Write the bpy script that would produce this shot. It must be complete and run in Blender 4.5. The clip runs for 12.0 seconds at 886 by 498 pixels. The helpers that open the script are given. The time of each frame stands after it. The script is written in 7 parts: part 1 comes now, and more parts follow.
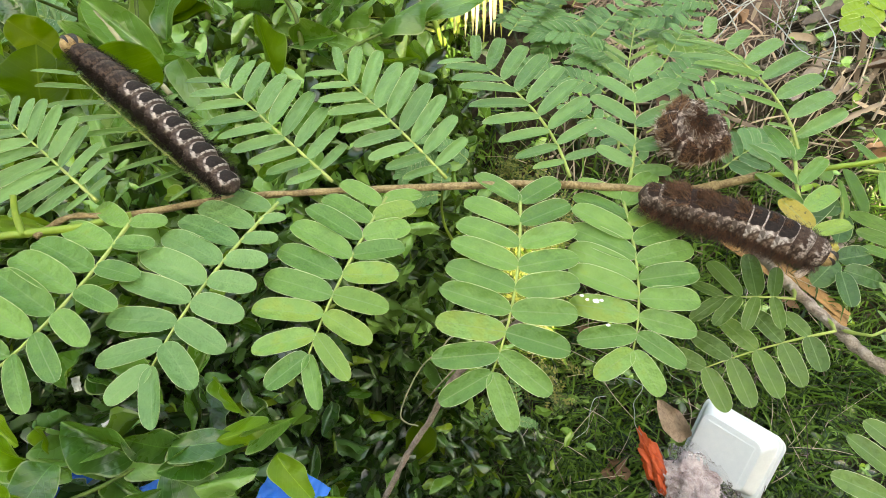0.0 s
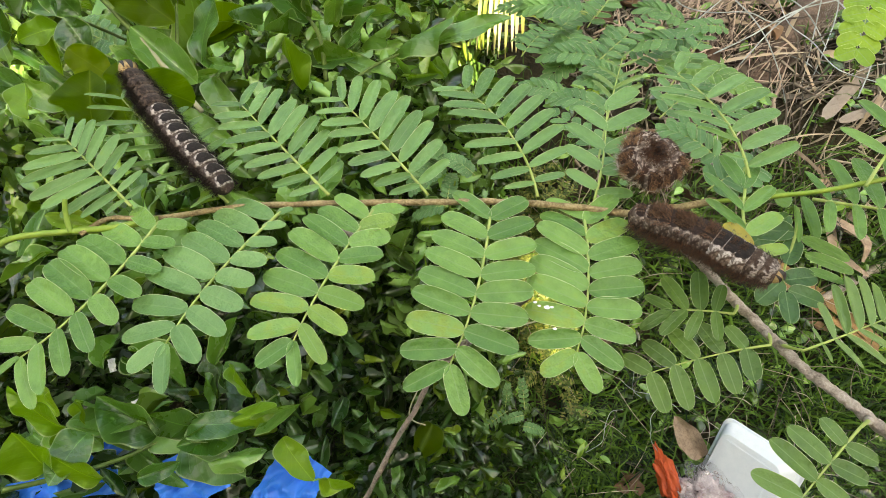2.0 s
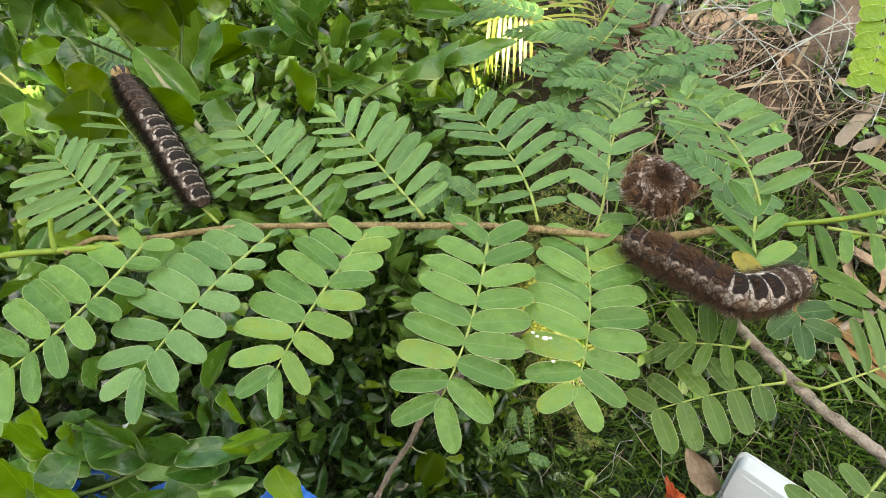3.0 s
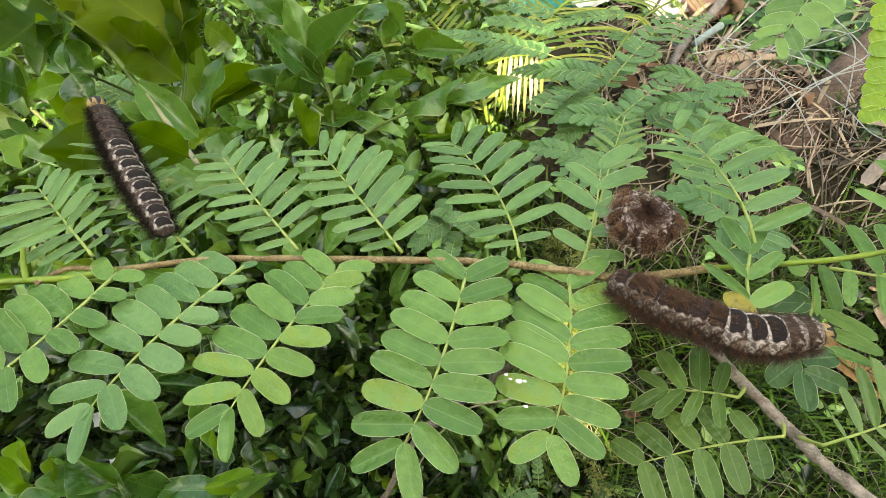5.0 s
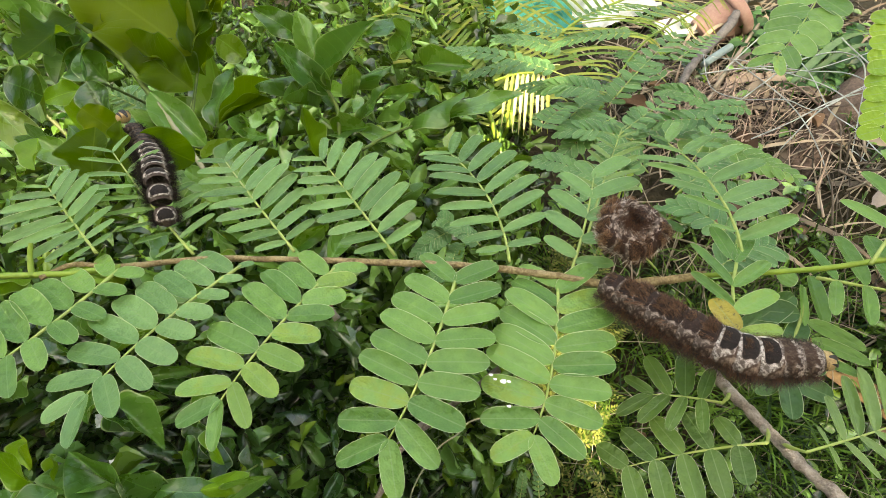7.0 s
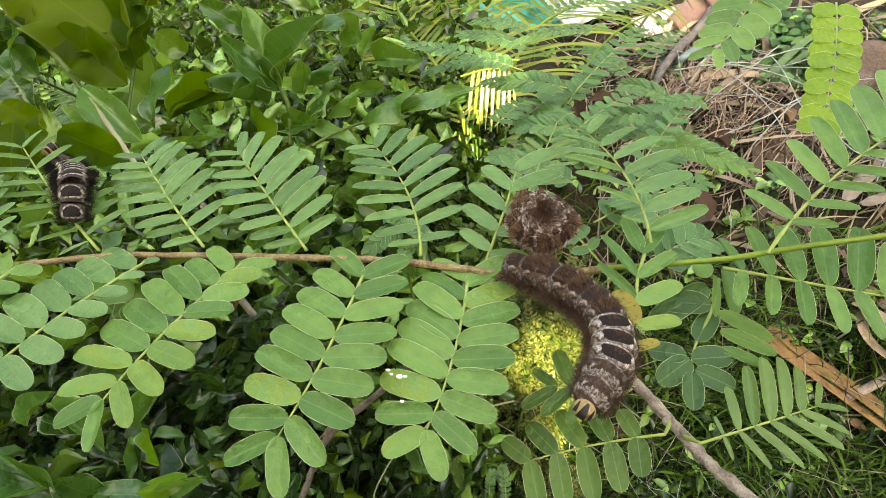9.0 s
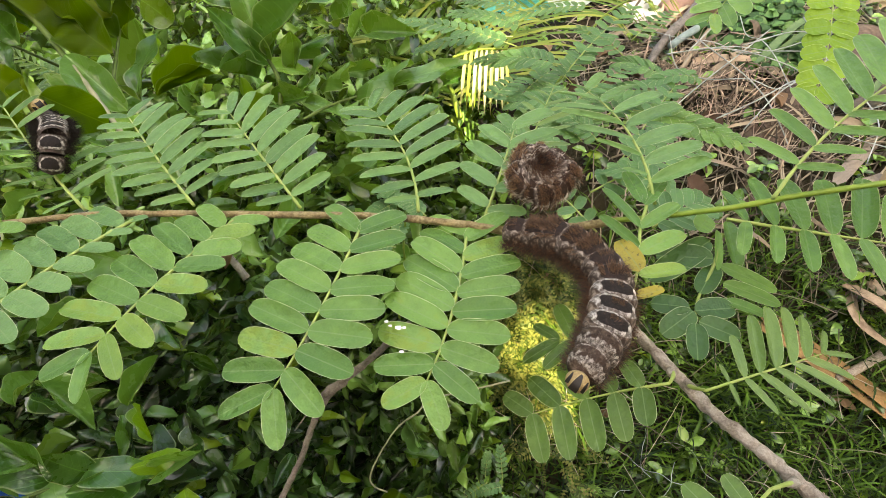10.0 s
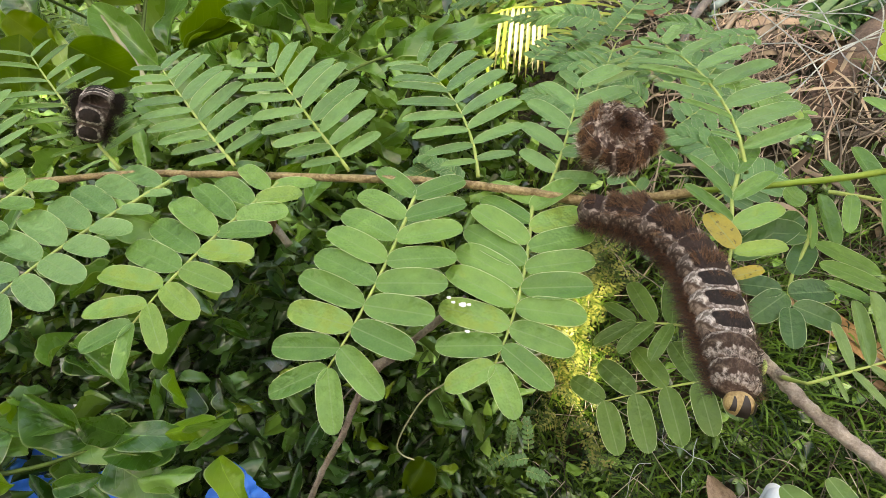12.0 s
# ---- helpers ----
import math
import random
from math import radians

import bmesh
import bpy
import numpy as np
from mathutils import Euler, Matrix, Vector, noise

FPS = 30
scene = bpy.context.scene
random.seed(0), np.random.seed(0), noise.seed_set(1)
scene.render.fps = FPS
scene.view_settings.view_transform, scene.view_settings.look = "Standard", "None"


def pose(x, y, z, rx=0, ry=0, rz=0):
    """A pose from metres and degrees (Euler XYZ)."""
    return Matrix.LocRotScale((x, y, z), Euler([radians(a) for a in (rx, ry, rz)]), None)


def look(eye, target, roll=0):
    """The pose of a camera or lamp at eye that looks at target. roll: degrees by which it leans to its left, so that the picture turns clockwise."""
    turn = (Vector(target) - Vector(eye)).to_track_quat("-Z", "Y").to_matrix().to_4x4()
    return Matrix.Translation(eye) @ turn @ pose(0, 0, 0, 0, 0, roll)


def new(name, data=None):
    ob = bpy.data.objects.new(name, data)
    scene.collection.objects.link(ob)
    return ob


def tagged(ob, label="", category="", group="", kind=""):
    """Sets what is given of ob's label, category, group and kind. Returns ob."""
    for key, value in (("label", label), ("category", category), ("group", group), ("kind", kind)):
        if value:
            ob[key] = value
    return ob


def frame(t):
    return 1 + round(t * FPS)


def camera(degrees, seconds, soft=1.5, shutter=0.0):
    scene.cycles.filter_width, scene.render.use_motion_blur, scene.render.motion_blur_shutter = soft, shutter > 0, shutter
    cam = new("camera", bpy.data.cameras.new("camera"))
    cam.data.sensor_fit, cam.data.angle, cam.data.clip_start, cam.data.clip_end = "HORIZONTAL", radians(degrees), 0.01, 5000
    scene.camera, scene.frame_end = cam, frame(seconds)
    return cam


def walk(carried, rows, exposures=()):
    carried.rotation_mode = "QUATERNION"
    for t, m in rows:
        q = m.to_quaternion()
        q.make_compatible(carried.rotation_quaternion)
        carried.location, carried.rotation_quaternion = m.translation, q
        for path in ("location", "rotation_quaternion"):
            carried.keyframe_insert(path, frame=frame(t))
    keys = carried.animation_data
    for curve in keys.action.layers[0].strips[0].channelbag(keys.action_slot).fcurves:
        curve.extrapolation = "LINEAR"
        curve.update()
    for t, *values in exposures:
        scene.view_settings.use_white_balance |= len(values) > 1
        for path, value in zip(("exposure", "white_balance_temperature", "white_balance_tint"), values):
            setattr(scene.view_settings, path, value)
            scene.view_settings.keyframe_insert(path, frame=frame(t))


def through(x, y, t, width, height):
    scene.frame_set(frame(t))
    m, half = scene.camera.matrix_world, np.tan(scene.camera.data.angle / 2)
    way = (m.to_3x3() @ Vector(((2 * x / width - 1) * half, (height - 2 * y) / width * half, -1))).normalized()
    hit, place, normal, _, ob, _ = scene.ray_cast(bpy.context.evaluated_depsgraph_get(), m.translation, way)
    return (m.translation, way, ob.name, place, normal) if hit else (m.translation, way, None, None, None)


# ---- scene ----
cam = camera(81.4, 12.0, soft=0.4)
METRES, EYE, TILT, LEAN, TURN = 0.22, 1.5, -58.0, 0.0, 0.0
ROWS = [
    (0.0, 0.0, 0.0, 0.0, -0.0, -0.0, -0.0),
    (0.5, 0.0631, -0.0369, -0.0157, 1.0, 0.01, -0.93),
    (1.0, 0.0908, -0.087, 0.0033, 2.27, 0.16, -1.52),
    (1.5, 0.1038, -0.1406, 0.0187, 3.13, 0.27, -1.88),
    (2.0, 0.1206, -0.1402, 0.0055, 3.51, 0.69, -2.14),
    (2.5, 0.141, -0.1161, 0.0062, 3.92, 1.91, -2.52),
    (3.0, 0.1478, -0.0948, 0.0138, 4.55, 3.16, -3.02),
    (3.5, 0.1633, -0.098, 0.0094, 5.0, 4.5, -3.32),
    (3.7, 0.176, -0.099, 0.0273, 5.216, 4.799, -3.313),
    (5.5, 0.2544, -0.0357, 0.0146, 7.46, 7.77, -4.42),
    (6.0, 0.269, -0.0464, -0.0031, 7.83, 8.24, -4.76),
    (6.5, 0.2842, -0.0588, -0.0064, 7.9, 8.57, -4.99),
    (8.3, 0.282, -0.0631, -0.0085, 7.572, 9.119, -5.477),
    (8.5, 0.3469, -0.0484, 0.0072, 7.57, 9.04, -5.2),
    (9.0, 0.4529, -0.022, -0.0003, 6.91, 8.73, -4.49),
    (9.5, 0.4713, -0.003, -0.0392, 6.43, 8.34, -3.97),
    (10.0, 0.4418, 0.0146, -0.0757, 6.13, 8.03, -3.84),
    (10.5, 0.4534, 0.03, -0.1542, 6.09, 8.3, -3.93),
    (11.0, 0.4067, 0.0506, -0.1518, 6.55, 7.85, -4.5),
    (11.5, 0.398, 0.0534, -0.1053, 7.48, 6.23, -5.16),
    (12.0, 0.3494, 0.0929, -0.0683, 7.97, 4.35, -5.28),
]
walk(cam, [(t, pose(0, 0, EYE, TILT, LEAN, TURN) @ pose(METRES * x, METRES * y, METRES * z, 90 + pitch, roll, yaw)) for t, x, y, z, yaw, pitch, roll in ROWS],
     exposures=[(0.0, 2.98, 8700, 2), (1.5, 2.82, 8800, 2), (6.0, 2.75, 8700, 2), (12.0, 2.76, 9000, 8)])

# ---- light: open shade under a tree added out of view, with a few sun flecks ----
SUN_ELEVATION, SUN_BEARING = 55.0, 160.0          # degrees; bearing from +y towards +x
TO_SUN = Vector((math.sin(radians(SUN_BEARING)) * math.cos(radians(SUN_ELEVATION)),
                 math.cos(radians(SUN_BEARING)) * math.cos(radians(SUN_ELEVATION)), math.sin(radians(SUN_ELEVATION))))
world = bpy.data.worlds.new("sky")
scene.world = world
world.use_nodes = True
sky = world.node_tree.nodes.new("ShaderNodeTexSky")
sky.sky_type, sky.sun_disc = "NISHITA", False
sky.sun_elevation, sky.sun_rotation = radians(SUN_ELEVATION), radians(SUN_BEARING)
sky.air_density, sky.dust_density, sky.ozone_density = 1.2, 6.0, 0.5
world.node_tree.links.new(sky.outputs[0], world.node_tree.nodes["Background"].inputs["Color"])
world.node_tree.nodes["Background"].inputs["Strength"].default_value = 0.13
sun_data = bpy.data.lights.new("sun", "SUN")
sun_data.energy, sun_data.angle, sun_data.color = 4.0, radians(0.6), (1.0, 0.93, 0.80)
sun_lamp = new("sun", sun_data)
sun_lamp.matrix_world = look(tuple(TO_SUN * 10), (0, 0, 0))

# ---- materials ----


class Nodes:
    """A small builder for node materials."""

    def __init__(self, name):
        self.mat = bpy.data.materials.new(name)
        self.mat.use_nodes = True
        self.tree = self.mat.node_tree
        self.bsdf = self.tree.nodes["Principled BSDF"]
        self.out = self.tree.nodes["Material Output"]

    def node(self, kind, **values):
        n = self.tree.nodes.new(kind)
        for key, value in values.items():
            n.inputs[key.replace("_", " ")].default_value = value
        return n

    def link(self, a, b):
        self.tree.links.new(a, b)

    def coords(self):
        return self.node("ShaderNodeTexCoord").outputs["Object"]

    def noise(self, scale, detail=4.0, rough=0.6, vector=None, dims=None):
        n = self.node("ShaderNodeTexNoise", Scale=scale, Detail=detail, Roughness=rough)
        self.link(vector or self.coords(), n.inputs["Vector"])
        return n.outputs["Fac"]

    def math(self, op, a, b=0.0, clamp=False):
        n = self.tree.nodes.new("ShaderNodeMath")
        n.operation, n.use_clamp = op, clamp
        for i, v in enumerate((a, b)):
            if isinstance(v, (int, float)):
                n.inputs[i].default_value = v
            else:
                self.link(v, n.inputs[i])
        return n.outputs[0]

    def step(self, value, lo, hi, out_lo=0.0, out_hi=1.0):
        n = self.tree.nodes.new("ShaderNodeMapRange")
        n.interpolation_type = "SMOOTHSTEP"
        self.link(value, n.inputs["Value"])
        n.inputs["From Min"].default_value, n.inputs["From Max"].default_value = lo, hi
        n.inputs["To Min"].default_value, n.inputs["To Max"].default_value = out_lo, out_hi
        return n.outputs["Result"]

    def mix(self, fac, a, b):
        n = self.tree.nodes.new("ShaderNodeMix")
        n.data_type = "RGBA"
        for socket, v in ((n.inputs[0], fac), (n.inputs[6], a), (n.inputs[7], b)):
            if isinstance(v, (int, float)):
                socket.default_value = v
            elif isinstance(v, tuple):
                socket.default_value = (*v, 1.0)
            else:
                self.link(v, socket)
        return n.outputs[2]

    def random(self):
        return self.node("ShaderNodeObjectInfo").outputs["Random"]

    def island(self):
        return self.node("ShaderNodeNewGeometry").outputs["Random Per Island"]

    def split(self, vector=None):
        n = self.tree.nodes.new("ShaderNodeSeparateXYZ")
        self.link(vector or self.coords(), n.inputs[0])
        return n.outputs

    def bump(self, height, strength=0.3, distance=0.001):
        n = self.node("ShaderNodeBump", Strength=strength, Distance=distance)
        self.link(height, n.inputs["Height"])
        self.link(n.outputs[0], self.bsdf.inputs["Normal"])

    def done(self, colour, rough=0.6, metallic=0.0, specular=0.5, translucent=0.0, through=None, coat=0.0):
        b = self.bsdf
        if isinstance(colour, tuple):
            b.inputs["Base Color"].default_value = (*colour, 1.0)
        else:
            self.link(colour, b.inputs["Base Color"])
        if isinstance(rough, (int, float)):
            b.inputs["Roughness"].default_value = rough
        else:
            self.link(rough, b.inputs["Roughness"])
        b.inputs["Metallic"].default_value = metallic
        b.inputs["Specular IOR Level"].default_value = specular
        b.inputs["Coat Weight"].default_value = coat
        if translucent:
            t = self.node("ShaderNodeBsdfTranslucent")
            col = through if through is not None else colour
            if isinstance(col, tuple):
                t.inputs["Color"].default_value = (*col, 1.0)
            else:
                self.link(col, t.inputs["Color"])
            m = self.tree.nodes.new("ShaderNodeMixShader")
            m.inputs[0].default_value = translucent
            self.link(b.outputs[0], m.inputs[1])
            self.link(t.outputs[0], m.inputs[2])
            self.link(m.outputs[0], self.out.inputs["Surface"])
        return self.mat


def leaflet_material(name, dark, light, yellow_from=0.93, rim=(0.62, 0.67, 0.36), spots=0.70):
    m = Nodes(name)
    x, y, z = m.split()
    r = m.random()
    even = m.node("ShaderNodeVectorMath")
    even.operation = "MULTIPLY"
    m.link(m.coords(), even.inputs[0])
    even.inputs[1].default_value = (1.0, 0.45, 1.0)
    shifted = m.node("ShaderNodeVectorMath")
    shifted.operation = "ADD"
    m.link(even.outputs[0], shifted.inputs[0])
    spread = m.node("ShaderNodeCombineXYZ")
    m.link(m.math("MULTIPLY", r, 40.0), spread.inputs[0])
    m.link(m.math("MULTIPLY", r, 17.0), spread.inputs[1])
    m.link(spread.outputs[0], shifted.inputs[1])
    vec = shifted.outputs[0]
    mottled = m.noise(3.2, 4.0, 0.55, vec)
    fine = m.noise(38.0, 3.0, 0.6, vec)
    tone = m.math("ADD", m.math("MULTIPLY", r, 0.55), m.math("MULTIPLY", mottled, 0.6))
    col = m.mix(m.step(tone, 0.2, 0.95), dark, light)
    col = m.mix(m.step(fine, 0.35, 0.75, 0.0, 0.10), col, tuple(min(1, c * 1.5) for c in light))
    ill = m.math("ADD", m.math("MULTIPLY", r, 0.62), m.math("MULTIPLY", mottled, 0.62))
    col = m.mix(m.step(ill, yellow_from - 0.08, yellow_from + 0.06, 0.0, 0.8), col, (0.25, 0.36, 0.050))
    blotch = m.math("ADD", m.math("MULTIPLY", m.noise(9.0, 3.0, 0.6, vec), 0.8), m.math("MULTIPLY", fine, 0.2))
    col = m.mix(m.step(blotch, spots, spots + 0.03, 0.0, 0.8), col, (0.085, 0.060, 0.018))
    side = m.math("ABSOLUTE", y)
    col = m.mix(m.step(side, 0.008, 0.035, 0.5, 0.0), col, (0.24, 0.36, 0.13))
    # faint side veins that slant towards the tip
    veins = m.math("ABSOLUTE", m.math("SINE", m.math("MULTIPLY", m.math("SUBTRACT", x, m.math("MULTIPLY", side, 0.55)), 44.0)))
    ridge = m.step(veins, 0.0, 0.35, 1.0, 0.0)
    col = m.mix(m.math("MULTIPLY", ridge, 0.035), col, (0.26, 0.40, 0.15))
    # rounded-oblong margin: pale and a little hairy
    along = m.math("POWER", m.math("ABSOLUTE", m.math("SUBTRACT", m.math("MULTIPLY", x, 2.0), 1.0)), 3.0)
    half = m.math("SQRT", m.math("SUBTRACT", 1.0, along, clamp=True))
    edge = m.math("SUBTRACT", m.math("MULTIPLY", half, 0.5), side)
    col = m.mix(m.step(m.math("ADD", edge, m.math("MULTIPLY", m.math("SUBTRACT", fine, 0.5), 0.014)), 0.010, 0.030, 0.95, 0.0), col, rim)
    ribs = m.noise(6.0, 2.0, 0.5, vec)
    m.bump(m.math("ADD", m.math("ADD", m.math("MULTIPLY", ribs, 1.6), m.math("MULTIPLY", fine, 0.10)), m.math("MULTIPLY", ridge, -0.05)), 0.24, 0.03)
    return m.done(col, m.step(mottled, 0.3, 0.7, 0.30, 0.52), specular=0.6, translucent=0.30, through=m.mix(0.5, col, (0.30, 0.42, 0.02)))


def simple_material(name, a, b, scale, rough=0.7, bump=0.4, depth=0.002, by_island=False, by_object=False, translucent=0.0, specular=0.4, fine=6.0, metallic=0.0, coat=0.0):
    m = Nodes(name)
    big = m.noise(scale, 5.0, 0.65)
    small = m.noise(scale * fine, 4.0, 0.7)
    tone = m.math("ADD", m.math("MULTIPLY", big, 0.6), m.math("MULTIPLY", small, 0.4))
    if by_island:
        tone = m.math("ADD", m.math("MULTIPLY", tone, 0.45), m.math("MULTIPLY", m.island(), 0.55))
    if by_object:
        tone = m.math("ADD", m.math("MULTIPLY", tone, 0.45), m.math("MULTIPLY", m.random(), 0.55))
    col = m.mix(m.step(tone, 0.25, 0.75), a, b)
    m.bump(small, bump, depth)
    return m.done(col, m.step(big, 0.3, 0.7, max(0.05, rough - 0.1), min(1.0, rough + 0.1)), metallic, specular, translucent, coat=coat)


M_LEAFLET = leaflet_material("leaflet_green", (0.070, 0.190, 0.030), (0.215, 0.400, 0.085), 0.93)
M_LEAFLET_BLUE = leaflet_material("leaflet_bluish", (0.092, 0.220, 0.060), (0.195, 0.360, 0.115), 1.05)
M_LEAFLET_DARK = leaflet_material("leaflet_deep", (0.030, 0.105, 0.028), (0.060, 0.160, 0.038), 1.2)
M_LEAFLET_PALE = leaflet_material("leaflet_underside", (0.13, 0.23, 0.055), (0.20, 0.32, 0.085), 1.0)
M_LEAFLET_LIME = leaflet_material("leaflet_lime", (0.17, 0.34, 0.005), (0.27, 0.45, 0.010), 1.3, (0.62, 0.74, 0.22))
M_LEAFLET_YELLOW = leaflet_material("leaflet_yellow", (0.13, 0.27, 0.040), (0.26, 0.40, 0.070), 1.05, (0.6, 0.6, 0.25), 0.66)
M_LEAFLET_OCHRE = leaflet_material("leaflet_ochre", (0.30, 0.24, 0.025), (0.48, 0.38, 0.05), 1.2, (0.5, 0.4, 0.1), 0.585)
M_LEAFLET_GREY = leaflet_material("leaflet_grey_green", (0.080, 0.194, 0.052), (0.190, 0.370, 0.110), 1.05)
M_LEAFLET_OLIVE = leaflet_material("leaflet_olive", (0.058, 0.135, 0.018), (0.125, 0.235, 0.040), 1.05)
M_LEAFLET_FAR = leaflet_material("leaflet_far", (0.055, 0.16, 0.045), (0.125, 0.28, 0.085), 1.05)
M_RACHIS = simple_material("rachis_green", (0.24, 0.34, 0.07), (0.42, 0.48, 0.15), 90, 0.5, 0.2, 0.0005)
M_STEM_GREEN = simple_material("stem_green", (0.13, 0.24, 0.02), (0.26, 0.34, 0.05), 60, 0.5, 0.3, 0.0005)
M_BARK = simple_material("stem_bark", (0.125, 0.075, 0.026), (0.46, 0.36, 0.19), 190, 0.85, 0.9, 0.0012, fine=4.0)
M_BARK_PALE = simple_material("pale_bark", (0.15, 0.112, 0.088), (0.60, 0.52, 0.45), 170, 0.85, 0.7, 0.0015)
M_BARK_DULL = simple_material("dull_bark", (0.11, 0.08, 0.065), (0.46, 0.38, 0.32), 150, 0.9, 0.9, 0.0015)
M_WOOD_GREY = simple_material("grey_wood", (0.055, 0.050, 0.050), (0.27, 0.25, 0.24), 45, 0.85, 0.8, 0.003)
M_TENDRIL = simple_material("tendril", (0.25, 0.25, 0.14), (0.40, 0.38, 0.24), 60, 0.6, 0.2, 0.0005)


def broadleaf_material(name, dark, light, rough=0.3, by_island=False, translucent=0.30, lime=(0.20, 0.30, 0.02), gloss=0.8, margin_tint=0.75):
    """Glossy leaf: a quilted blade with a paler midrib, side veins and a thin light margin."""
    m = Nodes(name)
    x, y, z = m.split()
    pick = m.island() if by_island else m.random()
    even = m.node("ShaderNodeVectorMath")
    even.operation = "MULTIPLY"
    m.link(m.coords(), even.inputs[0])
    even.inputs[1].default_value = (1.0, 1.0, 1.0) if by_island else (1.0, 0.42, 1.0)
    moved = m.node("ShaderNodeVectorMath")
    moved.operation = "ADD"
    m.link(even.outputs[0], moved.inputs[0])
    shift = m.node("ShaderNodeCombineXYZ")
    m.link(m.math("MULTIPLY", pick, 31.0), shift.inputs[0])
    m.link(m.math("MULTIPLY", pick, 13.0), shift.inputs[1])
    m.link(shift.outputs[0], moved.inputs[1])
    vec = moved.outputs[0]
    mottled = m.noise(2.6 if not by_island else 45.0, 3.0, 0.5, vec)
    fine = m.noise(22.0 if not by_island else 200.0, 3.0, 0.6, vec)
    tone = m.math("ADD", m.math("MULTIPLY", m.math("POWER", pick, 1.5), 0.75), m.math("MULTIPLY", mottled, 0.40))
    col = m.mix(m.step(tone, 0.15, 1.0), dark, light)
    col = m.mix(m.step(pick, 0.90, 0.99, 0.0, 0.8), col, lime)
    if not by_island:
        side = m.math("ABSOLUTE", y)
        veins = m.math("ABSOLUTE", m.math("SINE", m.math("MULTIPLY", m.math("SUBTRACT", x, m.math("MULTIPLY", side, 0.75)), 24.0)))
        ridge = m.step(veins, 0.0, 0.30, 1.0, 0.0)
        pale = tuple(min(1.0, c * 1.5 + 0.02) for c in light)
        col = m.mix(m.math("MULTIPLY", ridge, 0.09), col, pale)
        col = m.mix(m.step(side, 0.004, 0.020, 0.38, 0.0), col, pale)
        margin = m.math("SUBTRACT", m.math("MULTIPLY", m.math("POWER", m.math("SINE", m.math("MULTIPLY", m.math("POWER", x, 0.95), math.pi)), 0.58), 0.485), side)
        col = m.mix(m.step(margin, 0.0, 0.024, margin_tint, 0.0), col, (0.40, 0.50, 0.22))
        quilt = m.math("ADD", m.math("MULTIPLY", fine, 0.05), m.math("MULTIPLY", mottled, 2.2))
        m.bump(m.math("SUBTRACT", quilt, m.math("MULTIPLY", ridge, 0.16)), 0.16, 0.03)
    else:
        m.bump(mottled, 0.45, 0.005)
    return m.done(col, m.step(mottled, 0.3, 0.75, rough, rough + 0.16), specular=gloss, translucent=translucent, through=m.mix(0.65, col, (0.26, 0.40, 0.01)))


M_BROAD = broadleaf_material("shrub_leaf", (0.030, 0.120, 0.018), (0.225, 0.440, 0.095), 0.22, translucent=0.36)
# Deeper green for near leaves, with shade inside the crown put into the colour.
M_BROAD_DEEP_SHADED = broadleaf_material("deep_shaded_shrub_leaf", (0.016, 0.066, 0.010), (0.105, 0.250, 0.040), 0.18, translucent=0.25, gloss=0.8)
M_BROAD_LIGHT = broadleaf_material("shrub_leaf_light", (0.115, 0.26, 0.008), (0.27, 0.45, 0.020), 0.30, translucent=0.40, gloss=0.5)
M_BROAD_AGED = broadleaf_material("aged_shrub_leaf", (0.024, 0.072, 0.001), (0.135, 0.195, 0.002), 0.42, translucent=0.50, lime=(0.15, 0.19, 0.003), gloss=0.18, margin_tint=0.25)
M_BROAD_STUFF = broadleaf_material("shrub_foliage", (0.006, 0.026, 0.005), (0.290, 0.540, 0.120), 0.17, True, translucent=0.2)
# Near foliage: a darker leaf green that also carries the crown's shade.
M_DEEP_SHADED_STUFF = broadleaf_material("deep_shaded_foliage", (0.006, 0.024, 0.006), (0.095, 0.215, 0.050), 0.20, True, translucent=0.15)
M_SHRUB_TWIG = simple_material("green_shrub_twig", (0.035, 0.075, 0.008), (0.13, 0.19, 0.035), 40, 0.5, 0.4, 0.001)
M_SHRUB_STEM = simple_material("shrub_stem", (0.022, 0.042, 0.009), (0.085, 0.09, 0.028), 40, 0.6, 0.5, 0.001)
M_GRASS = simple_material("grass_blades", (0.008, 0.030, 0.004), (0.105, 0.215, 0.024), 6, 0.45, 0.2, 0.001, by_island=True, translucent=0.2, specular=0.3)
M_STRAW = simple_material("straw", (0.06, 0.048, 0.037), (0.43, 0.365, 0.285), 8, 0.75, 0.3, 0.002, by_island=True)
M_STRAW_PINK = simple_material("pink_straw", (0.05, 0.034, 0.026), (0.52, 0.40, 0.32), 8, 0.75, 0.3, 0.002, by_island=True)
M_CLOVER = simple_material("clover_leaf", (0.020, 0.075, 0.016), (0.085, 0.21, 0.055), 20, 0.45, 0.2, 0.001, by_island=True, translucent=0.2)
M_SOIL = simple_material("soil", (0.014, 0.012, 0.006), (0.05, 0.040, 0.020), 5, 0.95, 1.0, 0.02)
M_DRY = simple_material("dry_palm_leaf", (0.075, 0.055, 0.038), (0.40, 0.32, 0.225), 7, 0.7, 0.6, 0.004, by_object=True)
M_DRY_TAN = simple_material("dry_sheath_tan", (0.20, 0.115, 0.045), (0.40, 0.25, 0.11), 22, 0.75, 0.8, 0.004)
M_DRY_PALE = simple_material("pale_dry_leaf", (0.16, 0.105, 0.068), (0.46, 0.35, 0.25), 9, 0.8, 0.8, 0.004, fine=8.0)
M_DRY_BROWN = simple_material("dry_leaf_brown", (0.09, 0.050, 0.030), (0.32, 0.20, 0.12), 14, 0.7, 0.5, 0.003, by_object=True)
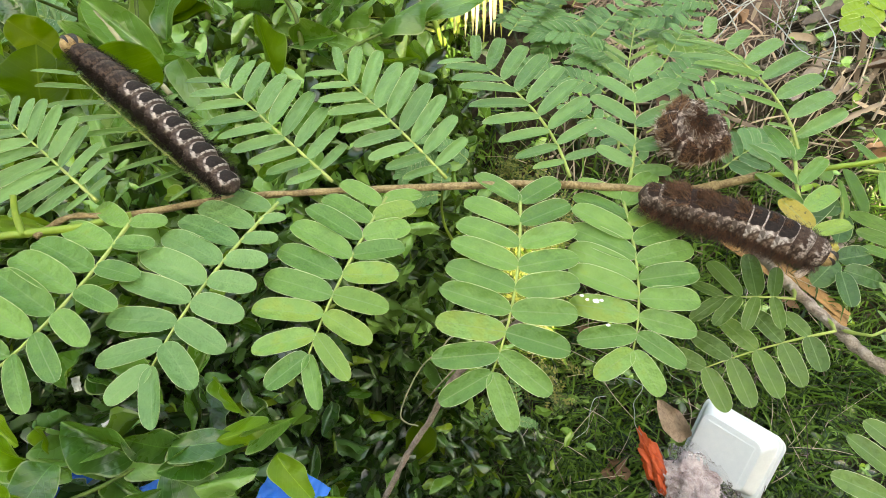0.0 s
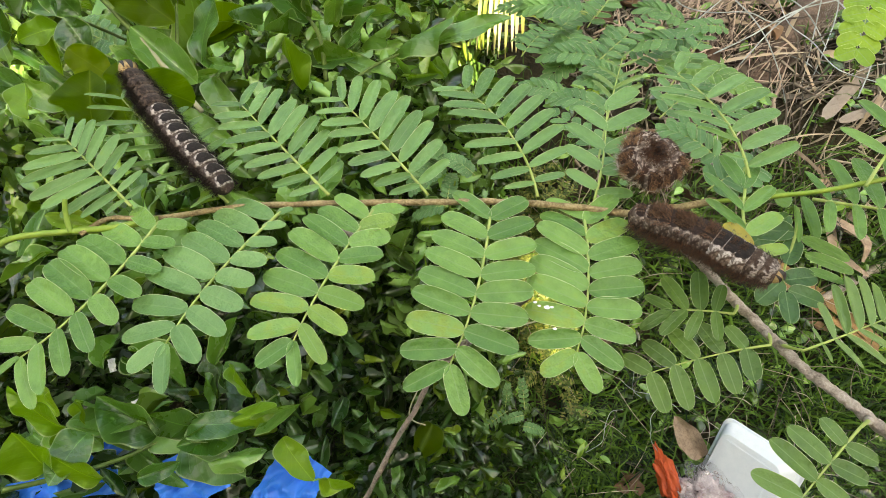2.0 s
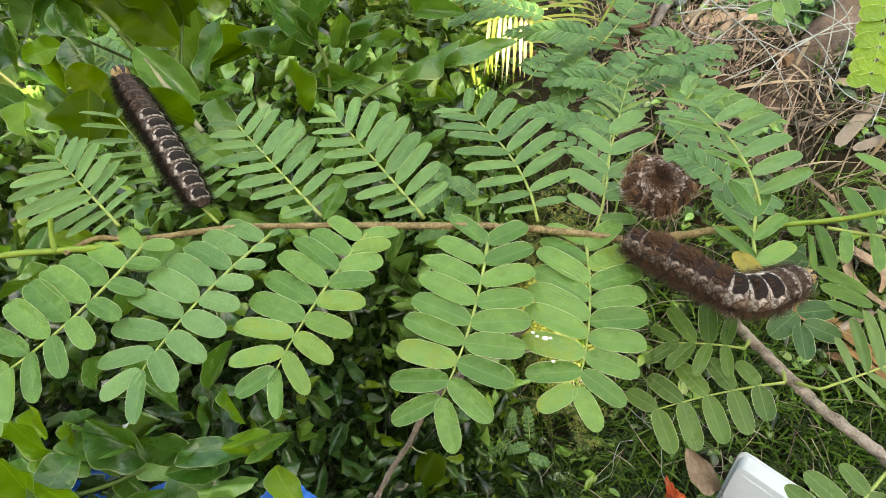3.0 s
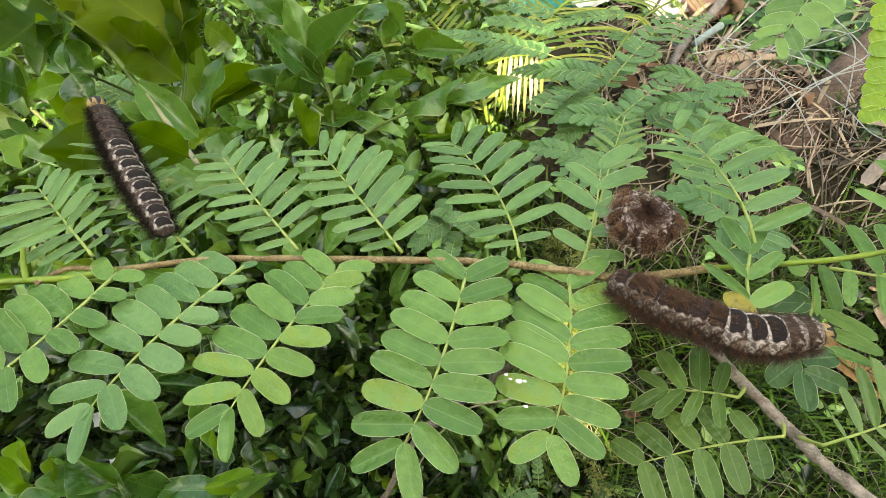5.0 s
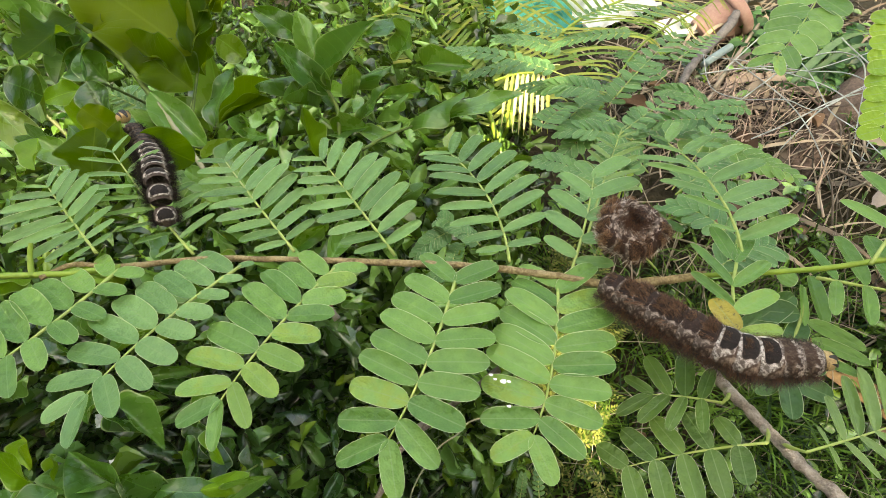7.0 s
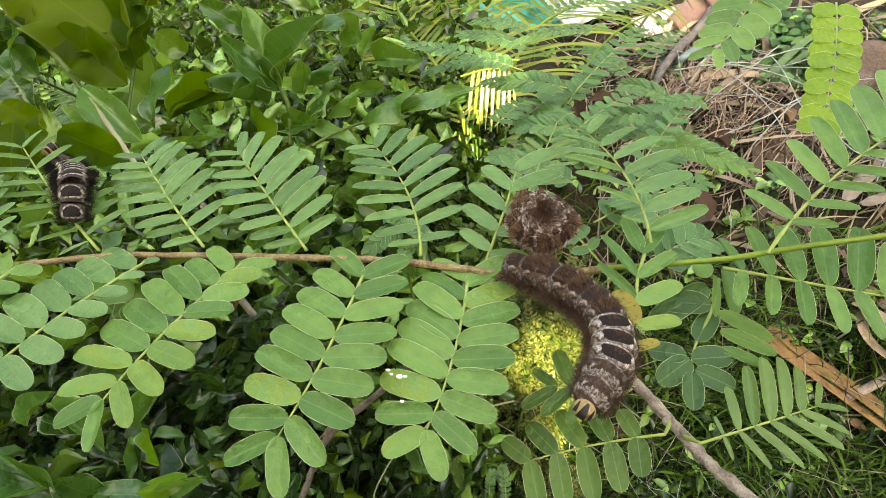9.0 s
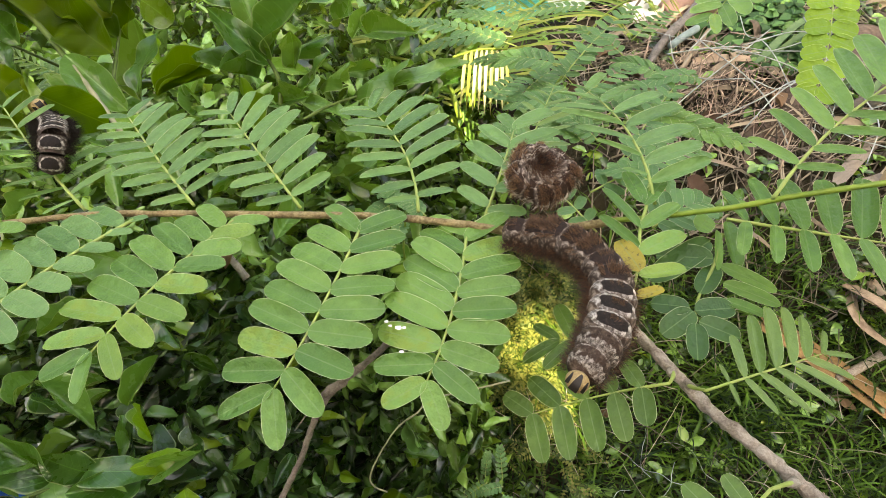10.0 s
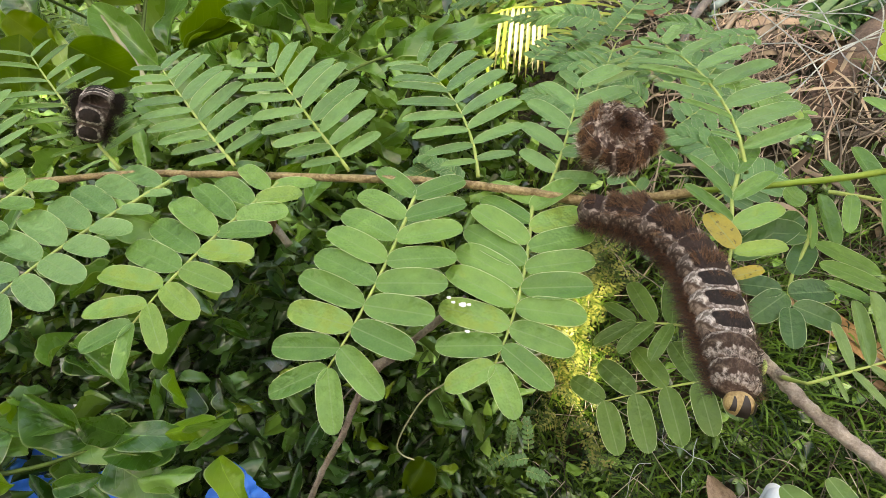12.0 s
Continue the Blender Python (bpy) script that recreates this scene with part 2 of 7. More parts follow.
M_WIRE = simple_material("grey_wire", (0.17, 0.20, 0.20), (0.52, 0.57, 0.56), 35, 0.45, 0.2, 0.001)
M_TERRACOTTA = simple_material("terracotta", (0.25, 0.135, 0.11), (0.42, 0.28, 0.235), 12, 0.85, 0.4, 0.002)
M_FOAM = simple_material("white_foam", (0.74, 0.80, 0.84), (0.83, 0.88, 0.91), 60, 0.55, 0.15, 0.0006, translucent=0.08)
M_ORANGE = simple_material("orange_plastic", (0.55, 0.07, 0.02), (0.75, 0.14, 0.04), 25, 0.35, 0.5, 0.004, translucent=0.2)
M_SHEATH = simple_material("grey_brown_sheath", (0.05, 0.041, 0.034), (0.24, 0.205, 0.172), 14, 0.85, 1.0, 0.006, by_object=True)
M_PINKISH = simple_material("pinkish_scraps", (0.17, 0.075, 0.08), (0.84, 0.76, 0.76), 26, 0.6, 0.6, 0.004)
M_BLUE = simple_material("blue_plastic", (0.008, 0.13, 0.56), (0.02, 0.20, 0.74), 8, 0.4, 0.3, 0.003)
M_NET = simple_material("green_net", (0.03, 0.30, 0.26), (0.10, 0.50, 0.42), 18, 0.6, 0.6, 0.004, translucent=0.2)
M_BLACK = simple_material("black_plastic", (0.015, 0.015, 0.016), (0.04, 0.04, 0.042), 20, 0.5, 0.2, 0.001)
M_BOARD = simple_material("white_board", (0.62, 0.60, 0.57), (0.80, 0.79, 0.76), 10, 0.6, 0.2, 0.001)
M_PIPE = simple_material("blue_grey_pipe", (0.13, 0.20, 0.21), (0.26, 0.33, 0.33), 18, 0.5, 0.3, 0.001)
M_LOG_BROWN = simple_material("weathered_log", (0.050, 0.032, 0.024), (0.23, 0.165, 0.13), 16, 0.85, 1.0, 0.008, fine=8.0)
M_PALM_GREY = simple_material("grey_green_blade", (0.06, 0.13, 0.045), (0.16, 0.26, 0.11), 12, 0.45, 0.3, 0.002, translucent=0.2)
M_LOG = simple_material("dark_log", (0.022, 0.016, 0.012), (0.13, 0.095, 0.075), 18, 0.9, 1.0, 0.01)
M_PALM = simple_material("palm_leaflet", (0.12, 0.22, 0.03), (0.34, 0.38, 0.07), 10, 0.45, 0.3, 0.002, by_object=True, translucent=0.3)
M_PALM_PALE = simple_material("pale_palm_leaflet", (0.27, 0.28, 0.05), (0.62, 0.57, 0.30), 16, 0.45, 0.3, 0.002, by_object=True, translucent=0.3)
M_HERB = simple_material("fine_herb", (0.045, 0.085, 0.010), (0.23, 0.25, 0.06), 20, 0.5, 0.2, 0.001, by_island=True, translucent=0.25)
M_PLASTIC_WHITE = simple_material("white_plastic_sheet", (0.45, 0.52, 0.52), (0.75, 0.80, 0.80), 14, 0.4, 0.3, 0.004, translucent=0.15)
# dark green coat of the added walls that hold back low skylight
M_SKY_BLOCKER = simple_material("sky_blocker_wall", (0.03, 0.045, 0.018), (0.10, 0.11, 0.06), 3, 0.95, 0.8, 0.02)
M_CROWN = simple_material("crown_leaf", (0.03, 0.08, 0.02), (0.08, 0.16, 0.04), 4, 0.5, 0.2, 0.002, by_island=True)

clear = Nodes("clear_film")
clear.bsdf.inputs["Transmission Weight"].default_value = 0.94
clear.bsdf.inputs["IOR"].default_value = 1.12
clear.bump(clear.noise(55.0), 0.7, 0.006)
M_CLEAR = clear.done((0.97, 0.97, 0.98), 0.06)

SEG, RAD = 0.0088, 0.0080        # a caterpillar segment's length and radius


def skin_material(name, patch, rim, side, side_light, belly, patched=True, long=0.0030, wide=0.0056, rim_to=1.9, broken=0.36, square=3.2, flank=0.50, bands=520.0, ragged=1.4):
    """Dark saddles between pale cross bars, with a brown fold between two bars and pale mottled flanks; long, wide: a saddle's half sizes."""
    m = Nodes(name)
    x, y, z = m.split()
    n = m.noise(520.0, 4.0, 0.7)
    coarse = m.noise(280.0, 3.0, 0.6)
    wob = m.math("SUBTRACT", coarse, 0.5)
    streak = m.math("ADD", m.math("MULTIPLY", n, 0.55), m.math("MULTIPLY", coarse, 0.45))
    col = m.mix(m.step(streak, flank - 0.10, flank + 0.08), side, side_light)
    # the fold on the back, between the bars of two saddles
    on_back = m.step(m.math("ABSOLUTE", y), 0.0046, 0.0062, 1.0, 0.0)
    col = m.mix(m.math("MULTIPLY", on_back, m.step(n, 0.35, 0.62, 0.95, 0.35)), col, tuple(c * 1.2 for c in side))
    across = m.math("POWER", m.math("DIVIDE", m.math("ABSOLUTE", y), wide), square)
    bow = m.math("ADD", x, m.math("MULTIPLY", m.math("SUBTRACT", across, 0.5), 0.0010))
    oval = m.math("ADD", m.math("POWER", m.math("DIVIDE", m.math("ABSOLUTE", bow), long), square), across)
    oval = m.math("ADD", oval, m.math("ADD", m.math("MULTIPLY", wob, ragged), m.math("MULTIPLY", m.math("SUBTRACT", m.noise(60.0, 2.0), 0.5), 0.7)))
    ring = m.math("MULTIPLY", m.step(oval, 0.84, 1.0), m.step(oval, rim_to, rim_to * 1.5, 1.0, 0.0))
    ring = m.math("MULTIPLY", m.math("MULTIPLY", ring, m.step(n, broken, broken + 0.20, 0.15, 1.0)), m.step(m.random(), 0.0, 1.0, 0.75, 1.0))
    if patched:
        col = m.mix(ring, col, rim)
        inner = m.mix(m.step(n, 0.45, 0.75), patch, tuple(min(1.0, c * 2.6) for c in patch))
        col = m.mix(m.step(oval, 0.80, 0.96, 1.0, 0.0), col, inner)
    else:
        waves = m.math("ABSOLUTE", m.math("SINE", m.math("ADD", m.math("MULTIPLY", x, bands), m.math("MULTIPLY", wob, 4.0))))
        lines = m.math("MULTIPLY", m.step(waves, 0.70, 0.97), m.step(n, 0.34, 0.60))
        col = m.mix(m.math("MULTIPLY", lines, 0.9), col, rim)
    low = m.math("ADD", z, m.math("MULTIPLY", wob, 0.005))
    col = m.mix(m.step(low, -0.0022, 0.0008, 1.0, 0.0), col, belly)
    m.bump(m.math("ADD", n, m.math("MULTIPLY", ring, 0.6)), 0.8, 0.0008)
    return m.done(col, 0.72, specular=0.3)


M_SKIN = skin_material("dark_saddle_skin", (0.012, 0.007, 0.006), (0.60, 0.53, 0.48), (0.042, 0.026, 0.020), (0.25, 0.20, 0.17), (0.02, 0.012, 0.010), long=0.0034, wide=0.0058, rim_to=1.32, square=2.5, broken=0.40, flank=0.58, ragged=1.0)
M_SKIN_BROWN = skin_material("brown_saddle_skin", (0.020, 0.009, 0.006), (0.44, 0.36, 0.31), (0.034, 0.018, 0.012), (0.26, 0.195, 0.155), (0.018, 0.010, 0.007), long=0.0041, wide=0.0064, rim_to=1.25, square=2.4, broken=0.45, flank=0.58)
M_SKIN_FRONT = skin_material("mottled_front_skin", (0.1, 0.05, 0.04), (0.48, 0.41, 0.36), (0.040, 0.020, 0.012), (0.19, 0.135, 0.10), (0.03, 0.018, 0.012), False, flank=0.55)
M_SKIN_DARK_FRONT = skin_material("dark_front_skin", (0.02, 0.012, 0.01), (0.12, 0.08, 0.06), (0.016, 0.010, 0.008), (0.09, 0.06, 0.045), (0.02, 0.012, 0.010), False)
M_SKIN_BAND = skin_material("banded_brown_skin", (0.010, 0.005, 0.004), (0.74, 0.67, 0.62), (0.062, 0.034, 0.022), (0.31, 0.23, 0.18), (0.020, 0.012, 0.009), long=0.0029, wide=0.0060, rim_to=2.0, square=3.0, broken=0.42, flank=0.54)
M_SKIN_CURL = skin_material("streaked_brown_skin", (0.036, 0.016, 0.010), (0.56, 0.46, 0.40), (0.032, 0.015, 0.010), (0.13, 0.075, 0.05), (0.012, 0.007, 0.005), long=0.0040, wide=0.0066, rim_to=1.5, square=2.2, broken=0.46, flank=0.56)
M_HAIR_SILK = simple_material("silky_brown_hair", (0.022, 0.010, 0.006), (0.24, 0.125, 0.068), 300, 0.4, 0.0, 0.001, by_island=True, translucent=0.2)
M_HAIR_PALE = simple_material("pale_hair", (0.30, 0.23, 0.19), (0.72, 0.63, 0.56), 300, 0.5, 0.0, 0.001, by_island=True)
M_HAIR_DARK = simple_material("dark_hair", (0.012, 0.008, 0.006), (0.06, 0.035, 0.024), 300, 0.55, 0.0, 0.001, by_island=True)
M_HAIR_BLACK = simple_material("black_hair", (0.006, 0.004, 0.002), (0.022, 0.013, 0.008), 400, 0.6, 0.1, 0.0002, specular=0.15)
M_HAIR_BROWN = simple_material("brown_hair", (0.022, 0.009, 0.005), (0.16, 0.065, 0.028), 300, 0.5, 0.0, 0.001, by_island=True, translucent=0.2)
M_HAIR_TAN = simple_material("tan_hair", (0.05, 0.022, 0.012), (0.40, 0.22, 0.12), 300, 0.5, 0.0, 0.001, by_island=True, translucent=0.2)
M_HEAD = simple_material("tan_head", (0.14, 0.07, 0.025), (0.66, 0.48, 0.22), 220, 0.5, 0.3, 0.0004)
M_MARK = simple_material("black_mark", (0.012, 0.009, 0.007), (0.03, 0.02, 0.016), 200, 0.45, 0.2, 0.0003)

# ---- building helpers ----


def mesh_of(name, verts, faces, material, smooth=True):
    me = bpy.data.meshes.new(name)
    me.from_pydata([tuple(v) for v in verts], [], [tuple(f) for f in faces])
    me.materials.append(material)
    if smooth:
        me.shade_smooth()
    me.update()
    return me


def thing(name, label, category, data=None, group="", kind=""):
    return tagged(new(name, data), label, category, group, kind)


def part(name, data, parent, label="", m=None):
    ob = new(name, data)
    ob.parent = parent
    if m is not None:
        ob.matrix_basis = m
    if label:
        ob["label"] = label
    return ob


def smooth_line(points, steps=6):
    """A Catmull-Rom line through the points."""
    p = [Vector(q) for q in points]
    p = [p[0] * 2 - p[1]] + p + [p[-1] * 2 - p[-2]]
    line = []
    for i in range(1, len(p) - 2):
        a, b, c, d = p[i - 1:i + 3]
        for k in range(steps):
            s = k / steps
            line.append(0.5 * (2 * b + (c - a) * s + (2 * a - 5 * b + 4 * c - d) * s * s + (3 * b - a - 3 * c + d) * s ** 3))
    line.append(p[-2].copy())
    return line


def tube(points, r0, r1, sides=8, steps=6, knobs=0.0, grain=60.0):
    """Vertices and faces of a tapered, uneven tube."""
    line = smooth_line(points, steps)
    n = len(line)
    verts, faces = [], []
    for i, p in enumerate(line):
        t = (line[min(i + 1, n - 1)] - line[max(i - 1, 0)]).normalized()
        a = t.orthogonal() if i == 0 else (last - t * last.dot(t))
        a.normalize()
        last = a
        b = t.cross(a)
        r = r0 + (r1 - r0) * i / (n - 1)
        for k in range(sides):
            w = 2 * math.pi * k / sides
            d = a * math.cos(w) + b * math.sin(w)
            rr = r * (1 + knobs * noise.noise((p + d * r) * grain))
            verts.append(p + d * rr)
    for i in range(n - 1):
        for k in range(sides):
            a, b = i * sides + k, i * sides + (k + 1) % sides
            faces.append((a, b, b + sides, a + sides))
    verts += [line[0], line[-1]]
    for k in range(sides):
        faces.append((len(verts) - 2, (k + 1) % sides, k))
        faces.append((len(verts) - 1, (n - 1) * sides + k, (n - 1) * sides + (k + 1) % sides))
    return verts, faces


def tube_mesh(name, material, points, r0, r1, **more):
    return mesh_of(name, *tube(points, r0, r1, **more), material)


def join(pieces):
    verts, faces = [], []
    for v, f in pieces:
        k = len(verts)
        verts += list(v)
        faces += [tuple(i + k for i in q) for q in f]
    return verts, faces


def blade_sheet(nu, nv, half, lift):
    """A sheet along x from 0 to 1: half(u) is its half width, lift(u, v) its height."""
    verts, faces = [], []
    for i in range(nu + 1):
        u = i / nu
        for j in range(nv + 1):
            v = 2 * j / nv - 1
            verts.append((u, v * half(u), lift(u, v)))
    for i in range(nu):
        for j in range(nv):
            a = i * (nv + 1) + j
            faces.append((a, a + nv + 1, a + nv + 2, a + 1))
    return verts, faces


def basis(origin, along, normal, length=1.0, width=1.0, height=None):
    """A pose whose x runs along, z near the normal, scaled."""
    x = Vector(along).normalized()
    z = Vector(normal)
    z = (z - x * z.dot(x)).normalized()
    y = z.cross(x)
    m = Matrix((x, y, z)).transposed().to_4x4()
    m.translation = origin
    return m @ Matrix.Diagonal((length, width, height if height else length, 1))


def ground_height(x, y):
    s = min(1.0, max(0.0, (y - 0.25) / 1.15))
    return 0.58 * s * s * (3 - 2 * s) + 0.02 * noise.noise(Vector((x * 3, y * 3, 0))) * (1 if abs(x) + abs(y) < 6 else 0)

# ---- ground, added walls and added shade tree ----


def build_ground():
    def steps(centre):
        near = [centre + i * 0.08 for i in range(-30, 31)]
        far = [2.4 + 0.6 * 1.42 ** k for k in range(20)]
        return sorted([centre - f for f in far] + near + [centre + f for f in far])
    xs, ys = steps(0.4), steps(0.8)
    verts = [(x, y, ground_height(x, y)) for y in ys for x in xs]
    n = len(xs)
    faces = [(j * n + i, j * n + i + 1, (j + 1) * n + i + 1, (j + 1) * n + i) for j in range(len(ys) - 1) for i in range(n - 1)]
    thing("ground", "dark soil bank sloping up under grass and litter", "ground", mesh_of("ground", verts, faces, M_SOIL), kind="structure")


build_ground()



def build_sky_blockers():
    """Dark walls out of sight, added to block low skylight and close the place."""
    for name, x0, x1, y0, y1 in (("sky_blocker_north", -4.0, 5.0, 6.0, 6.3), ("sky_blocker_south", -4.0, 5.0, -2.6, -2.3), ("sky_blocker_east", 4.7, 5.0, -2.3, 6.0), ("sky_blocker_west", -4.0, -3.7, -2.3, 6.0)):
        z0, z1 = -0.3, 3.2
        verts = [(x, y, z) for z in (z0, z1) for x, y in ((x0, y0), (x1, y0), (x1, y1), (x0, y1))]
        faces = [(0, 1, 5, 4), (1, 2, 6, 5), (2, 3, 7, 6), (3, 0, 4, 7), (4, 5, 6, 7), (3, 2, 1, 0)]
        thing(name, "unseen dark wall added to block low skylight", "wall", mesh_of(name, verts, faces, M_SKY_BLOCKER, False), kind="structure")


build_sky_blockers()

SUN_SPOTS = [((0.20, 0.72, 0.24), 0.055), ((0.25, 0.54, 0.20), 0.02), ((0.053, 0.745, 1.020), 0.008), ((0.321, 1.911, 0.718), -0.005), ((-0.42, 0.95, 1.08), -0.03), ((0.62, 1.75, 0.62), -0.01), ((1.25, 0.95, 0.35), 0.06),
             ((-0.78, 0.62, 1.0), 0.03)]


# Out-of-view tree added to block the sun; its crown is left open towards SUN_SPOTS.
def build_added_shade_tree():
    rng = random.Random(4)
    centre = Vector((0.1, 0.7, 0.7)) + TO_SUN * 6.0
    side = TO_SUN.cross(Vector((0, 0, 1))).normalized()
    up = side.cross(TO_SUN)
    gaps = []
    for spot, r in SUN_SPOTS:
        d = Vector(spot) - centre
        gaps.append((d.dot(side), d.dot(up), r))
    tree = thing("added_shade_tree", "tall unseen leafy tree added to shade the plants below", "tree")
    base = Vector((centre.x + 1.4, centre.y + 0.9, ground_height(centre.x + 1.4, centre.y + 0.9)))
    part("trunk", tube_mesh("trunk", M_LOG, [base, base + Vector((-0.1, 0, 2.2)), base + Vector((-0.5, -0.3, 4.0)), centre], 0.2, 0.06, sides=12, knobs=0.15, grain=4), tree)
    verts, faces = [], []
    for i in range(-34, 35):
        for j in range(-34, 35):
            a, b = i * 0.075 + rng.uniform(-0.03, 0.03), j * 0.075 + rng.uniform(-0.03, 0.03)
            if a * a + b * b > 2.5 ** 2 * rng.uniform(0.75, 1.0):
                continue
            if any((a - ga) ** 2 + (b - gb) ** 2 < (gr + 0.085) ** 2 for ga, gb, gr in gaps):
                continue
            for layer in (-0.3, 0.0, 0.3):
                q = centre + side * (a + rng.uniform(-0.02, 0.02)) + up * (b + rng.uniform(-0.02, 0.02)) + TO_SUN * (layer + rng.uniform(-0.2, 0.2))
                w = rng.uniform(0, 6.28)
                n = (TO_SUN + Vector((rng.uniform(-0.4, 0.4), rng.uniform(-0.4, 0.4), rng.uniform(-0.4, 0.4)))).normalized()
                e = n.orthogonal().normalized()
                f = n.cross(e)
                d1, d2 = e * math.cos(w) + f * math.sin(w), f * math.cos(w) - e * math.sin(w)
                k = len(verts)
                verts += [q - d1 * 0.10, q + d2 * 0.065 - d1 * 0.02, q + d1 * 0.10, q - d2 * 0.065]
                faces.append((k, k + 1, k + 2, k + 3))
                verts += [q - d2 * 0.095, q + d1 * 0.06, q + d2 * 0.095, q - d1 * 0.06]
                faces.append((k + 4, k + 5, k + 6, k + 7))
    part("crown", mesh_of("crown", verts, faces, M_CROWN, False), tree)


build_added_shade_tree()

# ---- the branch with its compound leaves ----


def oblong(u):
    return 0.5 * math.sqrt(max(0.0, 1 - abs(2 * u - 1) ** 3.0))


def leaflet_mesh(material, name, fold, droop, twist):
    us = [0, 0.02, 0.07, 0.16, 0.3, 0.45, 0.6, 0.75, 0.86, 0.94, 0.985, 1.0]
    verts, faces = [], []
    for u in us:
        h = max(oblong(u), 0.03 if u < 0.5 else 0.0)
        for j in range(5):
            v = j / 2 - 1
            verts.append((u, v * h, fold * abs(v) ** 1.5 * h - droop * u * u + twist * (u - 0.4) * v * h))
    for i in range(len(us) - 1):
        for j in range(4):
            a = i * 5 + j
            faces.append((a, a + 5, a + 6, a + 1))
    return mesh_of(name, verts, faces, material)


LEAFLETS = {m.name: [leaflet_mesh(m, "leaflet", f, d, t) for f, d, t in ((0.10, 0.05, 0.05), (0.06, 0.10, -0.08), (0.14, 0.02, 0.0))]
            for m in (M_LEAFLET, M_LEAFLET_BLUE, M_LEAFLET_DARK, M_LEAFLET_PALE, M_LEAFLET_LIME, M_LEAFLET_YELLOW, M_LEAFLET_FAR, M_LEAFLET_OCHRE, M_LEAFLET_OLIVE, M_LEAFLET_GREY)}


def bez(b, c, t, s):
    return (1 - s) ** 2 * b + 2 * s * (1 - s) * c + s * s * t


def poly(c, s):
    return sum(k * s ** i for i, k in enumerate(c))


def compound_leaf(parent, spec, material, thick=0.0009, label="", seed=0, short=0.0, yellow=(), loose=1.0):
    """A pinnate leaf: its stalk is the part, and every leaflet a piece of it."""
    rng = random.Random(seed)
    b, c, t = (Vector(v) for v in spec[:3])
    stalk = part("leaf", tube_mesh("leaf_stalk", M_RACHIS, [bez(b, c, t, k / 6) for k in range(7)], thick * 1.1, thick * 0.45, sides=6, steps=3, knobs=0.15, grain=300), parent, label)
    for which, ((count, first, lengths, angles), ratio) in enumerate(zip(spec[3:5], spec[5])):
        for i in range(count):
            s = first + (1 - first) * i / (count - 1)
            q = bez(b, c, t, s)
            along = ((c - b) * (1 - s) + (t - c) * s).normalized()
            across = along.cross(Vector((0, 0, 1))).normalized()
            n = across.cross(along)
            a = radians(poly(angles, s))
            d = along * math.cos(a) + across * math.sin(a)
            length = max(0.006, poly(lengths, s))
            n = (n + across * rng.uniform(-0.12, 0.12) * loose + along * rng.uniform(-0.10, 0.10) * loose).normalized()
            width = length * ratio * rng.uniform(0.95, 1.06)
            if ratio > 0.35:
                width = max(width, min(0.0085, length * 0.55))
            if ratio > 0.45 and material is not M_LEAFLET_LIME:
                width *= 1.0 - 0.45 * s * s
            mesh = rng.choice(LEAFLETS["leaflet_yellow" if (which, i) in yellow else material.name])
            part("leaflet", mesh, stalk, "", basis(q + n * thick * 0.6, d, n, length, width, length))
    return stalk


LEAF = {}
LEAF_SPOTS = []
CRAWL, CLIMB = [], []


def crawl(t, *points):
    CRAWL.append((t, points))


def climb(t, *points):
    CLIMB.append((t, points))


LOOSE_LEAVES = []
LEAF["FA"] = ((-0.1217, 0.1171, 1.3350), (-0.1227, 0.0656, 1.3480), (-0.1444, 0.0453, 1.3450),
              (9, 0.05, [0.0219, 0.0514, -0.0619], [136.5, -195.1, 456.1, -396.5]),
              (9, 0.02, [0.0141, 0.0099, -0.0015], [-91.8, -26.1, 246.2, -210.8]), (0.33, 0.46))
LEAF["FB"] = ((-0.0687, 0.1302, 1.3280), (-0.0883, 0.0872, 1.3380), (-0.0928, 0.0549, 1.3410),
              (9, 0.06, [0.0237, 0.0376, -0.0456], [91.3, 13.4, 91.5, -160.7]),
              (9, 0.02, [0.0073, 0.0292, -0.0155], [-155.3, 201.3, -275.3, 201.8]), (0.36, 0.6))
LEAF["FC"] = ((-0.0241, 0.1353, 1.3250), (-0.0397, 0.0916, 1.3330), (-0.0456, 0.0620, 1.3330),
              (9, 0.06, [0.0214, 0.0412, -0.0457], [109.7, -13.9, 70.4, -129.5]),
              (9, 0.03, [0.017, 0.0135, -0.0111], [-133.5, -27.5, 176.0, -43.8]), (0.36, 0.54))
LEAF["FD"] = ((0.0338, 0.1410, 1.3210), (0.0307, 0.0879, 1.3270), (0.0178, 0.0609, 1.3180),
              (9, 0.06, [0.0242, 0.0224, -0.0245], [136.3, -149.1, 286.1, -236.5]),
              (9, 0.06, [0.0232, 0.0127, -0.0146], [-138.8, 131.1, -256.5, 220.7]), (0.37, 0.42))
LEAF["FE"] = ((0.0807, 0.1473, 1.3150), (0.0819, 0.0969, 1.3200), (0.0720, 0.0706, 1.3140),
              (9, 0.06, [0.0199, 0.0434, -0.045], [128.1, -28.0, 79.9, -142.2]),
              (9, 0.1, [0.0261, 0.0077, -0.0152], [-156.8, 211.1, -355.4, 253.7]), (0.38, 0.42))
LEAF["BA"] = ((-0.1377, 0.1248, 1.3360), (-0.1523, 0.1359, 1.3460), (-0.1718, 0.1511, 1.3520),
              (9, 0.1, [0.0012, 0.1054, -0.0958], [-96.3, 29.4, 1.5, 16.7]),
              (9, 0.1, [0.0057, 0.056, -0.0473], [89.7, -46.2, -24.9, 24.2]), (0.2, 0.22))
